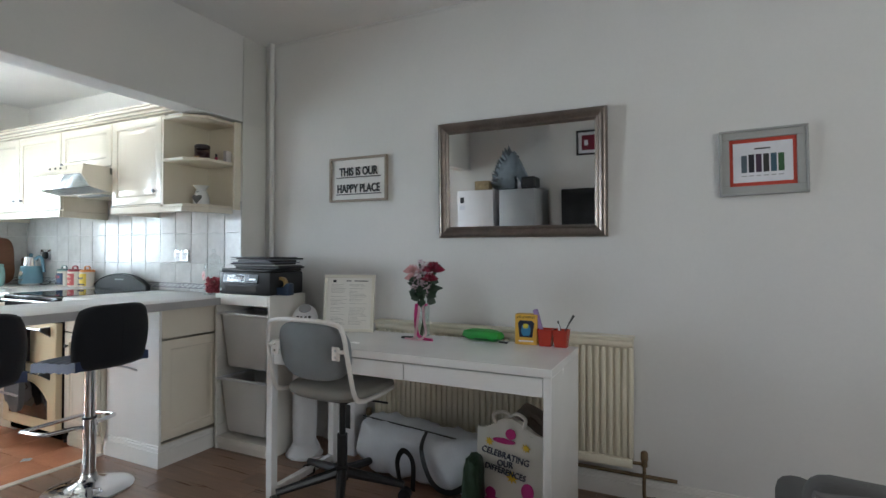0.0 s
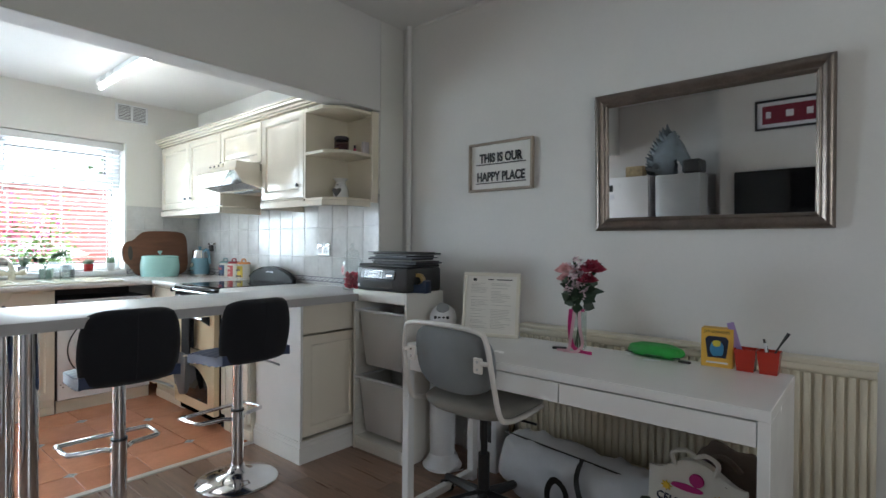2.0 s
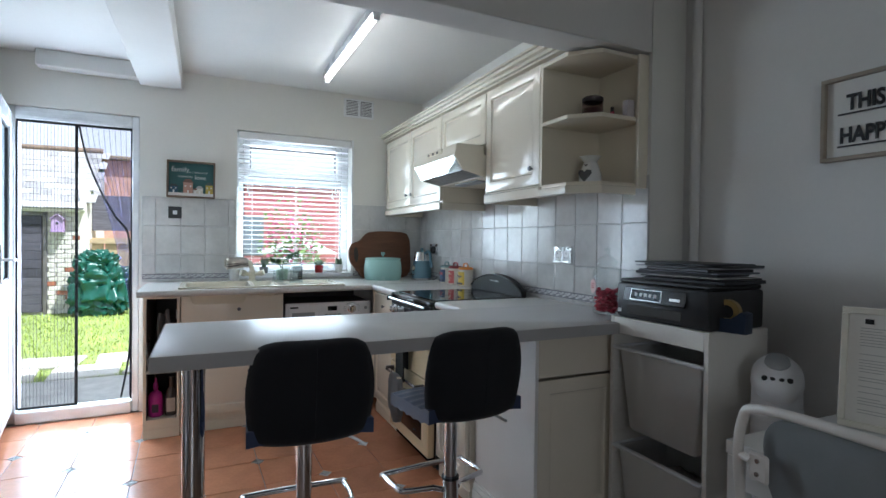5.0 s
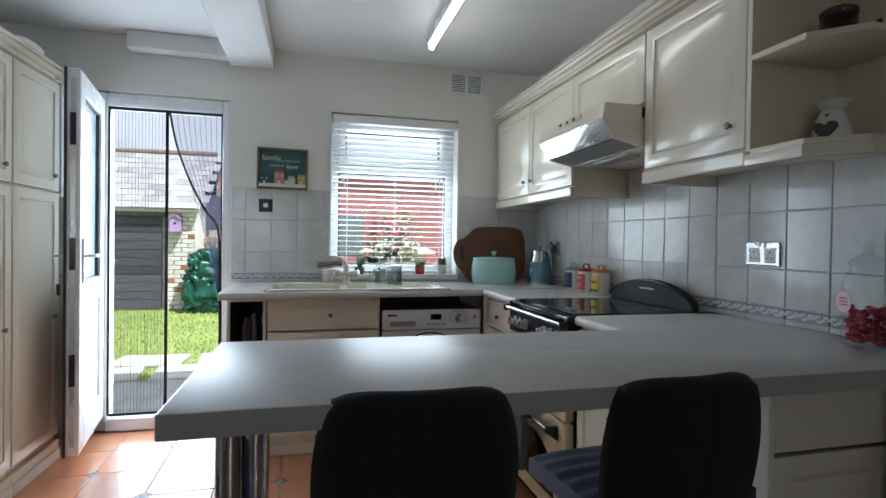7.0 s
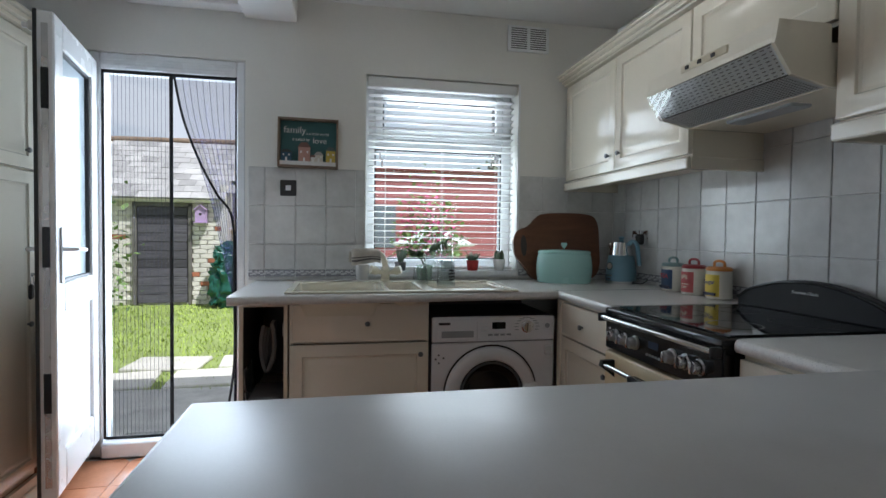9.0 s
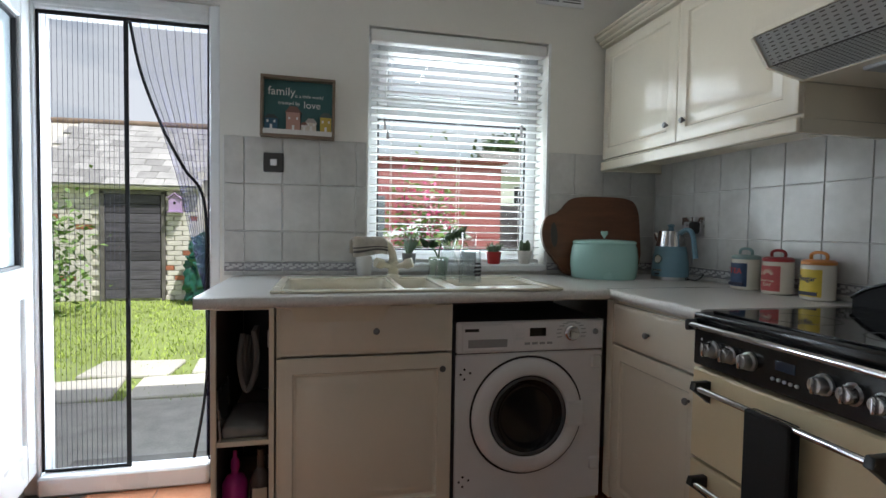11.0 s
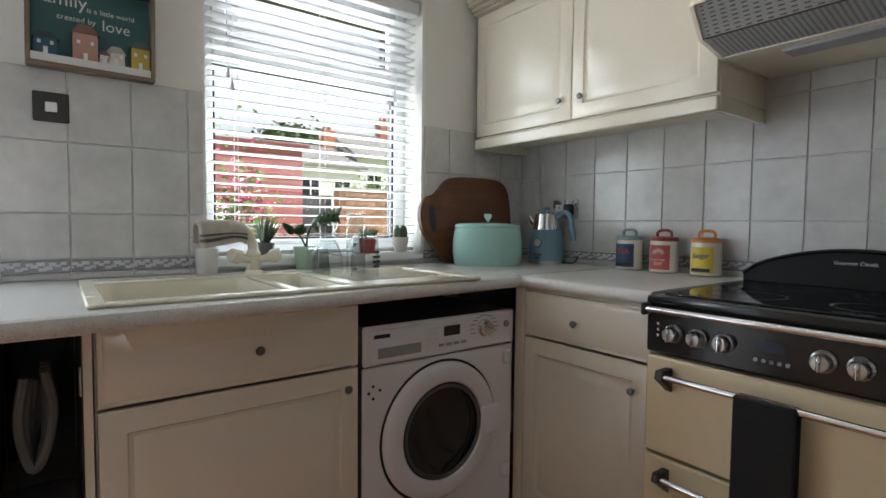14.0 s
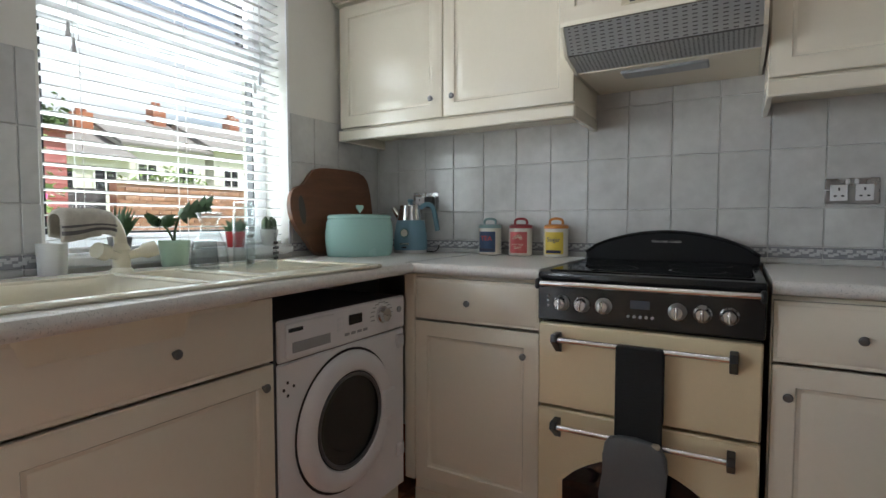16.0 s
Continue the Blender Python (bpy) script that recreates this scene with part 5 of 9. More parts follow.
tp = lump(bmesh.new(), (SX + 0.30, -0.60, 0.34), (0.33, 0.43, 0.42), 2.0, 4.5, 0.30, 5)
lump(tp, (SX + 0.30, -0.66, 0.74), (0.28, 0.30, 0.24), 5.0, 4.5, 0.32, 5)
one("tarpaulin_cover", tp, TARP, "stack of garden things wrapped in dark green tarpaulin", "tarpaulin", smooth=60)

# red outbuilding seen through the window
REDW = mat("red_painted_block", (0.42, 0.14, 0.145), 0.7, vary=0.12, scale=4, fine=40, bump=0.2)
rb = thing("red_outbuilding", pose(-12.0, 2.6, -0.06), "flat-roofed outbuilding painted brick red", "outbuilding")
part("wall", B(-15.0, -12.0, 1.2, 4.25, -0.06, 2.36), REDW, rb, world=True, smooth=0)
part("roof", B(-15.1, -11.9, 1.1, 4.35, 2.36, 2.44, bevel=0.01), mat("roof_felt", (0.22, 0.07, 0.07), 0.9), rb, world=True)
for k in range(11):
    z = 0.1 + 0.215 * k
    part("course_line", B(-12.0, -11.996, 1.2, 4.25, z, z + 0.012), mat("red_joint", (0.34, 0.05, 0.05), 0.9), rb, world=True)
part("window_boarded", B(-12.0, -11.98, 1.55, 2.05, 0.9, 1.7, bevel=0.01), mat("blue_grey_board", (0.16, 0.18, 0.22), 0.6), rb, world=True)

# flowering shrub
FOL = mat("hollyhock_leaf", (0.17, 0.28, 0.07), 0.6, vary=0.3, scale=5, island=0.4, bump=0)
PNK = mat("pink_petal", (0.70, 0.10, 0.28), 0.6, vary=0.2, island=0.3, bump=0)
LPNK = mat("pale_petal", (0.75, 0.55, 0.55), 0.6, vary=0.2, island=0.2, bump=0)


def tuft(bm, centre, spread, n, size, seed, up=0.0):
    """Loose leaves around a centre, each a bent four-cornered blade."""
    q = random.Random(seed)
    for _ in range(n):
        d = Vector((q.gauss(0, 1), q.gauss(0, 1), q.gauss(0, 1)))
        p = Vector(centre) + Vector((d.x * spread[0], d.y * spread[1], d.z * spread[2])) * 0.5
        s = size * (0.6 + 0.8 * q.random())
        e = Euler((q.uniform(-0.9, 0.9), q.uniform(-0.9, 0.9) - up, q.uniform(0, 6.28)))
        pts = [(0, 0, 0), (0.5, 0.28, 0.08), (1.0, 0, 0), (0.5, -0.28, 0.08)]
        vs = []
        for a in pts:
            v = Vector(a) * s
            v.rotate(e)
            vs.append(bm.verts.new(p + v))
        bm.faces.new(vs)
    return bm


hh = thing("hollyhock_clump", pose(-7.9, 2.0, -0.06), "tall hollyhocks with pink and white flowers", "flowering plant")
q = random.Random(8)
for k in range(14):
    x, y, h = -7.9 + q.uniform(-0.25, 0.25), 2.0 + q.uniform(-0.32, 0.32), q.uniform(1.15, 1.62)
    st = part("stem", tube(bmesh.new(), [(x, y, -0.06), (x + 0.02, y + q.uniform(-0.06, 0.06), h)], [0.012, 0.005], 6), FOL, hh, world=True)
    part("leaves", tuft(bmesh.new(), (x, y, 0.45 * h), (0.20, 0.20, 0.62 * h), 240, 0.07, k), FOL, hh, world=True)
    part("flowers", tuft(bmesh.new(), (x, y, 0.88 * h), (0.10, 0.10, 0.34), 60, 0.055, 40 + k), PNK if k % 3 else LPNK, hh, world=True)

# garden table with a parasol
gt = thing("garden_parasol", pose(-9.6, 2.35, -0.06), "white garden parasol over a table", "parasol")
part("pole", cyl(bmesh.new(), (-9.6, 2.35, -0.06), (-9.6, 2.35, 1.25), 0.02), WHITEP, gt, world=True)
part("canopy", lathe(bmesh.new(), [(0, 1.30), (0.35, 1.16), (0.62, 1.02), (0.60, 1.0), (0, 1.26)], 10, (-9.6, 2.35, 0)), WHITEP, gt, world=True)
gtab = thing("garden_table", pose(-9.5, 2.4, -0.06), "round white garden table", "garden table")
part("tabletop", cyl(bmesh.new(), (-9.5, 2.45, 0.62), (-9.5, 2.45, 0.65), 0.45, seg=24), WHITEP, gtab, world=True)
for a in (0.5, 2.6, 4.7):
    part("leg", tube(bmesh.new(), [(-9.5 + 0.35 * math.cos(a), 2.45 + 0.35 * math.sin(a), -0.06), (-9.5 + 0.2 * math.cos(a), 2.45 + 0.2 * math.sin(a), 0.62)], 0.018, 8), WHITEP, gtab, world=True)

# boundary wall, fence and houses beyond
BW = mat("garden_brick", (0.40, 0.22, 0.15), 0.9, vary=0.3, scale=5, fine=60, bump=0.4, random_object=0.2)
bwl = thing("garden_wall", pose(-12.5, 6.0, -0.06), "brown brick garden boundary wall", "garden wall")
part("wall_core", B(-12.75, -12.52, 5.2, 22, -0.06, 1.72), BW, bwl, world=True, smooth=0)
shared = None
for r in range(22):
    z = -0.05 + 0.078 * r
    for c in range(13):
        y = 5.22 + 0.228 * c + (0.11 if r % 2 else 0)
        o = part("brick", B(0, 0.035, 0, 0.217, 0, 0.067, bevel=0.004), BW, bwl) if shared is None else new("brick", shared.data)
        if shared is None:
            shared = o
        o.parent = bwl
        o.matrix_basis = Matrix.Translation((-12.52 + 12.5, y - 6.0, z + 0.06))
part("coping", B(-12.8, -12.46, 5.2, 22, 1.72, 1.78, bevel=0.01), mat("concrete_coping", (0.42, 0.40, 0.37), 0.9), bwl, world=True)
one("dark_fence", B(-12.9, -12.85, 4.3, 5.19, -0.06, 1.62), OLDW, "dark stained garden fence", "fence")
bush = thing("wall_top_shrub", pose(-13.3, 6.6, -0.06), "bright green shrub showing above the garden wall", "shrub")
part("stems", tube(bmesh.new(), [(-13.3, 6.6, -0.06), (-13.3, 6.6, 1.75)], [0.04, 0.015], 6), mat("bark", (0.1, 0.08, 0.06)), bush, world=True)
part("leaves", tuft(bmesh.new(), (-13.3, 6.6, 1.85), (0.4, 0.75, 0.28), 420, 0.10, 91), FOL, bush, world=True)
hsw = mat("white_render", (0.74, 0.73, 0.70), 0.8, vary=0.06, scale=2)
hrf = mat("grey_roof_tile", (0.20, 0.19, 0.19), 0.8, vary=0.2, scale=3, bump=0.3)


def house(x, y, w, d, h, rise, rz, label, wins):
    """Eaves along local y; the gable roof rises along x."""
    t = thing("terraced_house", pose(x, y, -0.5, 0, 0, rz), label, "house", "houses beyond the garden")
    part("wall", B(-d, 0, 0, w, 0, h), hsw, t, smooth=0)
    bm = prism(bmesh.new(), [(0.35, h - 0.1), (-d / 2, h + rise), (-d - 0.35, h - 0.1), (-d - 0.35, h + 0.05), (-d / 2, h + rise + 0.15), (0.35, h + 0.05)], -0.3, w + 0.3)
    part("roof", bm, hrf, t, smooth=0)
    part("gable", prism(bmesh.new(), [(0, h), (-d / 2, h + rise), (-d, h)], 0.02, w - 0.02), hsw, t, smooth=0)
    for wy, wz in wins:
        wn_ = part("window", B(0.0, 0.05, wy, wy + 1.1, wz, wz + 1.2), PVC, t)
        part("pane", B(0.05, 0.055, wy + 0.08, wy + 0.51, wz + 0.08, wz + 1.12), BLACKG, wn_)
        part("pane", B(0.05, 0.055, wy + 0.59, wy + 1.02, wz + 0.08, wz + 1.12), BLACKG, wn_)
    ch = part("chimney", B(-d / 2 - 0.4, -d / 2 + 0.4, w - 0.9, w - 0.1, h + rise - 0.6, h + rise + 1.1), RB, t)
    for k in (0.25, 0.55):
        part("chimney_pot", cyl(bmesh.new(), (-d / 2, w - 0.9 + k, h + rise + 1.1), (-d / 2, w - 0.9 + k, h + rise + 1.45), 0.12), RB, ch)
    return t


house(-30, 10.6, 4.3, 7, 4.7, 1.5, 0, "small white rendered house with a grey roof", ((0.7, 2.9), (2.6, 2.9), (1.5, 0.9)))
house(-31, 15.2, 4.6, 8, 5.6, 1.9, 0, "white rendered terraced house with a brick chimney", ((0.6, 3.5), (2.8, 3.5), (0.6, 1.2), (2.8, 1.2)))
house(-31, 20.4, 4.8, 8, 5.9, 1.9, 0, "white rendered terraced house with a grey roof", ((0.6, 3.6), (2.8, 3.6), (2.8, 1.2)))
house(-30, 25.8, 9.0, 8, 6.2, 2.0, -8, "long white rendered house with a grey roof", ((0.8, 3.8), (3.4, 3.8), (6.0, 3.8)))
house(-45, -6.0, 9, 8, 4.4, 2.0, 10, "distant house with pale gable", ((1.5, 2.6), (5.0, 2.6)))


def tree(x, y, h, r, seed, label):
    t = thing("tree", pose(x, y, -0.3), label, "tree", "trees beyond the houses")
    qq = random.Random(seed)
    tr = tube(bmesh.new(), [(0, 0, 0), (0.1, 0, h * 0.35), (0, 0.15, h * 0.6)], [0.35, 0.25, 0.12], 8)
    for k in range(6):
        a = qq.uniform(0, 6.28)
        tube(tr, [(0.05, 0, h * (0.3 + 0.05 * k)), (r * 0.5 * math.cos(a), r * 0.5 * math.sin(a), h * (0.5 + 0.06 * k))], [0.14, 0.04], 6)
    part("trunk", tr, mat("bark", (0.10, 0.08, 0.06), 0.9, vary=0.3), t)
    cr = bmesh.new()
    for k in range(22):
        a, b = qq.uniform(0, 6.28), qq.random() ** 0.5
        c = (r * 0.75 * b * math.cos(a), r * 0.75 * b * math.sin(a), h * qq.uniform(0.5, 0.92) - h * 0.12 * b)
        tuft(cr, c, (r * 0.42, r * 0.42, h * 0.14), 330, 0.75, seed * 50 + k)
    part("crown", cr, FARLEAF, t)
    return t


FARLEAF = mat("tree_leaf", (0.055, 0.105, 0.025), 0.7, vary=0.3, scale=1, island=0.45, bump=0)
tree(-62, 23.6, 12.8, 5.5, 3, "broad green tree behind the houses")
tree(-66, 31.0, 10.5, 5.0, 5, "green tree behind the houses")
tree(-60, -12.0, 9.5, 5.0, 7, "green tree far beyond the outbuilding")
shr = thing("climbing_shrub", pose(-9.9, -2.3, -0.06), "green and yellow leafy shrub against the outbuilding", "shrub")
part("stems", tube(bmesh.new(), [(-9.9, -2.3, -0.06), (-9.95, -2.25, 0.9)], [0.03, 0.01], 6), mat("bark", (0.1, 0.08, 0.06)), shr, world=True)
part("leaves", tuft(bmesh.new(), (-9.9, -2.35, 0.62), (0.5, 0.45, 0.85), 900, 0.10, 77), FOL, shr, world=True)

# ---- bar stools ----
def sheet(bm, grid, thick, normal):
    """A padded sheet: a grid of points given thickness along a normal function."""
    a = [[bm.verts.new(p) for p in row] for row in grid]
    b = [[bm.verts.new(p + normal(p) * thick(i, j)) for j, p in enumerate(row)] for i, row in enumerate(grid)]
    n, m = len(grid), len(grid[0])
    for i in range(n - 1):
        for j in range(m - 1):
            bm.faces.new((a[i][j], a[i + 1][j], a[i + 1][j + 1], a[i][j + 1]))
            bm.faces.new((b[i][j], b[i][j + 1], b[i + 1][j + 1], b[i + 1][j]))
    for i in range(n - 1):
        bm.faces.new((a[i][0], b[i][0], b[i + 1][0], a[i + 1][0]))
        bm.faces.new((a[i][m - 1], a[i + 1][m - 1], b[i + 1][m - 1], b[i][m - 1]))
    for j in range(m - 1):
        bm.faces.new((a[0][j], a[0][j + 1], b[0][j + 1], b[0][j]))
        bm.faces.new((a[n - 1][j], b[n - 1][j], b[n - 1][j + 1], a[n - 1][j + 1]))
    return bm


def stool(m):
    """Faces local -x; its back stands at +x."""
    s = thing("bar_stool", m, "navy padded swivel bar stool on a chrome post", "bar stool", "stools at the breakfast bar")
    base = lathe(bmesh.new(), [(0, 0), (0.195, 0), (0.197, 0.006), (0.185, 0.014), (0.12, 0.026), (0.06, 0.042), (0.036, 0.065), (0.033, 0.085), (0, 0.086)], 40)
    part("base", base, CHROME, s, "wide polished chrome disc base")
    part("post", cyl(bmesh.new(), (0, 0, 0.08), (0, 0, 0.36), 0.030, seg=28), CHROME, s)
    part("post_collar", cyl(bmesh.new(), (0, 0, 0.352), (0, 0, 0.362), 0.032, seg=28), BLACKP, s)
    part("gas_lift", cyl(bmesh.new(), (0, 0, 0.36), (0, 0, 0.615), 0.0245, seg=24), CHROME, s)
    loop = smooth_path([(-0.03, -0.055, 0.315), (-0.05, -0.15, 0.315), (-0.075, -0.175, 0.315), (-0.20, -0.175, 0.31), (-0.225, -0.15, 0.31), (-0.225, 0.15, 0.31), (-0.20, 0.175, 0.31), (-0.075, 0.175, 0.315), (-0.05, 0.15, 0.315), (-0.03, 0.055, 0.315)], 4)
    part("footrest", tube(bmesh.new(), [(0, -0.03, 0.315)] + loop + [(0, 0.03, 0.315)], 0.0105, 10), CHROME, s, "chrome footrest loop")
    part("lever", tube(bmesh.new(), smooth_path([(0.02, 0.03, 0.607), (0.05, 0.09, 0.60), (0.07, 0.14, 0.585), (0.09, 0.185, 0.560)], 4), 0.005, 8), STEEL, s)
    part("mount_plate", B(-0.09, 0.09, -0.09, 0.09, 0.612, 0.622, bevel=0.003), BLACKP, s)
    # seat: ribbed pad
    grid = []
    for i in range(25):
        u = i / 24
        x = -0.185 + 0.36 * u
        row = []
        for j in range(11):
            v = -1 + 2 * j / 10
            w = 0.172 + 0.012 * u
            drop = -0.022 * (1 - u) ** 4 - 0.008 * abs(v) ** 4
            row.append(Vector((x, w * v * (1 - 0.06 * (1 - u) ** 6), 0.664 + drop + 0.006 * abs(math.sin(u * math.pi * 6)) + 0.02 * u ** 5)))
        grid.append(row)
    part("seat", sheet(bmesh.new(), grid, lambda i, j: 0.045, lambda p: Vector((0, 0, -1))), FABN, s, "ribbed navy leatherette seat pad", smooth=60)
    # back: curved shell, slightly wider at the middle
    grid, outer = [], []
    for i in range(17):
        u = i / 16
        z = 0.628 + 0.305 * u
        row = []
        for j in range(15):
            v = -1 + 2 * j / 14
            w = (0.166 + 0.020 * math.sin(math.pi * min(1, u * 1.1)) ** 0.8) * (1 - 0.07 * max(0, (u - 0.86) / 0.14) ** 2 - 0.05 * max(0, (0.12 - u) / 0.12) ** 2)
            x = 0.172 + 0.030 * math.sin(u * 1.6) - 0.045 * abs(v) ** 2.2 
            top = -0.022 * abs(v) ** 5 * u ** 3
            row.append(Vector((x, w * v, z + top)))
        grid.append(row)
    back = part("backrest", sheet(bmesh.new(), grid, lambda i, j: 0.040 if 0 < i < 16 and 0 < j < 14 else 0.022, lambda p: Vector((1, 0, 0))), FABB, s, "black fabric-covered backrest shell", smooth=60)
    part("back_seam", tube(bmesh.new(), [(grid[i][7] + Vector((0.0405, 0, 0))) for i in range(1, 16)], 0.0012, 5), FABB, back)
    for k in range(1, 5):
        i = 3 * k
        part("front_rib", tube(bmesh.new(), [p - Vector((0.001, 0, 0)) for p in grid[i]], 0.004, 6), FABN, back)
    return s


st = stool(pose(-2.655, 1.785, 0, 0, 0, 4))
copy_thing(st, pose(-2.665, 1.258, 0, 0, 0, -2))

# ---- storage tower with tubs ----
tr = thing("storage_tower", pose(-2.545, 2.44, 0), "narrow cream storage frame holding two deep plastic tubs", "storage unit")
TW, TD, THH = 0.44, 0.30, 0.935
for x in (0.0, TW - 0.018):
    sp = part("side_panel", B(x, x + 0.018, 0, TD, 0, THH - 0.0, bevel=0.002), CHIP, tr)
    s = 1 if x == 0 else -1
    for k in range(9):
        z = 0.13 + 0.083 * k
        xx = x + 0.018 if s > 0 else x
        part("runner_groove", B(xx, xx + s * 0.005, 0.006, TD - 0.02, z, z + 0.012, bevel=0.001), CHIP, sp)
part("top", B(0.018, TW - 0.018, 0.0, TD, THH - 0.065, THH - 0.001, bevel=0.002), CHIP, tr)
part("bottom", B(0.018, TW - 0.018, 0.0, TD, 0.04, 0.075, bevel=0.002), CHIP, tr)
part("kickboard", B(0.018, TW - 0.018, 0.01, 0.028, 0, 0.04), CHIP, tr)
part("back_panel", B(0.018, TW - 0.018, TD - 0.006, TD, 0.075, THH - 0.065), CHIP, tr)
TUB = bpy.data.materials.new("frosted_plastic")
TUB.use_nodes = True
tb_ = TUB.node_tree.nodes["Principled BSDF"]
tb_.inputs["Base Color"].default_value = (0.86, 0.85, 0.82, 1)
tb_.inputs["Roughness"].default_value = 0.35
tb_.inputs["Transmission Weight"].default_value = 0.25
for z in (0.495, 0.105):
    t = thing("plastic_tub", pose(-2.325, 2.59, z), "frosted translucent plastic storage tub with a rolled rim", "storage tub", "tubs in the storage tower")
    bm = bmesh.new()
    rr = []
    for inset, zz in ((0.045, 0.0), (0.035, 0.01), (0.0, 0.315), (0.004, 0.315), (0.038, 0.014), (0.05, 0.006)):
        w, d = 0.185 - inset, 0.138 - inset * 0.6
        rr.append([bm.verts.new((sx * w * (1 if k else 0.94), sy * d * (0.94 if k else 1), zz)) for sx, sy, ks in ((-1, -1, (1, 0)), (1, -1, (0, 1)), (1, 1, (1, 0)), (-1, 1, (0, 1))) for k in ks])
    for p, q in zip(rr, rr[1:]):
        for k in range(8):
            bm.faces.new((p[k], p[(k + 1) % 8], q[(k + 1) % 8], q[k]))
    bm.faces.new(rr[0][::-1])
    bm.faces.new(rr[-1])
    part("tub_body", bm, TUB, t)
    rim = bmesh.new()
    for a in ((-0.200, 0.200, -0.158, -0.136), (-0.200, 0.200, 0.125, 0.138), (-0.200, -0.185, -0.136, 0.125), (0.185, 0.200, -0.136, 0.125)):
        box(rim, *a, 0.313, 0.326, bevel=0.004)
    part("rim", rim, WHITEP, t)
    qq = random.Random(int(z * 100))
    part("contents", lump(bmesh.new(), (0.0, 0.02, 0.13), (0.115, 0.085, 0.12), z * 7, 3, 0.2, 3), mat("tub_contents", (0.38, 0.36, 0.33), 0.9, vary=0.5, scale=18, fine=60), t, "jumbled contents seen through the plastic")

# ---- printer, papers and tape holder ----
pt = thing("printer", pose(-2.315, 2.575, 0.935), "black multifunction inkjet printer with a small screen", "printer")
part("body", B(-0.205, 0.205, -0.13, 0.15, 0.0, 0.135, bevel=0.012, seg=2), BLACKP, pt)
part("lid", B(-0.200, 0.200, -0.12, 0.145, 0.135, 0.152, bevel=0.006), BLACKP, pt)
part("output_slot", B(-0.15, 0.10, -0.1325, -0.12, 0.018, 0.055, bevel=0.003), DARKIN, pt)
part("control_panel", moved(B(-0.16, 0.12, -0.006, 0.004, -0.028, 0.028, bevel=0.003), Matrix.Translation((0, -0.132, 0.095)) @ Matrix.Rotation(radians(-12), 4, "X")), BLACKE, pt)
part("screen_trim", moved(B(-0.125, 0.02, -0.0075, -0.004, -0.022, 0.022, bevel=0.002), Matrix.Translation((0, -0.132, 0.095)) @ Matrix.Rotation(radians(-12), 4, "X")), STEEL, pt)
part("screen", moved(B(-0.12, 0.015, -0.009, -0.006, -0.018, 0.018, bevel=0.001), Matrix.Translation((0, -0.132, 0.095)) @ Matrix.Rotation(radians(-12), 4, "X")), BLACKG, pt)
for k in range(5):
    part("button", moved(B(-0.10 + 0.022 * k, -0.088 + 0.022 * k, -0.010, -0.008, -0.006, 0.006), Matrix.Translation((0, -0.132, 0.095)) @ Matrix.Rotation(radians(-12), 4, "X")), WHITEP, pt)
part("name_plate", B(0.055, 0.10, -0.140, -0.137, 0.085, 0.096), STEEL, pt)
part("memory_slot_label", B(-0.195, -0.178, -0.1308, -0.129, 0.02, 0.035), WHITEP, pt)
qq = random.Random(5)
z = 1.0875
for k in range(9):
    cols = [(0.02, 0.02, 0.025), (0.03, 0.03, 0.035), (0.55, 0.54, 0.52), (0.02, 0.02, 0.025), (0.10, 0.10, 0.13), (0.02, 0.02, 0.02), (0.4, 0.39, 0.42), (0.03, 0.03, 0.03), (0.015, 0.015, 0.02)]
    h = (0.012, 0.006, 0.004, 0.010, 0.006, 0.009, 0.004, 0.008, 0.005)[k]
    w, d = 0.155 + qq.uniform(-0.02, 0.02), 0.115 + qq.uniform(-0.012, 0.012)
    m = pose(-2.28 + qq.uniform(-0.025, 0.025), 2.59 + qq.uniform(-0.02, 0.02), z, 0, 0, qq.uniform(-9, 9))
    one("folder", moved(B(-w, w, -d, d, 0, h, bevel=0.0015), m), mat("folder_cover_%s" % "abcdefghi"[k], cols[k], 0.45, vary=0.15), "thin paper folder stacked on the printer", "folder", "papers on the printer")
    z += h + 0.0006
tp = thing("tape_dispenser", pose(-2.10, 2.53, 0.935, 0, 0, 12), "dark blue tape dispenser with a roll of tape", "tape dispenser")
NAVY = mat("navy_plastic", (0.02, 0.035, 0.07), 0.4)
part("holder", prism(bmesh.new(), [(-0.075, 0), (0.06, 0), (0.06, 0.065), (0.045, 0.07), (0.02, 0.045), (-0.05, 0.04), (-0.075, 0.085)], -0.03, 0.03, 0.003), NAVY, tp)
part("tape_roll", moved(lathe(bmesh.new(), [(0.022, -0.012), (0.040, -0.012), (0.040, 0.012), (0.022, 0.012), (0.022, -0.012)], 28), pose(-0.005, 0, 0.066, 90)), mat("amber_tape", (0.35, 0.24, 0.08), 0.3), tp)

# ---- sweet jar on the bar ----
SG = clear("jar_glass", (0.95, 0.97, 0.97), 0.0, 1.45)
jr = thing("sweet_jar", pose(-2.695, 2.555, 0.9115), "tall glass sweet jar half full of red sweets", "jar")
part("jar_body", lathe(bmesh.new(), [(0, 0.004), (0.052, 0.004), (0.058, 0.012), (0.058, 0.185), (0.050, 0.205), (0.040, 0.212), (0.040, 0.222)], 32), SG, jr)
part("lid", lathe(bmesh.new(), [(0.046, 0.222), (0.046, 0.230), (0.036, 0.245), (0.014, 0.258), (0.008, 0.268), (0.014, 0.280), (0.008, 0.292), (0, 0.294)], 28), SG, jr)
bm = bmesh.new()
qq = random.Random(9)
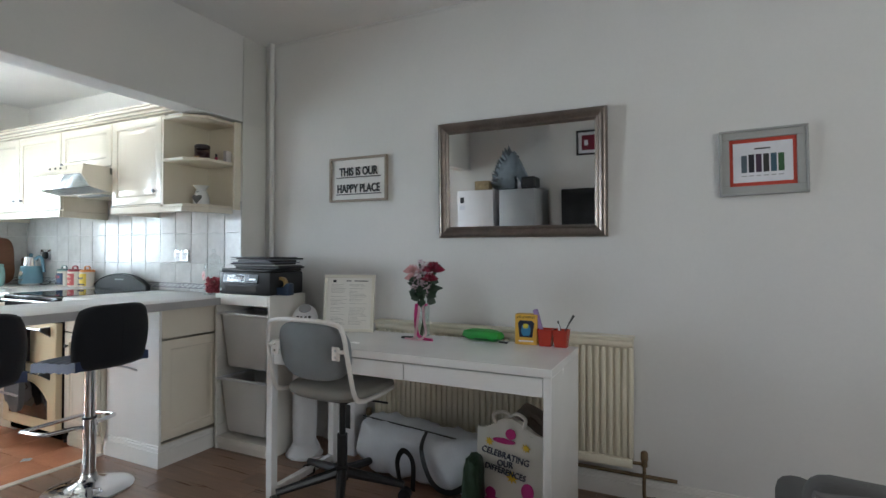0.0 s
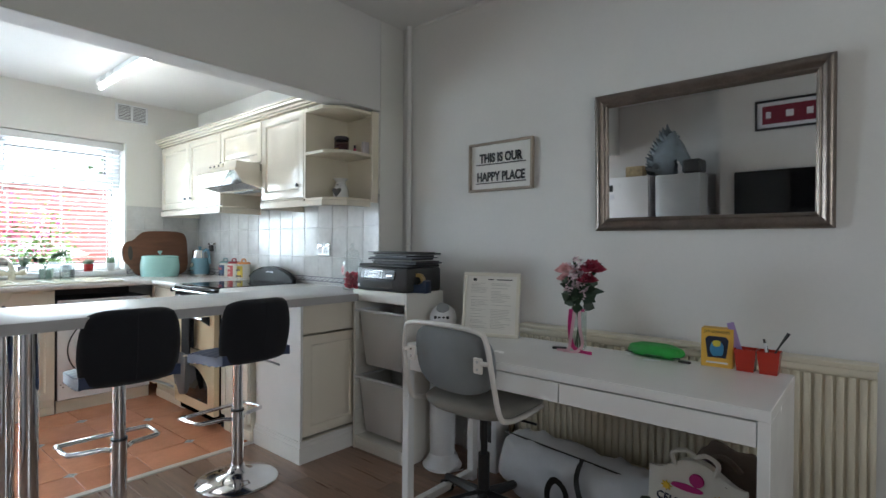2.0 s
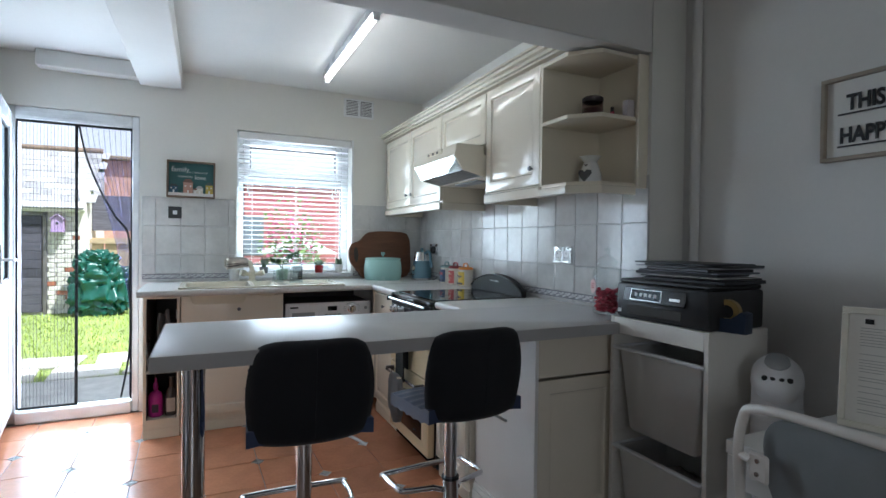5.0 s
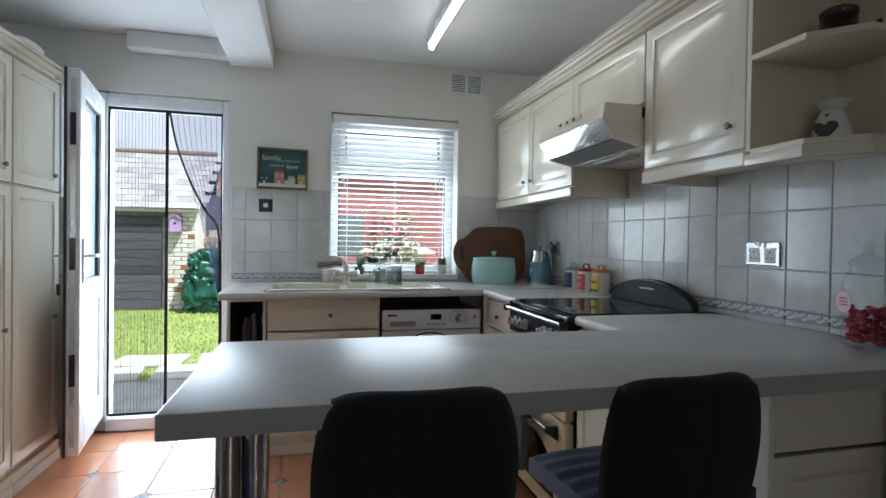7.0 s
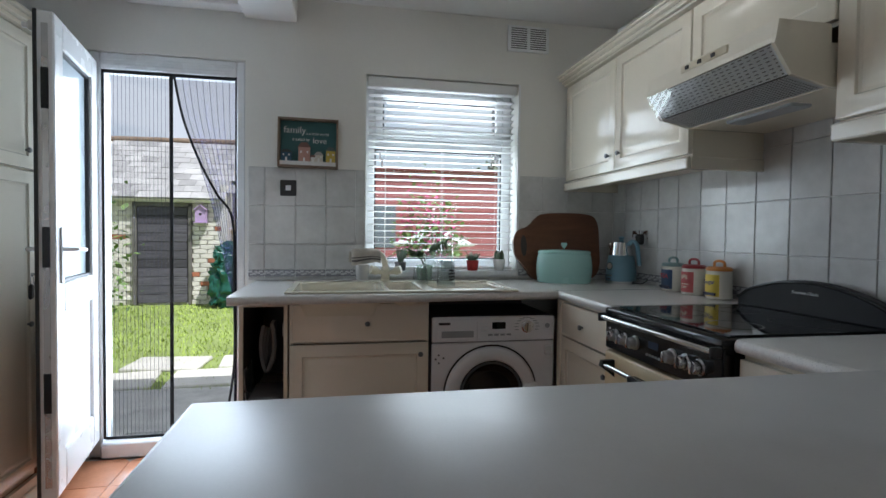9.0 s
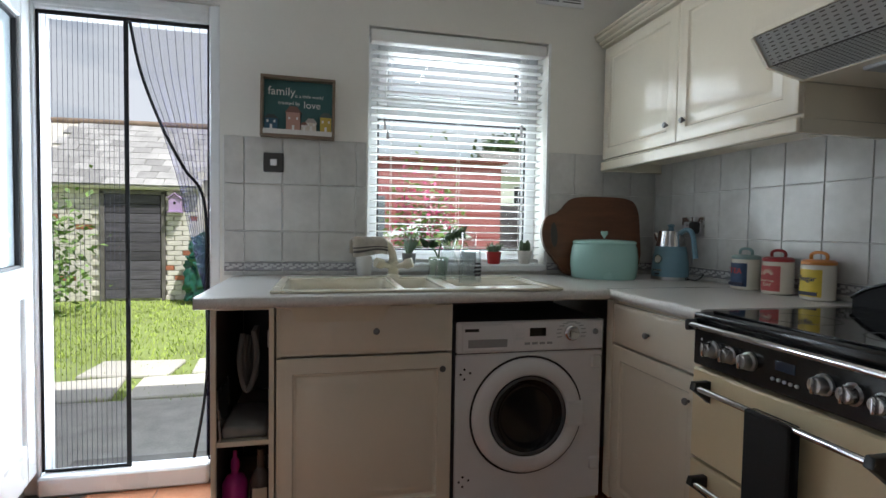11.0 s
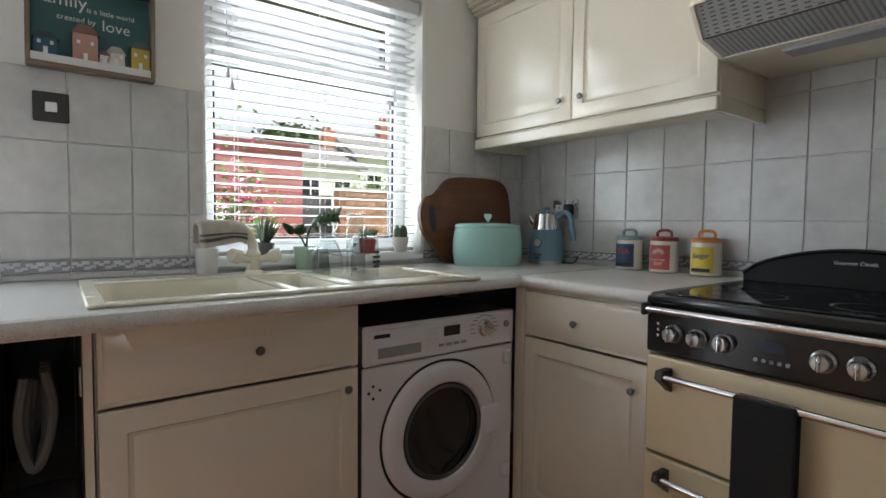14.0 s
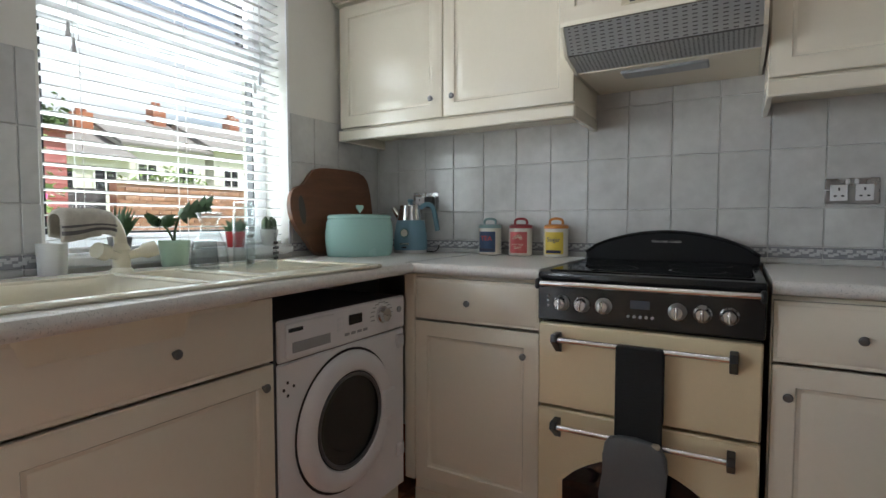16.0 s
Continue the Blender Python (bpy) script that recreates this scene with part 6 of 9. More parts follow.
for k in range(130):
    a, r_ = qq.uniform(0, 6.28), 0.048 * qq.random() ** 0.5
    bmesh.ops.create_icosphere(bm, subdivisions=1, radius=0.0095, matrix=Matrix.Translation((r_ * math.cos(a), r_ * math.sin(a), 0.014 + 0.098 * qq.random())) @ Matrix.Diagonal((1, 1.2, 0.8, 1)))
sw = part("sweets", bm, mat("red_sweets", (0.55, 0.05, 0.09), 0.4, island=0.35, vary=0.1), jr, "red sugared sweets")
tagged(sw, kind="stuff")
lb = lathe(bmesh.new(), [(0, 0), (0.030, 0.0), (0.030, 0.001), (0, 0.001)], 24)
part("label", moved(lb, pose(-0.022, -0.056, 0.125, 90, 0, -20)), mat("pale_pink_label", (0.75, 0.52, 0.52), 0.6), jr)
for k in range(3):
    part("label_print", moved(B(-0.016, 0.016, -0.0016, -0.0009, -0.002, 0.002), pose(-0.022, -0.057, 0.117 + 0.009 * k, 0, 0, -20)), mat("label_red", (0.5, 0.1, 0.1), 0.6), jr)

# ---- desk ----
dk = thing("desk", pose(-1.14, 2.34, 0), "long white desk with two shallow drawers", "desk")
DX0, DX1, DY0, DY1 = -1.785, -0.405, 2.085, 2.600
part("tabletop", B(DX0, DX1, DY0, DY1, 0.728, 0.760, bevel=0.002), DESKW, dk, world=True)
part("side_panel", B(DX1 - 0.032, DX1 - 0.001, DY0 + 0.003, DY1, 0.0, 0.728, bevel=0.002), DESKW, dk, world=True)
part("apron", B(DX0 + 0.04, DX1 - 0.032, DY1 - 0.03, DY1 - 0.012, 0.62, 0.728), DESKW, dk, world=True)
part("drawer_bed", B(DX0 + 0.04, DX1 - 0.032, DY0 + 0.03, DY1 - 0.03, 0.656, 0.664), DESKW, dk, world=True)
for a, b in ((DX0 + 0.045, -1.032), (-1.027, DX1 - 0.034)):
    part("drawer_front", B(a, b, DY0 + 0.006, DY0 + 0.026, 0.652, 0.722, bevel=0.002), DESKW, dk, world=True)
LEGW = DESKW
for y in (DY0 + 0.002, DY1 - 0.042):
    part("leg", B(DX0 + 0.002, DX0 + 0.040, y, y + 0.040, 0.0, 0.728, bevel=0.003), LEGW, dk, world=True)
part("leg_bar", B(DX0 + 0.004, DX0 + 0.038, DY0 + 0.042, DY1 - 0.042, 0.02, 0.055, bevel=0.003), LEGW, dk, world=True)

# ---- radiator ----
rd = thing("radiator", pose(-0.905, 2.83, 0.17), "cream panel radiator on brackets under the mirror", "radiator")
RX0, RX1 = -1.62, -0.19
part("front_panel", B(RX0 + 0.02, RX1 - 0.02, 2.794, 2.800, 0.215, 0.745), RAD, rd, world=True)
n = 43
for k in range(n):
    w = (RX1 - RX0 - 0.04) / n
    x = RX0 + 0.02 + w * k
    part("rib", B(x + 0.16 * w, x + 0.84 * w, 2.782, 2.7945, 0.222, 0.738, bevel=0.005, seg=2), RAD, rd, world=True, smooth=25)
for z0, z1 in ((0.175, 0.218), (0.742, 0.772)):
    part("header", B(RX0, RX1, 2.780, 2.806, z0, z1, bevel=0.008, seg=2), RAD, rd, world=True)
for x in (RX0, RX1 - 0.024):
    part("edge_seam", B(x, x + 0.024, 2.782, 2.804, 0.218, 0.742, bevel=0.008), RAD, rd, world=True)
part("back_panel", B(RX0, RX1, 2.840, 2.856, 0.175, 0.772, bevel=0.004), RAD, rd, world=True)
part("top_grille", B(RX0 - 0.004, RX1 + 0.004, 2.776, 2.860, 0.772, 0.790, bevel=0.003), RAD, rd, world=True)
for x in (RX0, RX1 - 0.003):
    part("side_cover", B(x, x + 0.003, 2.806, 2.840, 0.18, 0.772), RAD, rd, world=True)
for x in (-1.35, -0.45):
    part("bracket", B(x, x + 0.03, 2.856, 2.879, 0.25, 0.7), RAD, rd, world=True)
BRASS = mat("aged_brass", (0.20, 0.14, 0.08), 0.45, 0.7, vary=0.3, scale=30)
for x0, s in ((RX1, 1), (RX0, -1)):
    vb = tube(bmesh.new(), smooth_path([(x0, 2.80, 0.20), (x0 + s * 0.045, 2.80, 0.20), (x0 + s * 0.05, 2.80, 0.19), (x0 + s * 0.05, 2.80, 0.06), (x0 + s * 0.06, 2.80, 0.045), (x0 + s * 0.10, 2.82, 0.04)], 4), 0.008, 8)
    part("valve_pipe", vb, BRASS, rd, world=True)
    part("valve", lathe(bmesh.new(), [(0, 0), (0.014, 0), (0.014, 0.03), (0.017, 0.032), (0.016, 0.065), (0.010, 0.072), (0, 0.073)], 14, (x0 + s * 0.05, 2.80, 0.19)), BRASS, rd, world=True)
tubes = tube(bmesh.new(), [(-1.75, 2.852, 0.125), (0.0, 2.852, 0.125)], 0.0095, 8)
one("skirting_pipe", tubes, BRASS, "old brass heating pipe along the skirting", "pipe")

# ---- mirror ----
mr = thing("wall_mirror", pose(-0.775, YM - 0.0115, 1.592, 2), "rectangular wall mirror in a moulded pewter-bronze frame", "mirror")
MF = mat("pewter_bronze", (0.21, 0.175, 0.15), 0.32, 0.85, vary=0.25, scale=14, fine=90, bump=0.06)
MX, MZ = 0.462, 0.322
prof = [(0.0, 0.0), (0.0, 0.022), (0.006, 0.030), (0.018, 0.034), (0.030, 0.030), (0.040, 0.020), (0.046, 0.020), (0.050, 0.024), (0.055, 0.022), (0.062, 0.012), (0.062, 0.004)]
for side in range(4):
    bm = bmesh.new()
    L = MX if side % 2 == 0 else MZ
    H_ = MZ if side % 2 == 0 else MX
    r0 = [bm.verts.new((-(L - i), -d, H_ - i)) for i, d in prof]
    r1 = [bm.verts.new((L - i, -d, H_ - i)) for i, d in prof]
    for k in range(len(prof) - 1):
        bm.faces.new((r0[k], r1[k], r1[k + 1], r0[k + 1]))
    part("frame_side", moved(bm, Matrix.Rotation(radians(90 * side), 4, "Y")), MF, mr, smooth=50)
part("mirror_glass", B(-MX + 0.055, MX - 0.055, -0.008, -0.004, -MZ + 0.055, MZ - 0.055), SILVER, mr, smooth=0)
part("backing", B(-MX + 0.002, MX - 0.002, -0.0035, -0.0005, -MZ + 0.002, MZ - 0.002), DARKIN, mr)


def frame_sides(parent, w, h, bw, t, material, name="frame_side", y=0.0):
    for a in ((-w, w, h - bw, h), (-w, w, -h, -h + bw), (-w, -w + bw, -h + bw, h - bw), (w - bw, w, -h + bw, h - bw)):
        part(name, B(a[0], a[1], y - t, y, a[2], a[3], bevel=0.002), material, parent)


# ---- letter board sign ----
sg = thing("letter_sign", pose(-1.802, YM - 0.001, 1.641), "pale wood framed letter sign reading this is our happy place", "sign")
PW = mat("pale_wood", (0.36, 0.30, 0.24), 0.6, vary=0.12, scale=8, fine=90, bump=0.1, stretch=(1, 1, 5))
frame_sides(sg, 0.212, 0.138, 0.013, 0.028, PW)
part("board", B(-0.2, 0.2, -0.010, -0.001, -0.126, 0.126), mat("sign_white", (0.74, 0.72, 0.69), 0.6, vary=0.03), sg)
for txt, z in (("THIS IS OUR", 0.048), ("HAPPY PLACE", -0.058)):
    words(sg, txt, pose(0.0, -0.0135, z, 90), 0.070, BLACKP, "letters", 0.0015, stretch=0.74, bold=0.0022)
    part("letter_rail", B(-0.165, 0.165, -0.016, -0.010, z - 0.036, z - 0.031), BLACKP, sg)

# ---- framed print ----
fp = thing("framed_print", pose(0.34, YM - 0.001, 1.592, 0, -1.2, 0), "grey wooden frame with a red mount and a small print", "picture")
GW = mat("grey_painted_wood", (0.36, 0.36, 0.345), 0.5, vary=0.08, scale=10, bump=0.08)
frame_sides(fp, 0.165, 0.143, 0.038, 0.022, GW)
frame_sides(fp, 0.168, 0.146, 0.010, 0.030, GW, "outer_bead")
part("mount", B(-0.13, 0.13, -0.010, -0.001, -0.108, 0.108), mat("red_mount", (0.50, 0.06, 0.035), 0.7), fp, "red card mount")
part("print", B(-0.113, 0.113, -0.012, -0.010, -0.088, 0.088), mat("white_card", (0.72, 0.72, 0.76), 0.6), fp)
for k, (c, s) in enumerate((((0.09, 0.12, 0.14), 0.9), ((0.02, 0.02, 0.03), 1.0), ((0.06, 0.03, 0.06), 1.0), ((0.03, 0.03, 0.03), 1.0), ((0.05, 0.11, 0.15), 1.0), ((0.05, 0.12, 0.05), 0.95))):
    x = -0.070 + 0.028 * k
    part("shape", B(x - 0.011, x + 0.011, -0.0128, -0.0118, -0.045, 0.035 * s), mat("print_ink_%s" % "abcdef"[k], c, 0.7), fp)
part("caption_bar", B(-0.03, 0.03, -0.0128, -0.0118, 0.056, 0.062), BLACKP, fp)
for k in range(6):
    part("caption_bar", B(-0.080 + 0.028 * k, -0.062 + 0.028 * k, -0.0128, -0.0118, -0.062, -0.058), GREYP, fp)

# ---- desk clutter ----
ft = thing("document_frame", pose(-1.603, 2.492, 0.760, -7, 0, 17) @ Matrix.Diagonal((0.89, 1, 0.98, 1)), "cream framed certificate leaning at the back of the desk", "picture frame")
CF = mat("cream_frame", (0.70, 0.66, 0.56), 0.5, vary=0.05)
for a in ((-0.158, 0.158, 0.295, 0.312), (-0.158, 0.158, 0.0, 0.017), (-0.158, -0.141, 0.017, 0.295), (0.141, 0.158, 0.017, 0.295)):
    part("frame_side", B(a[0], a[1], -0.010, 0.010, a[2], a[3], bevel=0.002), CF, ft)
part("paper", B(-0.142, 0.142, -0.001, 0.004, 0.016, 0.296), mat("document_paper", (0.74, 0.71, 0.65), 0.6, vary=0.05, scale=12), ft)
part("stand", moved(B(-0.03, 0.03, 0.0, 0.004, 0.0, 0.2), pose(0, 0.008, 0.02, -22)), CF, ft)
INK = mat("grey_ink", (0.36, 0.34, 0.31), 0.7)
qq = random.Random(3)
part("heading_bar", B(-0.105, -0.085, -0.0022, -0.0008, 0.270, 0.283), BLACKP, ft)
part("heading_bar", B(-0.02, 0.01, -0.0022, -0.0008, 0.276, 0.281), BLACKP, ft)
part("heading_bar", B(0.03, 0.115, -0.0022, -0.0008, 0.276, 0.281), BLACKP, ft)
for k in range(30):
    z = 0.258 - 0.0075 * k
    for x0, x1 in ((-0.115, -0.012), (0.0, 0.112)):
        if qq.random() < 0.86:
            part("text_bar", B(x0, x0 + (x1 - x0) * qq.uniform(0.45, 1.0), -0.0018, -0.0008, z, z + 0.0016), INK, ft)

vs = thing("flower_vase", pose(-1.15, 2.50, 0.760), "glass vase of pink and red flowers tied with a pink ribbon", "vase")
part("glass", lathe(bmesh.new(), [(0, 0.003), (0.028, 0.003), (0.032, 0.01), (0.032, 0.178), (0.0295, 0.178), (0.0295, 0.012), (0, 0.010)], 28), clear("vase_glass", (0.93, 0.96, 0.95)), vs)
STEM = mat("flower_stem", (0.05, 0.09, 0.03), 0.6, vary=0.2)
DLEAF = mat("dark_leaf", (0.025, 0.05, 0.025), 0.5, island=0.3, vary=0.2, bump=0)
qq = random.Random(21)
for k in range(8):
    a = k * 0.8
    part("stem", tube(bmesh.new(), [(0.015 * math.cos(a), 0.015 * math.sin(a), 0.014), (-0.01 * math.cos(a), -0.01 * math.sin(a), 0.17), (0.05 * math.cos(a), 0.05 * math.sin(a), 0.30)], 0.003, 6), STEM, vs)


def leaf_blade(bm, base, tip, w):
    base, tip = Vector(base), Vector(tip)
    d = tip - base
    side = d.cross(Vector((0.3, -1, 0.2))).normalized()
    nrm = side.cross(d).normalized()
    rows = []
    for i in range(6):
        u = i / 5
        c = base + d * u - nrm * 0.15 * d.length * u * u
        ww = w * math.sin(math.pi * (0.08 + 0.92 * u) ** 0.8) + 0.0004
        rows.append([bm.verts.new(c - side * ww), bm.verts.new(c + nrm * 0.1 * w), bm.verts.new(c + side * ww)])
    for p, q in zip(rows, rows[1:]):
        bm.faces.new((p[0], p[1], q[1], q[0]))
        bm.faces.new((p[1], p[2], q[2], q[1]))


bm = bmesh.new()
for k in range(44):
    a = qq.uniform(0, 6.28)
    z0 = qq.uniform(0.19, 0.30)
    r1 = qq.uniform(0.05, 0.085)
    leaf_blade(bm, (0.02 * math.cos(a), 0.02 * math.sin(a), z0), (r1 * math.cos(a), r1 * math.sin(a), z0 + qq.uniform(-0.03, 0.05)), qq.uniform(0.014, 0.024))
leaf_blade(bm, (0.0, 0, 0.30), (-0.03, 0, 0.385), 0.010)
leaf_blade(bm, (0.05, 0, 0.31), (0.10, -0.02, 0.365), 0.010)
leaf_blade(bm, (0.03, 0, 0.25), (0.115, -0.03, 0.255), 0.016)
part("leaves", bm, DLEAF, vs)


def bloom(c, r, material, seed, name="flower"):
    bm = bmesh.new()
    q2 = random.Random(seed)
    for ring in range(4):
        n_ = 6 + 3 * ring
        for k in range(n_):
            a = 6.28 * k / n_ + ring * 0.4 + q2.uniform(-0.1, 0.1)
            rr_ = r * (0.35 + 0.22 * ring)
            base = Vector(c) + Vector((0.12 * r * math.cos(a), 0.12 * r * math.sin(a), 0))
            leaf_blade(bm, base, Vector(c) + Vector((rr_ * math.cos(a), rr_ * math.sin(a), r * (0.62 - 0.22 * ring))), r * 0.26)
    return part(name, bm, material, vs)


bloom((-0.050, -0.025, 0.300), 0.040, mat("blush_petal", (0.66, 0.36, 0.36), 0.6, island=0.15), 7, "rose")
bloom((0.050, -0.03, 0.300), 0.045, mat("crimson_petal", (0.22, 0.01, 0.035), 0.6, island=0.25), 8, "gerbera")
bloom((-0.055, -0.01, 0.335), 0.050, mat("blush_petal", (0.66, 0.36, 0.36), 0.6, island=0.15), 1, "rose")
bloom((0.062, -0.015, 0.345), 0.060, mat("crimson_petal", (0.22, 0.01, 0.035), 0.6, island=0.25), 2, "gerbera")
florets = bmesh.new()
for k in range(26):
    a = qq.uniform(0, 6.28)
    c = (0.012 + 0.02 * math.cos(a), -0.03 + 0.014 * math.sin(a), 0.235 + 0.0055 * k)
    tuft(florets, c, (0.028, 0.028, 0.016), 9, 0.022, k)
tagged(part("stock_florets", florets, mat("lilac_petal", (0.62, 0.48, 0.52), 0.7, island=0.2), vs, "pale lilac florets"), "pale lilac florets", kind="stuff")
RIB = mat("pink_ribbon", (0.62, 0.03, 0.22), 0.4, vary=0.1)
RIB2 = mat("pale_ribbon", (0.75, 0.50, 0.55), 0.4, vary=0.1)


def ribbon(pts, w, material):
    bm = bmesh.new()
    pts = smooth_path(pts, 5)
    rows = []
    for i, p in enumerate(pts):
        d = (pts[min(i + 1, len(pts) - 1)] - pts[max(i - 1, 0)]).normalized()
        side = d.cross(Vector((0, -1, 0.15))).normalized()
        if side.length < 0.5:
            side = Vector((1, 0, 0))
        rows.append((bm.verts.new(p - side * w), bm.verts.new(p + side * w)))
    for a, b in zip(rows, rows[1:]):
        bm.faces.new((a[0], a[1], b[1], b[0]))
    bmesh.ops.solidify(bm, geom=bm.faces[:], thickness=0.0008)
    return part("ribbon", bm, material, vs)


ribbon([(-0.02, -0.034, 0.172), (-0.024, -0.036, 0.10), (-0.012, -0.040, 0.03), (0.03, -0.06, 0.006), (0.09, -0.07, 0.004)], 0.009, RIB)
ribbon([(0.0, -0.036, 0.175), (-0.008, -0.040, 0.11), (-0.018, -0.042, 0.04), (-0.02, -0.06, 0.005), (-0.06, -0.08, 0.003)], 0.007, RIB2)
ribbon([(0.018, -0.034, 0.172), (0.022, -0.038, 0.10), (0.035, -0.04, 0.03), (0.02, -0.08, 0.003), (-0.03, -0.085, 0.003)], 0.007, RIB2)
ribbon([(-0.030, -0.012, 0.168), (0.0, -0.036, 0.170), (0.030, -0.012, 0.168)], 0.006, RIB)
one("memory_stick", moved(B(-0.03, 0.03, -0.011, 0.011, 0, 0.010, bevel=0.003), pose(-1.215, 2.455, 0.7605, 0, 0, 15)), BLACKP, "small black plastic stick on the desk", "usb stick")

pc = thing("pencil_case", pose(-0.86, 2.575, 0.760, 0, 0, -8), "bright green zipped pencil case", "pencil case")
part("pouch", lump(bmesh.new(), (0, 0, 0.026), (0.105, 0.045, 0.027), 4.0, 2.0, 0.10), mat("green_nylon", (0.03, 0.30, 0.04), 0.5, vary=0.12, scale=20, bump=0.1), pc)
part("zip", tube(bmesh.new(), [(-0.11, -0.03, 0.012), (0.0, -0.044, 0.012), (0.11, -0.03, 0.014)], 0.003, 6), BLACKP, pc)
part("zip_pull", B(0.10, 0.145, -0.03, -0.015, 0.0, 0.008, bevel=0.002), BLACKP, pc)
one("paper_scrap", moved(B(-0.03, 0.03, -0.012, 0.012, 0, 0.001), pose(-0.85, 2.50, 0.7605, 0, 0, 10)), mat("white_card", (0.7, 0.7, 0.7)), "small white paper scrap on the desk", "paper")
ty = thing("toy_box", pose(-0.635, 2.545, 0.760, 0, 0, 4), "yellow window carton holding a small colourful toy", "toy box")
YEL = mat("yellow_card", (0.72, 0.42, 0.06), 0.5, vary=0.06)
part("carton", B(-0.052, 0.052, 0.0, 0.06, 0, 0.140, bevel=0.002), YEL, ty)
wp = [(-0.038, 0.10), (-0.030, 0.035), (0.030, 0.035), (0.038, 0.10), (0.028, 0.112), (-0.028, 0.112)]
part("window", prism(bmesh.new(), wp, -0.0015, 0.0), mat("dark_blue_card", (0.02, 0.025, 0.05), 0.3), ty)
part("toy", lump(bmesh.new(), (0, -0.004, 0.068), (0.022, 0.004, 0.026), 3, 2, 0.1, 3), mat("toy_blue", (0.05, 0.22, 0.40), 0.4), ty)
part("toy_top", lump(bmesh.new(), (0, -0.005, 0.086), (0.014, 0.004, 0.012), 6, 2, 0.1, 3), mat("toy_yellow", (0.6, 0.5, 0.05), 0.4), ty)
words(ty, "JAR of JINGLES", pose(0, -0.0012, 0.128, 90), 0.013, BLACKP, depth=0.0004)
part("caption_bar", B(-0.035, 0.035, -0.0012, 0, 0.014, 0.020), mat("white_card", (0.7, 0.7, 0.7)), ty)
for k, x in enumerate((-0.545, -0.475)):
    p = thing("pen_pot", pose(x, 2.565, 0.760), "red translucent plastic pen pot", "pen pot", "pen pots on the desk")
    bm = bmesh.new()
    rr = []
    for w, z in ((0.026, 0.0), (0.034, 0.078), (0.032, 0.078), (0.024, 0.003)):
        rr.append([bm.verts.new((sx * w, sy * w, z)) for sx, sy in ((-1, -1), (1, -1), (1, 1), (-1, 1))])
    for a, b in zip(rr, rr[1:]):
        for j in range(4):
            bm.faces.new((a[j], a[(j + 1) % 4], b[(j + 1) % 4], b[j]))
    bm.faces.new(rr[0][::-1])
    bm.faces.new(rr[-1])
    part("pot", bm, mat("red_plastic", (0.42, 0.035, 0.02), 0.25, vary=0.05), p)
    if k == 0:
        part("comb", moved(B(-0.012, 0.012, -0.003, 0.003, 0, 0.16, bevel=0.002), pose(-0.008, 0, 0.01, 0, -16, 0)), mat("lilac_plastic", (0.35, 0.25, 0.50), 0.4), p, "lilac comb")
    else:
        part("brush", tube(bmesh.new(), [(-0.015, 0, 0.01), (0.03, 0.0, 0.10), (0.055, 0, 0.145)], [0.003, 0.003, 0.006], 8), BLACKP, p)
        part("pen", tube(bmesh.new(), [(0.01, 0.01, 0.01), (-0.02, 0.015, 0.115)], 0.004, 8), BLACKP, p)
        part("pen", tube(bmesh.new(), [(0.0, -0.01, 0.01), (-0.012, -0.01, 0.105)], 0.004, 8), WHITEP, p)

# ---- office chair ----
CHB = mat("black_nylon", (0.012, 0.012, 0.013), 0.4, vary=0.1, scale=20)
ch = thing("office_chair", pose(-1.481, 2.285, 0, 0, 0, -2), "grey upholstered swivel chair with white tubular arms and black star base", "office chair")
for k in range(5):
    a = radians(18 + 72 * k)
    lg = part("base_leg", tube(bmesh.new(), [(0.03 * math.cos(a), 0.03 * math.sin(a), 0.115), (0.31 * math.cos(a), 0.31 * math.sin(a), 0.075)], [0.026, 0.017], 8), CHB, ch)
    x, y = 0.315 * math.cos(a), 0.315 * math.sin(a)
    cs = part("castor", cyl(bmesh.new(), (x - 0.02 * math.sin(a), y + 0.02 * math.cos(a), 0.03), (x + 0.02 * math.sin(a), y - 0.02 * math.cos(a), 0.03), 0.03, seg=18), CHB, ch)
part("hub", cyl(bmesh.new(), (0, 0, 0.08), (0, 0, 0.15), 0.032), CHB, ch)
part("gas_lift", cyl(bmesh.new(), (0, 0, 0.14), (0, 0, 0.30), 0.025), CHB, ch)
part("lift_rod", cyl(bmesh.new(), (0, 0, 0.30), (0, 0, 0.48), 0.015), CHB, ch)
part("mechanism", B(-0.09, 0.09, -0.09, 0.09, 0.475, 0.514, bevel=0.004), CHB, ch)
part("tilt_lever", tube(bmesh.new(), [(0.05, 0, 0.484), (0.25, 0.02, 0.478)], 0.005, 6), CHB, ch)


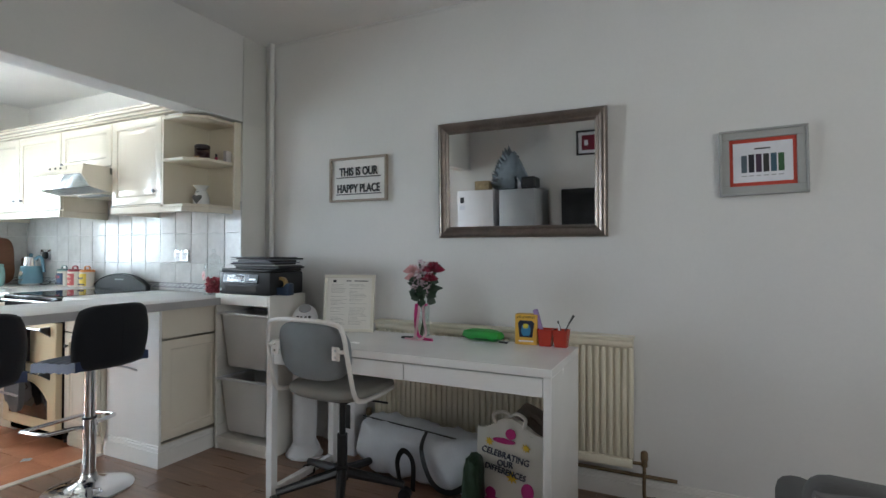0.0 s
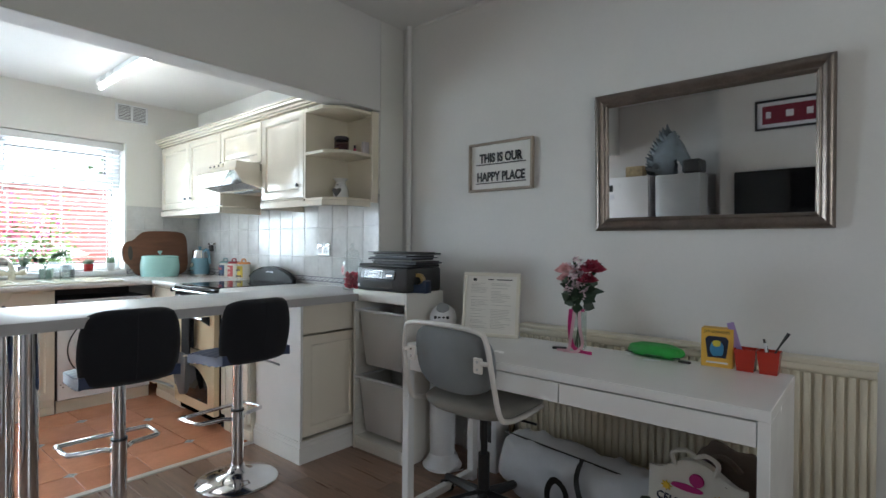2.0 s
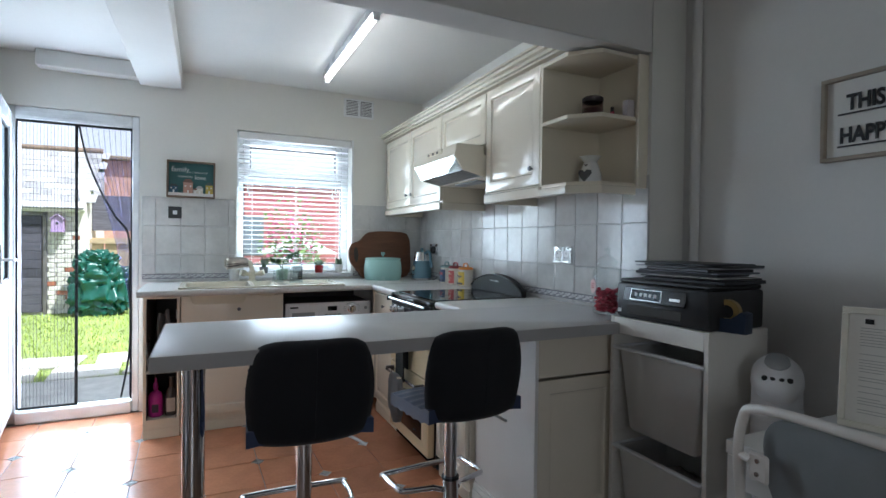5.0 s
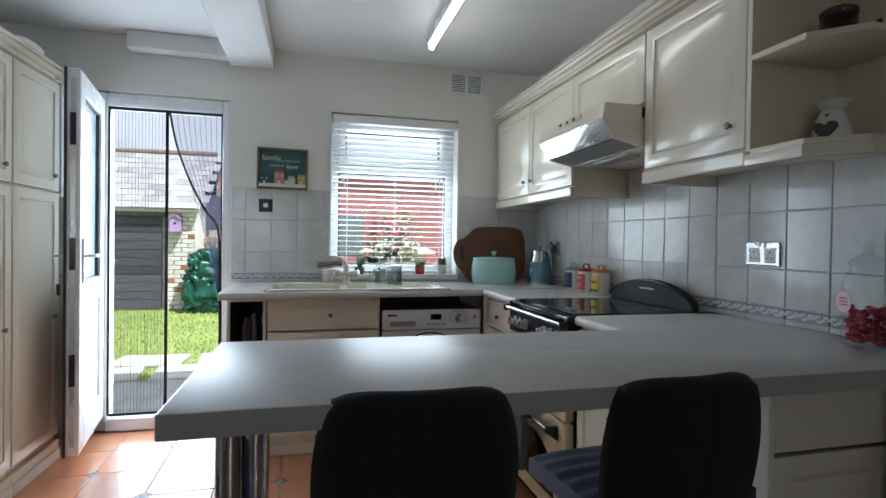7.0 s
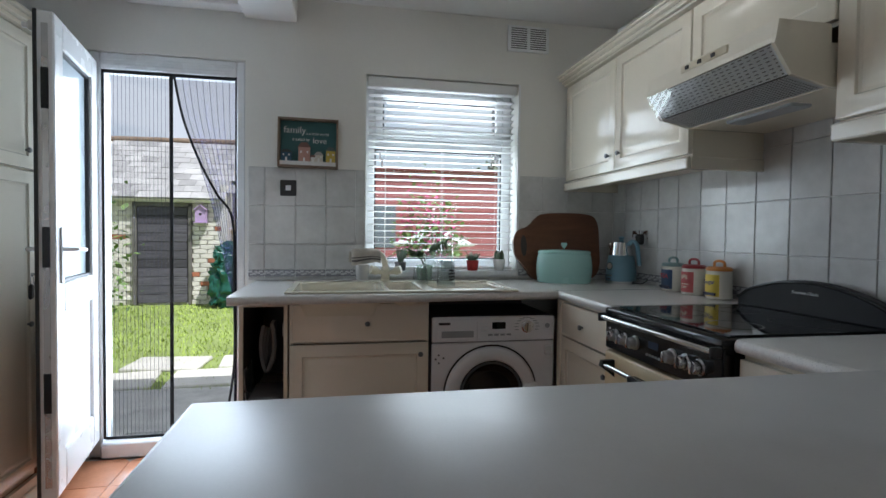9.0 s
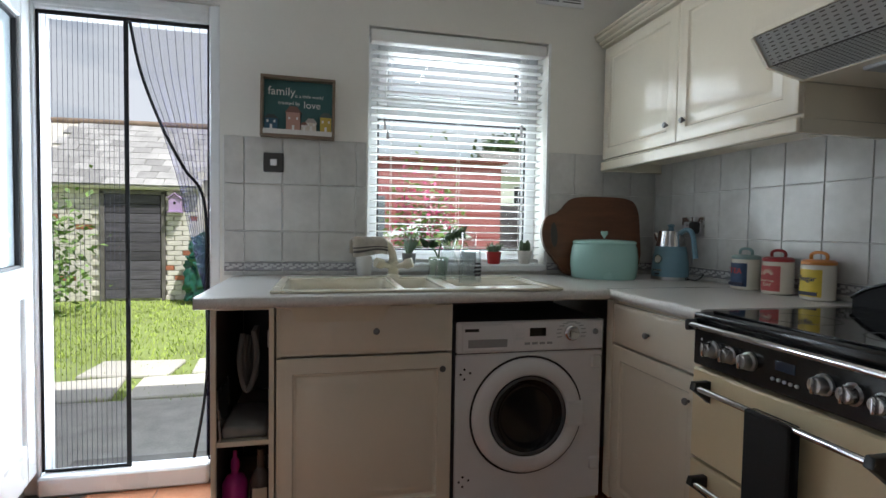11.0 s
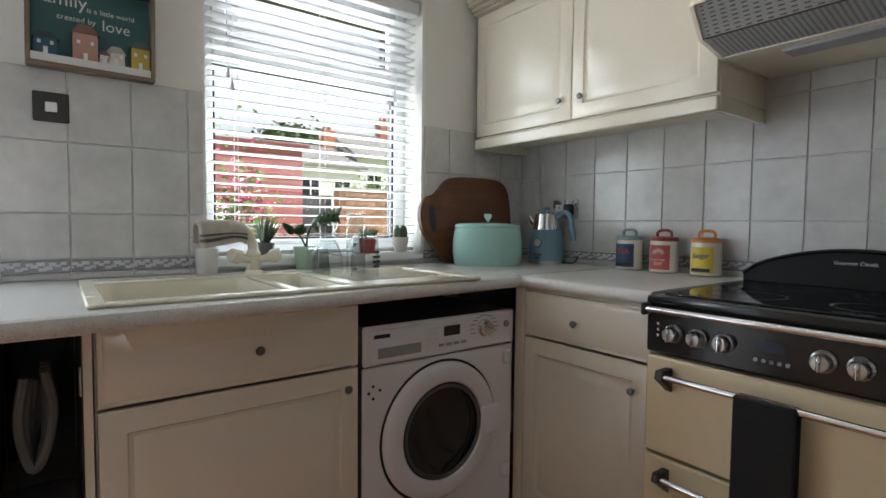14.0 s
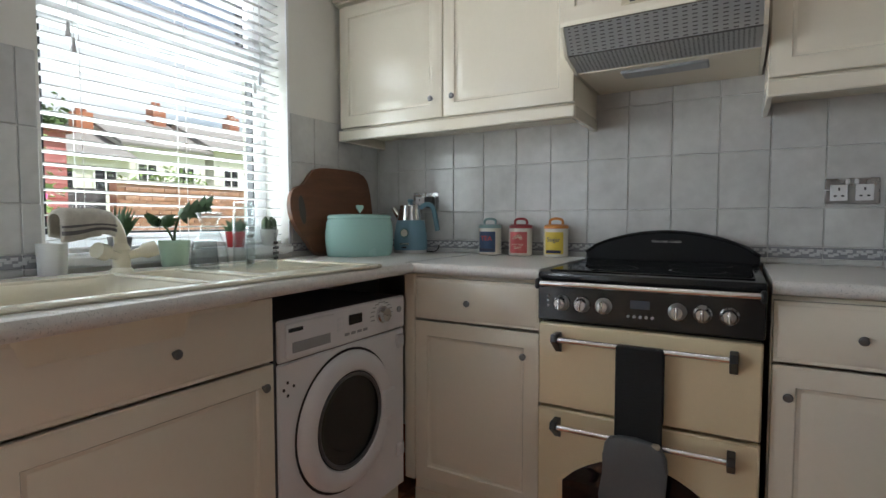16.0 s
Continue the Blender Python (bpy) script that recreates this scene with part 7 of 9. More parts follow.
def super_pad(bm, w, d, n_=2.6, seg=44, zlow=0.0, zhigh=0.04, bulge=0.008):
    rows = []
    for r, z in ((0.0, zlow), (0.90, zlow), (0.985, zlow + 0.3 * (zhigh - zlow)), (1.0, (zlow + zhigh) / 2), (0.985, zhigh - 0.2 * (zhigh - zlow)), (0.92, zhigh), (0.5, zhigh + bulge), (0.0, zhigh + bulge * 1.2)):
        row = []
        for k in range(seg):
            a = 2 * math.pi * k / seg
            c, s = math.cos(a), math.sin(a)
            row.append((r * w * math.copysign(abs(c) ** (2 / n_), c), r * d * math.copysign(abs(s) ** (2 / n_), s), z))
        rows.append(row)
    rings = [[bm.verts.new(v) for v in row] if i not in (0, len(rows) - 1) else [bm.verts.new(row[0][:0] + (0, 0, row[0][2]))] for i, row in enumerate(rows)]
    for a, b in zip(rings, rings[1:]):
        for k in range(seg):
            j = (k + 1) % seg
            if len(a) == 1:
                bm.faces.new((a[0], b[j], b[k]))
            elif len(b) == 1:
                bm.faces.new((a[k], a[j], b[0]))
            else:
                bm.faces.new((a[k], a[j], b[j], b[k]))
    return bm


seat = super_pad(bmesh.new(), 0.232, 0.215, 3.0, zlow=0.492, zhigh=0.545)
for v in seat.verts:
    v.co.z -= 0.03 * max(0, (v.co.y - 0.1) / 0.12) ** 2
part("seat", moved(seat, pose(0, 0, 0.022)), SEATG, ch, "warm grey fabric seat", smooth=60)
bk = super_pad(bmesh.new(), 0.205, 0.135, 3.0, zlow=-0.018, zhigh=0.022)
for v in bk.verts:
    v.co.z += 0.030 * (v.co.x / 0.2) ** 2
part("backrest", moved(bk, Matrix.Translation((0, -0.235, 0.740)) @ Matrix.Rotation(radians(-80), 4, "X")), FABG, ch, "grey fabric backrest", smooth=60)
ARM = mat("white_tube", (0.72, 0.68, 0.63), 0.35, vary=0.04)
lp = []
for s in (1,):
    lp = smooth_path([(-0.225, 0.10, 0.505), (-0.235, -0.04, 0.500), (-0.235, -0.16, 0.505), (-0.235, -0.215, 0.545), (-0.230, -0.255, 0.70), (-0.213, -0.268, 0.815), (-0.17, -0.275, 0.852), (0, -0.285, 0.862), (0.17, -0.275, 0.852), (0.213, -0.268, 0.815), (0.230, -0.255, 0.70), (0.235, -0.215, 0.545), (0.235, -0.16, 0.505), (0.235, -0.04, 0.500), (0.225, 0.10, 0.505)], 6)
part("arm_loop", moved(tube(bmesh.new(), lp, 0.0105, 12), pose(0, 0, 0.025)), ARM, ch, "white tubular arm and back loop")
for s in (-1, 1):
    hp = part("hinge_plate", B(s * 0.175 - 0.022, s * 0.175 + 0.022, -0.272, -0.262, 0.720, 0.780, bevel=0.008), ARM, ch)
    part("hinge_arm", tube(bmesh.new(), [(s * 0.19, -0.268, 0.760), (s * 0.228, -0.258, 0.760)], 0.009, 8), ARM, hp)
    part("screw", cyl(bmesh.new(), (s * 0.175, -0.272, 0.737), (s * 0.175, -0.275, 0.737), 0.005, seg=10), STEEL, hp)
    part("screw", cyl(bmesh.new(), (s * 0.175, -0.272, 0.765), (s * 0.175, -0.275, 0.765), 0.005, seg=10), STEEL, hp)

# ---- fan heater behind the desk ----
fh = thing("tower_fan_heater", pose(-1.985, 2.60, 0, 0, 0, 32), "white tower fan heater with round control dial on top", "fan heater")
part("foot", lathe(bmesh.new(), [(0, 0), (0.105, 0), (0.108, 0.012), (0.08, 0.05), (0.07, 0.07), (0, 0.072)], 28, sy=0.85), WHITEP, fh)
bm = lathe(bmesh.new(), [(0.066, 0.06), (0.070, 0.2), (0.070, 0.70), (0.068, 0.80)], 28, sy=0.85)
part("column", bm, WHITEP, fh)
HEAD = Matrix.Translation((0, -0.004, 0.80)) @ Matrix.Rotation(radians(38), 4, "X")
part("head", moved(lathe(bmesh.new(), [(0, -0.05), (0.060, -0.045), (0.072, -0.01), (0.070, 0.02), (0.058, 0.042), (0.03, 0.052), (0, 0.054)], 28, sy=1.2), HEAD), WHITEP, fh, smooth=60)
part("dial", moved(lathe(bmesh.new(), [(0, 0.045), (0.036, 0.045), (0.033, 0.060), (0, 0.064)], 24, (0, 0.024, 0)), HEAD), GREYP, fh, "dark grey control dial")
for k in range(4):
    part("button", moved(lathe(bmesh.new(), [(0, 0.030), (0.0085, 0.030), (0.008, 0.050), (0, 0.052)], 12, (-0.033 + 0.022 * k, -0.040, 0)), HEAD), BLACKP, fh)
for k in range(18):
    z = 0.16 + 0.032 * k
    part("grille_slat", lathe(bmesh.new(), [(0.0712, z), (0.0722, z + 0.006), (0.0712, z + 0.012)], 24, sy=0.86), WHITEP, fh)
cord = smooth_path([(0.02, 0.06, 0.12), (0.09, -0.02, 0.05), (0.05, -0.10, 0.012), (-0.06, -0.09, 0.010), (0.02, -0.12, 0.010), (0.12, -0.05, 0.008)], 6)
part("power_cord", tube(bmesh.new(), cord, 0.0035, 6), WHITEP, fh)
ptu = thing("electric_box", pose(-1.77, 2.76, 0), "white electrical box with a black panel under the desk", "appliance")
part("case", B(-0.075, 0.075, -0.07, 0.07, 0.0, 0.36, bevel=0.015, seg=2), WHITEP, ptu)
part("black_panel", B(-0.03, 0.045, -0.0725, -0.06, 0.16, 0.30, bevel=0.003), BLACKP, ptu)

# ---- bags under the desk ----
def crease(bm, amount, freq, seed):
    for v in bm.verts:
        p = v.co
        k = noise.noise(p * freq + Vector((seed, 0, 0))) + 0.6 * abs(noise.noise(p * freq * 2.3 + Vector((0, seed, 0))))
        v.co = p + Vector((0, k * amount, k * amount * 0.8))
        v.co.z = max(v.co.z, 0.002)
    return bm


db = thing("duffel_bag", pose(-1.17, 2.60, 0, 0, 0, -7), "long pale grey duffel bag with black straps", "duffel bag")
bm = bmesh.new()
rows = []
for i in range(41):
    u = i / 40
    x = -0.43 + 0.86 * u
    e = min(1.0, (min(u, 1 - u) / 0.07)) ** 0.5 if 0 < u < 1 else 0.12
    row = []
    for k in range(32):
        a = 2 * math.pi * k / 32
        c, s = math.cos(a), math.sin(a)
        ry, rz = 0.135 * e, 0.132 * (e * 0.9 + 0.1)
        row.append(bm.verts.new((x, ry * math.copysign(abs(c) ** 0.75, c), 0.14 + rz * math.copysign(abs(s) ** 0.8, s) + 0.02 * (1 - u))))
    rows.append(row)
for a, b in zip(rows, rows[1:]):
    for k in range(32):
        bm.faces.new((a[k], a[(k + 1) % 32], b[(k + 1) % 32], b[k]))
bm.faces.new(rows[0][::-1])
bm.faces.new(rows[-1])
crease(bm, 0.030, 11.0, 3.0)
part("bag_body", bm, mat("pale_grey_nylon", (0.56, 0.57, 0.60), 0.5, vary=0.06, scale=6, fine=60, bump=0.15), db, smooth=70)
part("zip", tube(bmesh.new(), [(-0.40, -0.05, 0.285), (-0.1, -0.06, 0.285), (0.15, -0.05, 0.275), (0.40, -0.03, 0.255)], 0.004, 6), BLACKP, db)


def strap(parent, pts, w, name="strap"):
    bm = bmesh.new()
    pts = smooth_path(pts, 6)
    rows = []
    for i, p in enumerate(pts):
        d = (pts[min(i + 1, len(pts) - 1)] - pts[max(i - 1, 0)]).normalized()
        side = d.cross(Vector((0, -1, 0))).normalized()
        rows.append((bm.verts.new(p - side * w), bm.verts.new(p + side * w)))
    for a, b in zip(rows, rows[1:]):
        bm.faces.new((a[0], a[1], b[1], b[0]))
    bmesh.ops.solidify(bm, geom=bm.faces[:], thickness=0.003)
    part(name, bm, BLACKP, parent)


strap(db, [(-0.05, -0.165, 0.02), (-0.06, -0.185, 0.15), (-0.03, -0.175, 0.21), (0.03, -0.18, 0.17), (0.02, -0.165, 0.02)], 0.014)
strap(db, [(0.03, -0.06, 0.285), (0.06, -0.15, 0.22), (0.14, -0.18, 0.10), (0.24, -0.185, 0.075), (0.33, -0.175, 0.13), (0.38, -0.12, 0.21)], 0.014)

tt = thing("tote_bag", pose(-0.675, 2.44, 0, 0, 0, -6) @ Matrix.Diagonal((1.10, 1.0, 1.05, 1.0)), "cream cotton tote bag printed celebrating our differences", "tote bag")
bm = bmesh.new()
TC = mat("cream_cotton", (0.78, 0.74, 0.66), 0.9, vary=0.06, scale=8, fine=300, bump=0.2)
grid = []
for i in range(25):
    u = i / 24
    row = []
    for j in range(25):
        v = -1 + 2 * j / 24
        w = 0.165 * (1 - 0.10 * u)
        z = 0.395 * u + (0.03 * math.cos(v * 3.5) if u > 0.95 else 0)
        row.append(Vector((w * v, -0.045 * (1 - abs(v) ** 2.5) * (1 - 0.7 * u) - 0.012 * noise.noise(Vector((v * 2.2, u * 2.5, 1))), z)))
    grid.append(row)
front_of = {(i, j): grid[i][j] for i in range(25) for j in range(25)}
sheet(bm, grid, lambda i, j: 0.13 * (1 - 0.75 * i / 24) * (1 - (abs(j - 12) / 12) ** 3) + 0.004, lambda p: Vector((0, 1, 0)))
part("bag_body", bm, TC, tt, smooth=70)
for s in (-1, 1):
    part("bag_handle", tube(bmesh.new(), smooth_path([(s * 0.06, -0.01, 0.39), (s * 0.07, -0.012, 0.43), (s * 0.03, 0.0, 0.445), (s * -0.01, 0.01, 0.42)], 5), 0.008, 6), TC, tt)


def on_tote(x, z):
    return -0.045 * (1 - abs(x / 0.16) ** 2.5) * (1 - 0.7 * z / 0.395) - 0.012 * noise.noise(Vector((x / 0.16 * 2.2, z / 0.395 * 2.5, 1))) - 0.003


TXT = mat("navy_print", (0.03, 0.035, 0.06), 0.8)
for txt, z, sz, r in (("CELEBRATING", 0.280, 0.036, -7), ("OUR", 0.246, 0.036, 0), ("DIFFERENCES", 0.214, 0.033, -7)):
    words(tt, txt, Matrix.Translation((0.0, -0.058, z)) @ Euler((radians(82), radians(-r), 0)).to_matrix().to_4x4(), sz, TXT, depth=0.004, stretch=0.9)
MAG = mat("magenta_print", (0.50, 0.03, 0.20), 0.8)
YLP = mat("yellow_print", (0.80, 0.55, 0.05), 0.8)
BLP = mat("blue_print", (0.05, 0.07, 0.28), 0.8)


def blot(x, z, r, material, flat=1.0, spikes=0):
    pts = []
    for k in range(24):
        a = 6.283 * k / 24
        rr_ = r * (1 if not spikes else (1.0 if k % 3 == 0 else 0.55))
        pts.append((x + rr_ * math.cos(a), z + flat * rr_ * math.sin(a)))
    y = on_tote(x, z)
    part("printed_shape", prism(bmesh.new(), pts, y - 0.003, y + 0.004), material, tt)


for x, z, r, m, f, s in ((0.01, 0.362, 0.022, MAG, 1.0, 0), (-0.02, 0.328, 0.05, MAG, 0.22, 0), (0.085, 0.140, 0.026, MAG, 1.3, 0), (-0.075, 0.100, 0.024, MAG, 1.0, 0), (-0.06, 0.075, 0.04, MAG, 0.3, 0), (0.09, 0.075, 0.028, BLP, 1.0, 0), (0.05, 0.085, 0.045, MAG, 0.25, 0),
                         (-0.085, 0.315, 0.018, YLP, 1, 1), (0.075, 0.315, 0.018, YLP, 1, 1), (-0.125, 0.092, 0.024, YLP, 1, 1), (0.02, 0.185, 0.026, YLP, 1, 1), (0.05, 0.05, 0.018, YLP, 1, 1)):
    blot(x, z, r, m, f, s)
for k in range(3):
    z = 0.030 - 0.007 * k
    part("small_print_bar", B(-0.06 + 0.02 * k, 0.08, on_tote(0, z) - 0.0032, on_tote(0, z) + 0.002, z + 0.012, z + 0.0145), GREYP, tt)

gb = thing("shopping_bag", pose(-0.815, 2.36, 0, 0, 0, 10), "dark green patterned shopping bag beside the tote", "shopping bag")
part("bag_body", crease(lump(bmesh.new(), (-0.01, 0.02, 0.13), (0.045, 0.07, 0.14), 8.0, 3.0, 0.15), 0.012, 11, 2), mat("dark_green_woven", (0.02, 0.045, 0.02), 0.6, vary=0.3, scale=20, bump=0.2), gb, smooth=60)
part("bright_print", crease(lump(bmesh.new(), (0.04, -0.04, 0.045), (0.075, 0.035, 0.045), 9.0, 3.0, 0.2), 0.008, 14, 5), mat("red_yellow_print", (0.45, 0.04, 0.03), 0.5, vary=0.3, scale=10, speck=(14, 0.55, (0.75, 0.45, 0.03))), gb, smooth=60)
words(gb, "co.uk", Matrix.Translation((-0.005, -0.058, 0.10)) @ Euler((radians(90), 0, 0)).to_matrix().to_4x4(), 0.03, WHITEP, depth=0.002)
bb = thing("brown_bag", pose(-0.60, 2.62, 0), "brown fabric bag with a strap behind the tote", "bag")
BRN = mat("taupe_fabric", (0.17, 0.13, 0.105), 0.85, vary=0.15, scale=10, bump=0.2)
part("bag_body", crease(lump(bmesh.new(), (0, 0, 0.22), (0.15, 0.08, 0.225), 12.0, 2.0, 0.10), 0.012, 8, 7), BRN, bb, smooth=60)
part("bag_strap", tube(bmesh.new(), smooth_path([(-0.14, -0.05, 0.12), (-0.13, -0.09, 0.33), (-0.02, -0.09, 0.44), (0.05, -0.09, 0.40)], 5), 0.012, 6), BRN, bb)

# ---- armchair back ----
ac = thing("armchair", pose(0.565, 1.66, 0), "charcoal woven fabric armchair with piped edges", "armchair")
part("seat_base", B(-0.30, 0.34, -0.28, 0.34, 0.08, 0.34, bevel=0.03, seg=3), SOFA, ac)
part("seat_cushion", B(-0.24, 0.28, -0.20, 0.36, 0.34, 0.47, bevel=0.04, seg=3), SOFA, ac)
bkm = B(-0.335, 0.38, -0.36, -0.24, 0.10, 0.785, bevel=0.045, seg=4)
for v in bkm.verts:
    if v.co.z > 0.6:
        v.co.z -= 0.035 * (v.co.x + 0.335) / 0.7
part("backrest", bkm, SOFA, ac, smooth=60)
part("piping", tube(bmesh.new(), smooth_path([(-0.325, -0.352, 0.12), (-0.325, -0.352, 0.70), (-0.295, -0.352, 0.772), (0.0, -0.352, 0.765), (0.34, -0.352, 0.745)], 5), 0.005, 6), mat("grey_piping", (0.13, 0.125, 0.12), 0.9), ac)
for s in (-1, 1):
    part("arm", B(s * 0.27 + 0.02 - 0.05, s * 0.27 + 0.02 + 0.05, -0.24, 0.34, 0.10, 0.56, bevel=0.04, seg=3), SOFA, ac)
for x in (-0.27, 0.31):
    for y in (-0.25, 0.30):
        part("foot", cyl(bmesh.new(), (x, y, 0), (x, y, 0.08), 0.018, 0.025), BLACKP, ac)

# ---- what the mirror shows ----
def fridge(x, y, w, d, h, material, label):
    f = thing("fridge_freezer", pose(x, y, 0, 0, 0, 180), label, "fridge freezer", "fridge freezers")
    part("cabinet", B(-w / 2, w / 2, 0.06, d, 0.0, h, bevel=0.006), material, f)
    part("door", B(-w / 2, w / 2, 0.0, 0.055, 0.72, h - 0.002, bevel=0.010, seg=2), material, f)
    part("door", B(-w / 2, w / 2, 0.0, 0.055, 0.05, 0.712, bevel=0.010, seg=2), material, f)
    return f


f1 = fridge(-2.25, -0.20, 0.46, 0.66, 1.725, WHITEE, "tall white fridge freezer with stickers on its door")
part("sticker", B(0.14, 0.19, -0.003, 0.0, 1.575, 1.645), BLACKP, f1)
part("sticker", B(0.13, 0.20, -0.003, 0.0, 1.495, 1.545), mat("white_card", (0.7, 0.7, 0.7)), f1)
fridge(-1.735, -0.20, 0.42, 0.66, 1.715, mat("silver_grey_enamel", (0.40, 0.41, 0.42), 0.35, 0.3), "tall silver grey fridge freezer")
HG = mat("blue_grey_resin", (0.16, 0.19, 0.215), 0.55, vary=0.2, scale=14, bump=0.2)
profile = [(-0.11, 0.0), (0.09, 0.0), (0.075, 0.10), (0.085, 0.17), (0.125, 0.13), (0.165, 0.06), (0.205, 0.045), (0.235, 0.075), (0.225, 0.14), (0.175, 0.25), (0.135, 0.345), (0.10, 0.385), (0.075, 0.45), (0.05, 0.39), (-0.02, 0.36), (-0.09, 0.27), (-0.125, 0.14)]
shape = [(p.x, p.y) for p in smooth_path([(x, z, 0) for x, z in profile], 3, True)]
bm = moved(prism(bmesh.new(), shape, -0.055, 0.055, 0.022), Matrix.Translation((-1.89, -0.42, 1.726)))
for k in range(15):
    u = k / 14
    p = Vector((-2.00 + 0.12 * u ** 1.6, -0.42 + 0.02 * math.sin(k * 2.1), 1.751 + 0.37 * u))
    out = Vector((-0.13 + 0.11 * u * u, 0.03 * math.sin(k * 1.7), 0.05 + 0.09 * u))
    tube(bm, [p + Vector((0.03, 0, 0)), p + out * 0.55 + Vector((0, 0, -0.015)), p + out], [0.042, 0.028, 0.003], 7)
one("horse_head_ornament", bm, HG, "blue-grey resin horse head ornament with swept mane", "ornament", smooth=60)
one("wicker_box", B(-2.28, -2.10, -0.42, -0.28, 1.725, 1.835, bevel=0.006), mat("woven_straw", (0.42, 0.32, 0.18), 0.8, vary=0.4, scale=25, bump=0.5), "patterned straw box on the fridge", "box")
one("black_appliance", B(-1.70, -1.53, -0.50, -0.25, 1.715, 1.855, bevel=0.02), BLACKP, "black appliance on the fridge", "appliance")
tv = thing("television", pose(-0.80, -0.50, 1.12), "black flat television on the chimney breast", "television")
part("screen", B(-0.48, 0.48, -0.03, 0.02, 0.0, 0.58, bevel=0.006), BLACKG, tv)
part("wall_bracket", B(-0.1, 0.1, -0.05, -0.03, 0.2, 0.4), BLACKP, tv)
pr_ = thing("flag_picture", pose(-0.83, -0.548, 2.22), "dark framed red picture with white lettering", "picture")
for a in ((-0.28, 0.28, 0.12, 0.14), (-0.28, 0.28, -0.14, -0.12), (-0.28, -0.26, -0.12, 0.12), (0.26, 0.28, -0.12, 0.12)):
    part("frame_side", B(a[0], a[1], -0.001, 0.02, a[2], a[3], bevel=0.002), BLACKP, pr_)
part("mount", B(-0.26, 0.26, -0.001, 0.004, -0.12, 0.12), mat("white_card", (0.7, 0.7, 0.7)), pr_)
part("print", B(-0.22, 0.22, 0.004, 0.006, -0.085, 0.085), mat("burgundy_print", (0.18, 0.01, 0.03), 0.6), pr_)
for a in ((-0.03, 0.03), (-0.19, -0.15), (0.13, 0.18)):
    part("printed_bar", B(a[0], a[1], 0.006, 0.007, -0.03, 0.03), mat("white_card", (0.7, 0.7, 0.7)), pr_)

# ---- small kitchen things ----
# wooden board leaning in the corner
WD = mat("oiled_acacia", (0.15, 0.062, 0.030), 0.4, vary=0.35, scale=4, fine=50, bump=0.08, stretch=(1, 0.6, 7))
bd = thing("chopping_board", pose(-5.035, 2.29, 0.912, 0, 0, 90), "large dark wooden serving board leaning in the corner", "chopping board")
ol = smooth_path([(-0.13, 0, 0), (0.16, 0, 0.0), (0.255, 0, 0.05), (0.27, 0, 0.20), (0.265, 0, 0.34), (0.20, 0, 0.392), (-0.06, 0, 0.392), (-0.13, 0, 0.36), (-0.17, 0, 0.315), (-0.235, 0, 0.29), (-0.268, 0, 0.22), (-0.255, 0, 0.14), (-0.20, 0, 0.07)], 5, True)
bmb = bmesh.new()
outer = [(p.x, p.z) for p in ol]
hole = [(-0.205 + 0.018 * math.cos(a * 0.3927), 0.20 + 0.062 * math.sin(a * 0.3927)) for a in range(16)]
ring_o = [bmb.verts.new((x, y, z)) for y in (0.0, 0.022) for x, z in outer]
n_ = len(outer)
fa = bmb.faces.new(ring_o[:n_])
fb = bmb.faces.new(ring_o[n_:][::-1])
for k in range(n_):
    bmb.faces.new((ring_o[k], ring_o[n_ + k], ring_o[n_ + (k + 1) % n_], ring_o[(k + 1) % n_]))
bmesh.ops.bevel(bmb, geom=list(fa.edges) + list(fb.edges), offset=0.004, segments=2, affect="EDGES")
lean = Matrix.Rotation(radians(-9), 4, "X")
part("board", moved(bmb, lean), WD, bd)
hl = prism(bmesh.new(), hole, -0.0015, 0.0235)
part("handle_slot", moved(hl, lean), DARKIN, bd, "long finger slot")

# bread bin
AQ = mat("aqua_enamel", (0.36, 0.60, 0.56), 0.25, vary=0.03, scale=4, coat=0.3, bump=0.01)
bn_ = thing("bread_bin", pose(-4.90, 2.26, 0.9105, 0, 0, 60), "oval pale aqua enamel bread bin with a heart knob", "bread bin")
part("bin", lathe(bmesh.new(), [(0, 0.004), (0.130, 0.004), (0.140, 0.0), (0.146, 0.012), (0.152, 0.06), (0.152, 0.10), (0.146, 0.145), (0.140, 0.160)], 44, sy=0.66), AQ, bn_)
part("lid", lathe(bmesh.new(), [(0.140, 0.160), (0.144, 0.163), (0.143, 0.172), (0.132, 0.178), (0.06, 0.182), (0, 0.183)], 44, sy=0.66), AQ, bn_)
hk = [(0.0, 0.184), (0.008, 0.196), (0.017, 0.208), (0.016, 0.219), (0.008, 0.222), (0.0, 0.216), (-0.008, 0.222), (-0.016, 0.219), (-0.017, 0.208), (-0.008, 0.196)]
part("heart_knob", prism(bmesh.new(), hk, -0.007, 0.007, 0.003), AQ, bn_)

# kettle
KB = mat("dusty_blue_paint", (0.16, 0.30, 0.38), 0.4, vary=0.03, scale=5)
kt = thing("kettle", pose(-4.845, 2.575, 0.9105, 0, 0, 12), "dusty blue electric kettle with steel collar and temperature dial", "kettle")
part("power_base", cyl(bmesh.new(), (0, 0, 0), (0, 0, 0.014), 0.084, 0.080, seg=32), STEEL, kt)
part("body", lathe(bmesh.new(), [(0, 0.014), (0.080, 0.014), (0.082, 0.03), (0.080, 0.08), (0.071, 0.135), (0.066, 0.155)], 36), KB, kt)
part("collar", lathe(bmesh.new(), [(0.066, 0.155), (0.062, 0.175), (0.056, 0.215), (0.054, 0.226), (0.03, 0.233), (0, 0.235)], 36), CHROME, kt, "polished steel collar and lid")
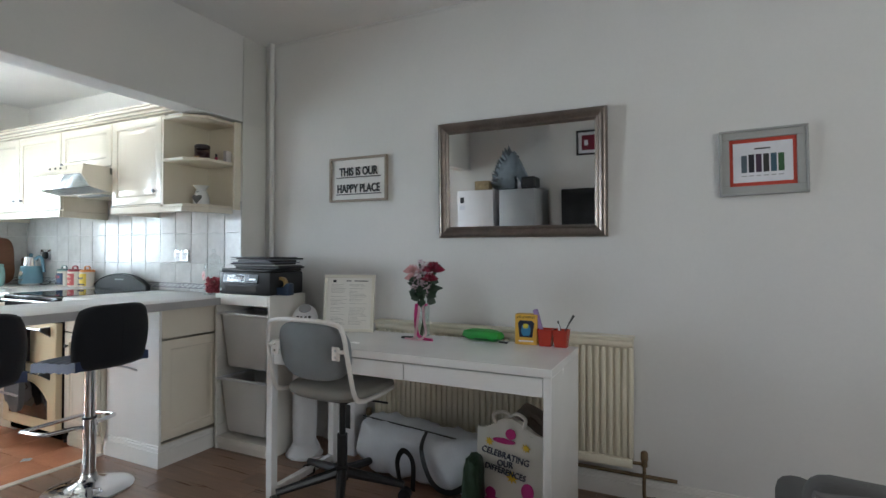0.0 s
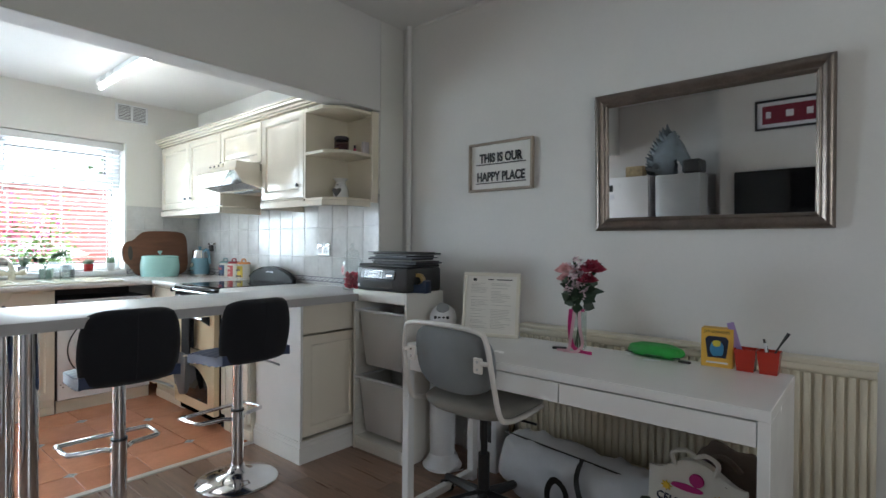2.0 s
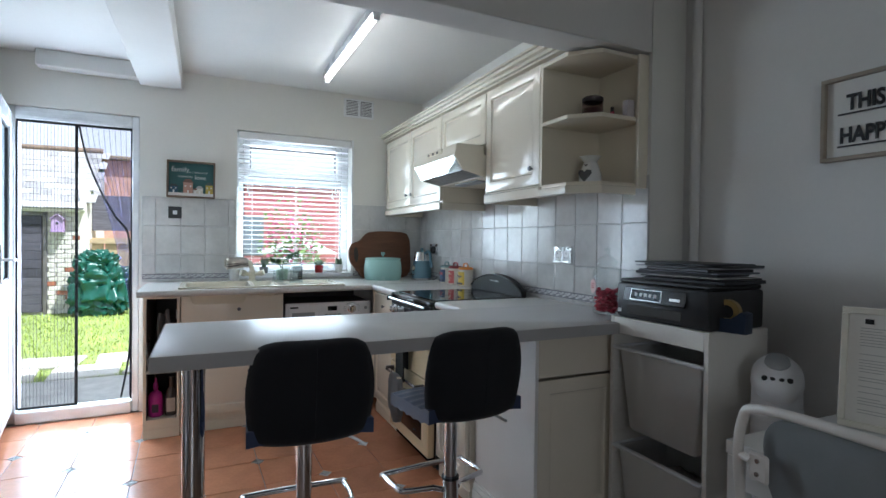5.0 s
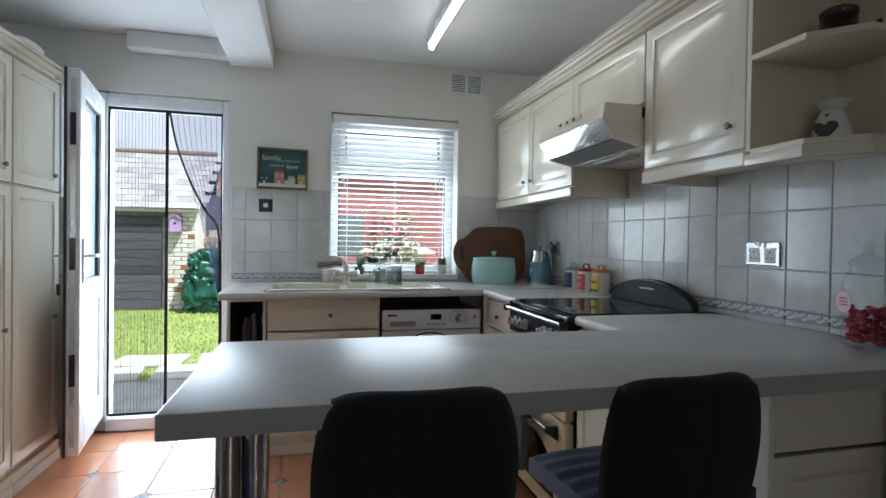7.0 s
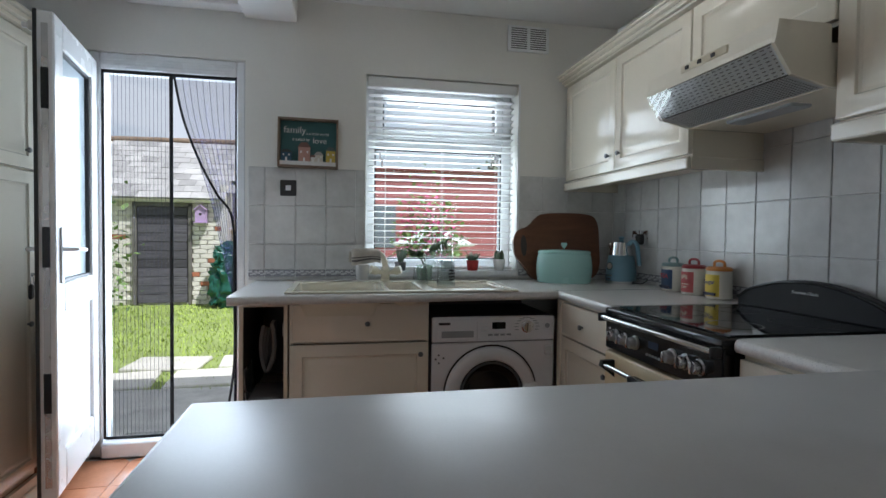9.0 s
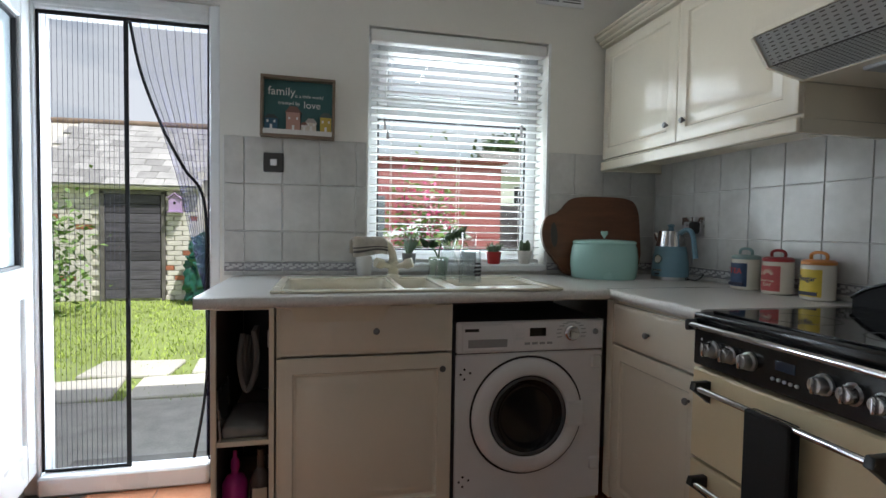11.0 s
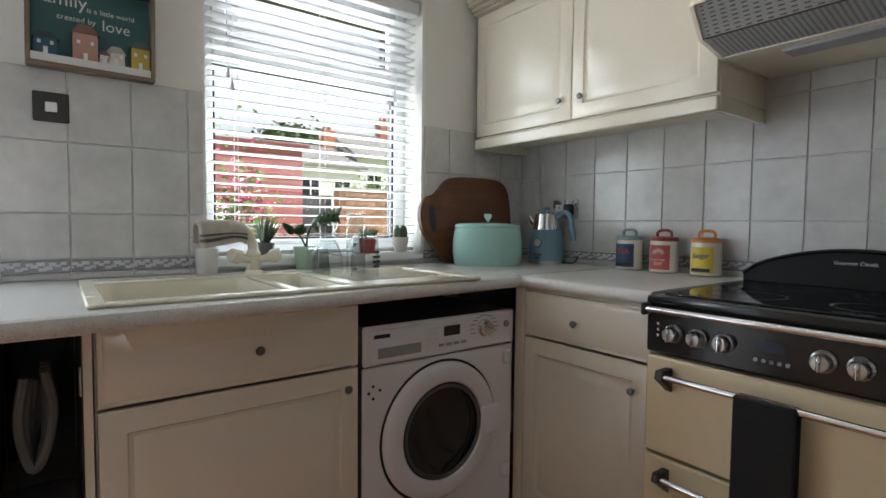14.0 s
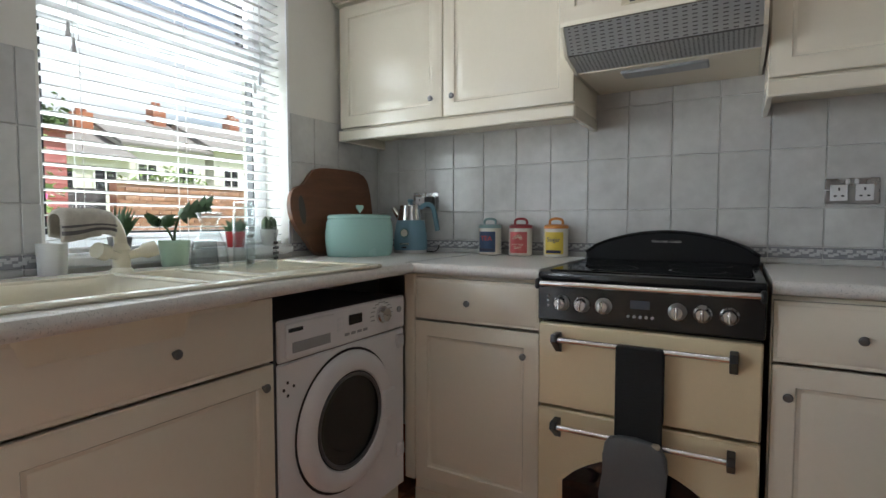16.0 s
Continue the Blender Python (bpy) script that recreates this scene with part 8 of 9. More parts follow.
part("lid_knob", lathe(bmesh.new(), [(0, 0.234), (0.014, 0.234), (0.010, 0.243), (0.018, 0.252), (0.010, 0.258), (0, 0.259)], 18), KB, kt)
part("spout", tube(bmesh.new(), [(-0.045, 0, 0.165), (-0.075, 0, 0.195), (-0.090, 0, 0.215)], [0.024, 0.016, 0.010], 12), CHROME, kt)
part("handle", tube(bmesh.new(), smooth_path([(0.05, 0, 0.215), (0.085, 0, 0.232), (0.115, 0, 0.215), (0.128, 0, 0.16), (0.138, 0, 0.105)], 6), 0.0115, 10), KB, kt)
dl = part("dial", moved(lathe(bmesh.new(), [(0, 0), (0.022, 0), (0.022, 0.006), (0, 0.007)], 24), pose(0, -0.074, 0.095, 84)), CHROME, kt)
part("dial_face", moved(cyl(bmesh.new(), (0, 0, 0.007), (0, 0, 0.008), 0.017, seg=24), pose(0, -0.074, 0.095, 84)), mat("dial_ivory", (0.6, 0.58, 0.5), 0.5), dl)
part("name_plate", B(-0.024, 0.024, -0.086, -0.078, 0.040, 0.048, bevel=0.002), CHROME, kt)
part("switch", B(-0.012, 0.012, -0.088, -0.080, 0.024, 0.031, bevel=0.002), BLACKP, kt)
part("flex", tube(bmesh.new(), smooth_path([(0.07, 0.03, 0.006), (0.11, 0.05, 0.005), (0.12, 0.08, 0.04), (0.09, 0.098, 0.12), (0.06, 0.10, 0.20)], 5), 0.0032, 6), BLACKP, kt)

# canisters
CAN = mat("ivory_ceramic", (0.74, 0.70, 0.61), 0.25, vary=0.03, coat=0.3)
for x, word, cl_, tc_, lab in ((-4.438, "TEA", (0.03, 0.06, 0.13), (0.22, 0.33, 0.32), "blue"), (-4.290, "DAY", (0.50, 0.03, 0.03), (0.28, 0.015, 0.02), "red"), (-4.132, "Sugar", (0.68, 0.50, 0.06), (0.60, 0.21, 0.03), "yellow")):
    c = thing("storage_canister", pose(x, 2.61, 0.9105, 0, 0, 6), "ivory kitchen canister with a %s label and coloured lid" % lab, "canister", "kitchen canisters")
    part("pot", lathe(bmesh.new(), [(0, 0.002), (0.047, 0.002), (0.051, 0.006), (0.051, 0.118), (0.047, 0.121)], 32), CAN, c)
    lm = mat("lid_%s" % lab, tc_, 0.3, coat=0.2)
    part("lid", lathe(bmesh.new(), [(0.047, 0.119), (0.051, 0.121), (0.051, 0.130), (0.044, 0.136), (0, 0.138)], 32), lm, c)
    part("lid_handle", tube(bmesh.new(), smooth_path([(-0.026, 0, 0.134), (-0.026, 0, 0.152), (-0.012, 0, 0.160), (0.012, 0, 0.160), (0.026, 0, 0.152), (0.026, 0, 0.134)], 4), 0.0055, 8), lm, c)
    bm = bmesh.new()
    rows = [[bm.verts.new((0.0518 * math.sin(a), -0.0518 * math.cos(a), z)) for a in [radians(-46 + 9.2 * k) for k in range(11)]] for z in (0.014, 0.105)]
    for k in range(10):
        bm.faces.new((rows[0][k], rows[0][k + 1], rows[1][k + 1], rows[1][k]))
    part("label", bm, mat("label_%s" % lab, cl_, 0.4, vary=0.06, scale=30), c)
    wm_ = mat("label_cream", (0.72, 0.66, 0.5), 0.5)
    if word == "DAY":
        for k in range(9):
            a = radians(15 + 18.75 * k)
            part("sun_ray", moved(B(0.010, 0.024, -0.0535, -0.0518, -0.001, 0.001), Matrix.Translation((0, 0, 0.070)) @ Matrix.Rotation(-a, 4, "Y")), wm_, c)
        words(c, "START YOUR", pose(0, -0.0528, 0.050, 90), 0.0085, wm_, depth=0.0005)
        words(c, word, pose(0, -0.0528, 0.036, 90), 0.016, wm_, depth=0.0005)
    else:
        words(c, word, pose(0, -0.0528, 0.074, 90), 0.030 if word == "TEA" else 0.025, mat("label_red_ink", (0.5, 0.04, 0.04), 0.5) if word == "TEA" else mat("label_blue_ink", (0.03, 0.05, 0.16), 0.5), depth=0.0008)
        part("label_bar", B(-0.030, 0.030, -0.0526, -0.047, 0.018, 0.030), mat("label_navy", (0.03, 0.03, 0.06), 0.5), c)

# sockets and switch
def socket(x, z, face):
    s = thing("wall_socket", pose(x, YH - 0.007, z), "brushed metal double wall socket with white inserts", "socket", "wall sockets")
    part("plate", B(-0.073, 0.073, -0.008, 0.0, -0.043, 0.043, bevel=0.003), face, s)
    for k in (-1, 1):
        ins = part("insert", B(k * 0.034 - 0.024, k * 0.034 + 0.024, -0.010, -0.006, -0.032, 0.022, bevel=0.002), WHITEP if face is STEEL else GREYP, s)
        part("pin_hole", B(k * 0.034 - 0.0025, k * 0.034 + 0.0025, -0.0106, -0.0095, 0.002, 0.012), BLACKP, ins)
        for q_ in (-1, 1):
            part("pin_hole", B(k * 0.034 + q_ * 0.010 - 0.004, k * 0.034 + q_ * 0.010 + 0.004, -0.0106, -0.0095, -0.018, -0.013), BLACKP, ins)
        part("rocker", B(k * 0.012 - 0.006, k * 0.012 + 0.006, -0.012, -0.007, 0.024, 0.040, bevel=0.002), WHITEP, s)
    return s


s1 = socket(-3.146, 1.160, STEEL)
s2 = socket(-4.815, 1.160, STEEL)
part("plug", B(0.010, 0.060, -0.042, -0.011, -0.034, 0.022, bevel=0.008), BLACKP, s2)
sw = thing("light_switch", pose(XW + 0.007, 0.767, 1.408, 0, 0, 90), "dark pewter light switch with a white rocker", "light switch")
part("plate", B(-0.042, 0.042, -0.008, 0.0, -0.042, 0.042, bevel=0.003), mat("black_pewter", (0.035, 0.033, 0.032), 0.45, vary=0.1, scale=20), sw)
part("rocker", B(-0.014, 0.014, -0.012, -0.007, -0.014, 0.014, bevel=0.003), WHITEP, sw)

# box frame with little houses
fr = thing("box_frame_picture", pose(XW, 0.871, 1.647, 0, 0.6, 90), "wooden box frame with tiny houses and the words family and love", "picture")
FW = mat("weathered_brown_wood", (0.20, 0.145, 0.10), 0.6, vary=0.2, scale=8, fine=90, bump=0.15, stretch=(1, 1, 4))
frame_sides(fr, 0.157, 0.131, 0.012, 0.048, FW)
part("backing", B(-0.146, 0.146, -0.010, -0.001, -0.120, 0.120), mat("teal_board", (0.045, 0.125, 0.125), 0.7, vary=0.08, scale=6), fr, "teal painted backing")
WT = mat("chalk_white", (0.72, 0.72, 0.70), 0.7)
words(fr, "family", pose(-0.072, -0.0115, 0.070, 90), 0.050, WT, depth=0.0008)
words(fr, "is a little world", pose(0.045, -0.0115, 0.055, 90), 0.020, WT, depth=0.0006)
words(fr, "created by", pose(-0.04, -0.0115, 0.022, 90), 0.022, WT, depth=0.0006)
words(fr, "love", pose(0.058, -0.0115, 0.018, 90), 0.044, WT, depth=0.0008)
part("ledge", B(-0.145, 0.145, -0.046, -0.010, -0.119, -0.098), mat("snow_white", (0.66, 0.65, 0.63), 0.8), fr)


def tiny_house(x, w, h, roof, colour, roof_c):
    t = part("tiny_house", B(x - w, x + w, -0.040, -0.014, -0.098, -0.098 + h), colour, fr)
    part("tiny_roof", prism(bmesh.new(), [(x - w - 0.004, -0.098 + h), (x + w + 0.004, -0.098 + h), (x + w * 0.5, -0.098 + h + roof), (x - w * 0.5, -0.098 + h + roof)], -0.042, -0.012), roof_c, t)
    part("tiny_door", B(x - 0.005, x + 0.005, -0.0415, -0.0395, -0.098, -0.078), WT, t)
    for s in (-1, 1):
        part("tiny_window", B(x + s * w * 0.55 - 0.004, x + s * w * 0.55 + 0.004, -0.0415, -0.0395, -0.098 + h * 0.6, -0.098 + h * 0.6 + 0.010), WT, t)


tiny_house(-0.020, 0.030, 0.075, 0.026, mat("salmon_paint", (0.45, 0.26, 0.21), 0.7), mat("brown_roof", (0.20, 0.11, 0.09), 0.7))
tiny_house(0.055, 0.022, 0.036, 0.018, mat("cream_paint", (0.62, 0.58, 0.50), 0.7), mat("grey_roof", (0.40, 0.38, 0.36), 0.7))
tiny_house(0.118, 0.024, 0.062, 0.020, mat("mustard_paint", (0.50, 0.38, 0.08), 0.7), mat("teal_roof", (0.10, 0.13, 0.12), 0.7))
tiny_house(-0.112, 0.026, 0.045, 0.016, mat("blue_paint", (0.045, 0.11, 0.17), 0.7), mat("dark_roof", (0.06, 0.08, 0.08), 0.7))
tiny_house(0.026, 0.012, 0.024, 0.012, mat("cream_paint", (0.62, 0.58, 0.50), 0.7), mat("brown_roof", (0.2, 0.11, 0.09), 0.7))

# glasses on the drainer
GL = clear("drinking_glass", (0.96, 0.98, 0.98), ior=1.5)
DZ0 = 0.9190
cf = thing("upturned_carafe", pose(-4.86, 1.50, DZ0), "upturned clear glass carafe on the drainer", "carafe", "glassware on the drainer")
part("glass", lathe(bmesh.new(), [(0.052, 0), (0.055, 0.01), (0.050, 0.06), (0.026, 0.115), (0.024, 0.135), (0.036, 0.165), (0.036, 0.168), (0, 0.168)], 28), GL, cf)
tg = thing("tall_tumbler", pose(-4.80, 1.575, DZ0), "tall clear glass standing upside down", "glass", "glassware on the drainer")
part("glass", lathe(bmesh.new(), [(0.033, 0), (0.033, 0.004), (0.030, 0.19), (0.028, 0.20), (0, 0.20)], 26), GL, tg)
jm = thing("glass_mug", pose(-4.69, 1.55, DZ0), "square-handled glass mug with black lettering", "mug", "glassware on the drainer")
part("glass", lathe(bmesh.new(), [(0.045, 0), (0.045, 0.005), (0.042, 0.12), (0.040, 0.126), (0, 0.126)], 28), GL, jm)
part("handle", tube(bmesh.new(), smooth_path([(0.02, -0.042, 0.025), (0.025, -0.075, 0.03), (0.025, -0.078, 0.09), (0.02, -0.042, 0.10)], 5), 0.006, 8), GL, jm)
for k, w_ in enumerate((0.014, 0.018, 0.018, 0.014)):
    bm = B(-w_, w_, -0.001, 0.001, -0.004, 0.004)
    part("lettering_bar", moved(bm, Matrix.Translation((0.043 * math.cos(0.5), 0.043 * math.sin(0.5), 0.032 + 0.015 * k)) @ Matrix.Rotation(radians(115), 4, "Z")), BLACKP, jm)
tb2 = thing("short_tumbler", pose(-4.80, 1.44, DZ0), "short clear tumbler upside down", "glass", "glassware on the drainer")
part("glass", lathe(bmesh.new(), [(0.040, 0), (0.040, 0.004), (0.032, 0.085), (0, 0.088)], 24), GL, tb2)
cup = thing("soap_beaker", pose(-5.04, 1.16, 0.9105), "frosted white plastic beaker beside the tap", "beaker")
part("beaker", lathe(bmesh.new(), [(0, 0), (0.032, 0), (0.036, 0.09), (0.033, 0.09), (0.029, 0.005), (0, 0.005)], 24), TUB, cup)

for o in (cf, tg, jm, tb2):
    for c in o.children:
        if c.name.startswith("glass"):
            wall_ = c.modifiers.new("thick", "SOLIDIFY")
            wall_.thickness = 0.0028

# plants on the sill
SUC = mat("succulent_leaf", (0.06, 0.12, 0.045), 0.45, island=0.3, vary=0.2, bump=0)


def pot(name, x, y, z, r0, r1, h, material, label):
    p = thing(name, pose(x, y, z), label, "potted plant", "plants on the window sill")
    part("pot", lathe(bmesh.new(), [(0, 0), (r0, 0), (r0 + 0.002, 0.004), (r1, h), (r1 - 0.004, h), (r1 - 0.006, h - 0.012), (0, h - 0.012)], 26), material, p)
    part("soil", cyl(bmesh.new(), (0, 0, h - 0.012), (0, 0, h - 0.008), r1 - 0.007), mat("potting_soil", (0.04, 0.028, 0.02), 0.95, bump=0.5), p)
    return p


def spiky(p, z, n, length, w, spread, seed):
    bm = bmesh.new()
    q2 = random.Random(seed)
    for k in range(n):
        a = 6.283 * k / n * 1.618 * 3
        s = spread * (0.3 + 0.7 * k / n)
        leaf_blade(bm, (0.006 * math.cos(a), 0.006 * math.sin(a), z), (length * s * math.cos(a), length * s * math.sin(a), z + length * (1 - 0.45 * s) * q2.uniform(0.8, 1.1)), w)
    part("leaves", bm, SUC, p)


g = pot("potted_succulent", -5.04, 1.50, 0.9105, 0.036, 0.047, 0.088, mat("mint_glaze", (0.42, 0.58, 0.44), 0.3, coat=0.3), "leggy succulent in a mint green pot")
ste = [(0, 0, 0.08), (0.0, 0.005, 0.13), (0.0, 0.03, 0.175), (0.01, 0.07, 0.20), (0.015, 0.105, 0.205)]
part("stem", tube(bmesh.new(), smooth_path(ste, 5), 0.004, 8), STEM, g)
part("stem", tube(bmesh.new(), smooth_path([(0, 0, 0.08), (0.0, -0.02, 0.12), (0.01, -0.05, 0.145)], 5), 0.004, 8), STEM, g)
bm = bmesh.new()
q2 = random.Random(14)
for k in range(26):
    u = k / 25
    c = Vector((0.012 * u, 0.02 + 0.095 * u, 0.168 + 0.04 * u ** 0.7))
    a = k * 2.4
    leaf_blade(bm, c, c + Vector((0.032 * math.cos(a), 0.012, 0.036 * math.sin(a))), 0.012)
for k in range(22):
    a = k * 2.4
    c = Vector((0.01, -0.05, 0.142))
    leaf_blade(bm, c, c + Vector((0.048 * math.cos(a), 0.046 * math.sin(a), 0.016 + 0.014 * math.sin(k))), 0.013)
part("leaves", bm, SUC, g)
w_ = pot("potted_cactus", -5.122, 1.955, 0.962, 0.024, 0.037, 0.066, mat("white_glaze", (0.74, 0.73, 0.71), 0.3, coat=0.2), "small cactus cluster in a round white pot")
bm = bmesh.new()
for k in range(7):
    a = k * 0.95
    r_ = 0.018 if k else 0
    lathe(bm, [(0.008, 0.05), (0.012, 0.07), (0.011, 0.09 + 0.006 * (k % 3)), (0.006, 0.103 + 0.006 * (k % 3)), (0, 0.106 + 0.006 * (k % 3))], 8, (r_ * math.cos(a), r_ * math.sin(a), 0))
part("cactus", bm, mat("cactus_green", (0.09, 0.14, 0.075), 0.6, island=0.15), w_)
r = pot("potted_aloe", -5.122, 1.795, 0.962, 0.028, 0.037, 0.060, mat("red_glaze", (0.42, 0.02, 0.02), 0.3, coat=0.3), "small spiky aloe in a red pot")
spiky(r, 0.045, 26, 0.075, 0.007, 0.7, 3)
d_ = pot("potted_aloe", -5.122, 1.375, 0.962, 0.026, 0.034, 0.05, mat("grey_glaze", (0.2, 0.2, 0.2), 0.4), "dark spiky plant in a small pot")
spiky(d_, 0.04, 20, 0.11, 0.008, 0.5, 5)

# things on the open shelf
cj = thing("candle_jar", pose(-2.775, 2.53, 1.763), "dark red candle in a lidded glass jar", "candle")
part("wax", cyl(bmesh.new(), (0, 0, 0.004), (0, 0, 0.06), 0.040, seg=24), mat("dark_red_wax", (0.07, 0.010, 0.012), 0.4), cj)
part("glass", lathe(bmesh.new(), [(0, 0), (0.044, 0), (0.046, 0.01), (0.046, 0.082), (0.042, 0.088)], 26), clear("smoky_glass", (0.55, 0.45, 0.45)), cj)
part("lid", lathe(bmesh.new(), [(0.044, 0.086), (0.047, 0.09), (0.047, 0.104), (0.04, 0.110), (0, 0.110)], 26), mat("smoky_lid", (0.05, 0.04, 0.045), 0.15), cj)
part("label", B(-0.025, 0.025, -0.0475, -0.044, 0.012, 0.034), mat("gold_label", (0.35, 0.2, 0.06), 0.4), cj)
nb = thing("small_bottle", pose(-2.690, 2.565, 1.763), "tiny pink bottle with a black cap", "bottle")
part("bottle", lathe(bmesh.new(), [(0, 0), (0.010, 0), (0.010, 0.028), (0.006, 0.033)], 14), mat("pink_liquid", (0.45, 0.08, 0.13), 0.2), nb)
part("cap", cyl(bmesh.new(), (0, 0, 0.032), (0, 0, 0.052), 0.0075, seg=14), BLACKP, nb)
one("small_carton", B(-2.650, -2.622, 2.585, 2.625, 1.763, 1.835, bevel=0.001), mat("pale_carton", (0.55, 0.50, 0.50), 0.6, vary=0.15, scale=40), "small pale carton on the shelf", "carton")
wb = thing("wax_burner", pose(-2.795, 2.54, 1.481, 0, 0, 18), "white ceramic wax burner with a heart cut-out", "wax burner")
WC = mat("white_ceramic", (0.78, 0.77, 0.75), 0.25, coat=0.3, vary=0.02)
part("burner_body", lathe(bmesh.new(), [(0, 0), (0.046, 0), (0.050, 0.02), (0.048, 0.055), (0.034, 0.095), (0.028, 0.105), (0.040, 0.125), (0.048, 0.132), (0.040, 0.130), (0, 0.118)], 30), WC, wb)
ht = [(0.0, 0.012), (0.020, 0.036), (0.030, 0.052), (0.026, 0.066), (0.012, 0.068), (0.0, 0.058), (-0.012, 0.068), (-0.026, 0.066), (-0.030, 0.052), (-0.020, 0.036)]
part("heart_opening", prism(bmesh.new(), ht, -0.0515, -0.036), mat("burner_inside", (0.10, 0.10, 0.10), 0.8), wb)
part("heart_dot", prism(bmesh.new(), [(0, 0.084), (0.007, 0.094), (0, 0.091), (-0.007, 0.094)], -0.040, -0.03), mat("burner_inside", (0.1, 0.1, 0.1)), wb)

# things in the open base unit
OX = -4.60
br = thing("spray_bottle", pose(OX, 0.690, 0.117), "magenta plastic bottle with a pump top", "bottle")
part("bottle", lathe(bmesh.new(), [(0, 0), (0.038, 0), (0.042, 0.01), (0.042, 0.12), (0.030, 0.145), (0.012, 0.155), (0.012, 0.17)], 24), mat("magenta_plastic", (0.42, 0.02, 0.22), 0.35), br)
part("pump", lathe(bmesh.new(), [(0.013, 0.168), (0.015, 0.172), (0.014, 0.20), (0.007, 0.21), (0.007, 0.232), (0, 0.235)], 16), mat("magenta_plastic", (0.42, 0.02, 0.22)), br)
part("label", B(0.036, 0.0435, -0.018, 0.018, 0.03, 0.08), mat("label_dark", (0.05, 0.03, 0.05), 0.5), br)
b2 = thing("spirit_bottle", pose(OX, 0.775, 0.117), "clear glass bottle with a pale label", "bottle")
part("bottle", lathe(bmesh.new(), [(0, 0), (0.034, 0), (0.036, 0.01), (0.036, 0.13), (0.026, 0.155), (0.013, 0.17), (0.013, 0.235), (0, 0.236)], 24), mat("brown_glass", (0.09, 0.07, 0.06), 0.1), b2)
part("label", moved(B(-0.024, 0.024, -0.0375, -0.030, 0.025, 0.11), pose(0, 0, 0, 0, 0, 90)), mat("cream_label", (0.6, 0.5, 0.4), 0.6, vary=0.1, scale=40), b2)
TWL = mat("grey_towel", (0.24, 0.235, 0.225), 0.95, vary=0.15, scale=20, fine=250, bump=0.5)
hw = thing("hanging_towel", pose(-4.64, 0.73, 0.55), "grey towel hung in folds inside the unit", "towel")
for k in range(4):
    dx = 0.018 * k
    loop = smooth_path([(-0.03 * k, -0.020 + dx * 0.4, 0.20 - 0.01 * k), (-0.03 * k, -0.032 + dx * 0.5, 0.10), (-0.03 * k, -0.012, 0.0), (-0.03 * k, 0.012, 0.03), (-0.03 * k, 0.028 - dx * 0.3, 0.12), (-0.03 * k, 0.015, 0.21)], 5)
    part("towel_fold", tube(bmesh.new(), loop, 0.010, 8), TWL, hw)
one("folded_cloth", crease(B(-4.80, -4.54, 0.655, 0.80, 0.4135, 0.455, bevel=0.015, seg=3), 0.006, 25, 3), TWL, "crumpled grey cloth on the unit shelf", "cloth")
one("baking_tray", moved(B(-0.20, 0.0, 0.0, 0.006, 0, 0.36, bevel=0.002), pose(-4.53, 0.652, 0.413, 4)), STEEL, "thin metal tray standing inside the unit", "tray")
# lump on the tall cupboards
one("folded_bag", crease(lump(bmesh.new(), (-4.58, -0.33, 2.105), (0.12, 0.06, 0.045), 3, 2, 0.15, 3), 0.004, 9, 1), WHITEP, "folded white plastic bag on the tall cupboard", "bag", smooth=60)

# ---- tiles and planks ----
def tile_run(parent, face, u0, u1, joints_u, rows, axis, gap=0.0026, keep=None):
    """Wall tiles between the vertical joints and the row heights; face is the wall's plane."""
    for a, b in zip(joints_u, joints_u[1:]):
        a, b = max(a, u0), min(b, u1)
        if b - a < 0.012:
            continue
        for c, d, m in rows:
            if keep and not keep((a + b) / 2, (c + d) / 2):
                continue
            g = gap / 2
            if axis == "x":
                bm = B(face + 0.0005, face + 0.007, a + g, b - g, c + g, d - g, bevel=0.0018)
            else:
                bm = B(a + g, b - g, face - 0.007, face - 0.0005, c + g, d - g, bevel=0.0018)
            part("border_tile" if m is BAND else "tile", bm, m, parent, smooth=30)


ZR = [(0.9115, 0.930, TILE), (0.930, 0.970, BAND), (0.970, 1.106, TILE), (1.106, 1.313, TILE), (1.313, 1.518, TILE)]
build("tile_bed_window", holed(bmesh.new(), 0.555, YH, 0.905, 1.516, XW, XW + 0.0008, [(1.17, 2.07, 0.8, 1.6)], "x"), WGROUT, 0)
tile_run(wall_window, XW, 0.562, 1.170, [0.485 + 0.1595 * k for k in range(6)], ZR, "x")
tile_run(wall_window, XW, 2.072, YH - 0.008, [2.072, 2.21, 2.3695, 2.529, 2.6885], ZR, "x")
ZH = ZR + [(1.518, 1.724, TILE)]
build("tile_bed_hob", B(XW, XN - 0.01, YH - 0.0008, YH, 0.905, 1.72), WGROUT, 0)
tile_run(wall_hob, YH, XW + 0.008, XN - 0.002, [-5.143 + 0.1606 * k for k in range(18)], ZH, "y", keep=lambda u, z: (z < 1.45) or (-4.0 < u < -3.38) or (u > -2.60 and z < 1.53))
# leaf relief on the border tiles
lr = bmesh.new()
rr = random.Random(2)


def sprig(u, axis):
    for k in range(5):
        a, z = u + 0.012 * math.sin(k * 2.2) + 0.008 * (k - 2), 0.950 + 0.009 * math.cos(k * 1.9)
        s = 0.007 + 0.003 * rr.random()
        if axis == "x":
            box(lr, XW + 0.007, XW + 0.0078, a - s, a + s, z - s * 0.55, z + s * 0.55, bevel=0.0003)
        else:
            box(lr, a - s, a + s, YH - 0.0078, YH - 0.007, z - s * 0.55, z + s * 0.55, bevel=0.0003)


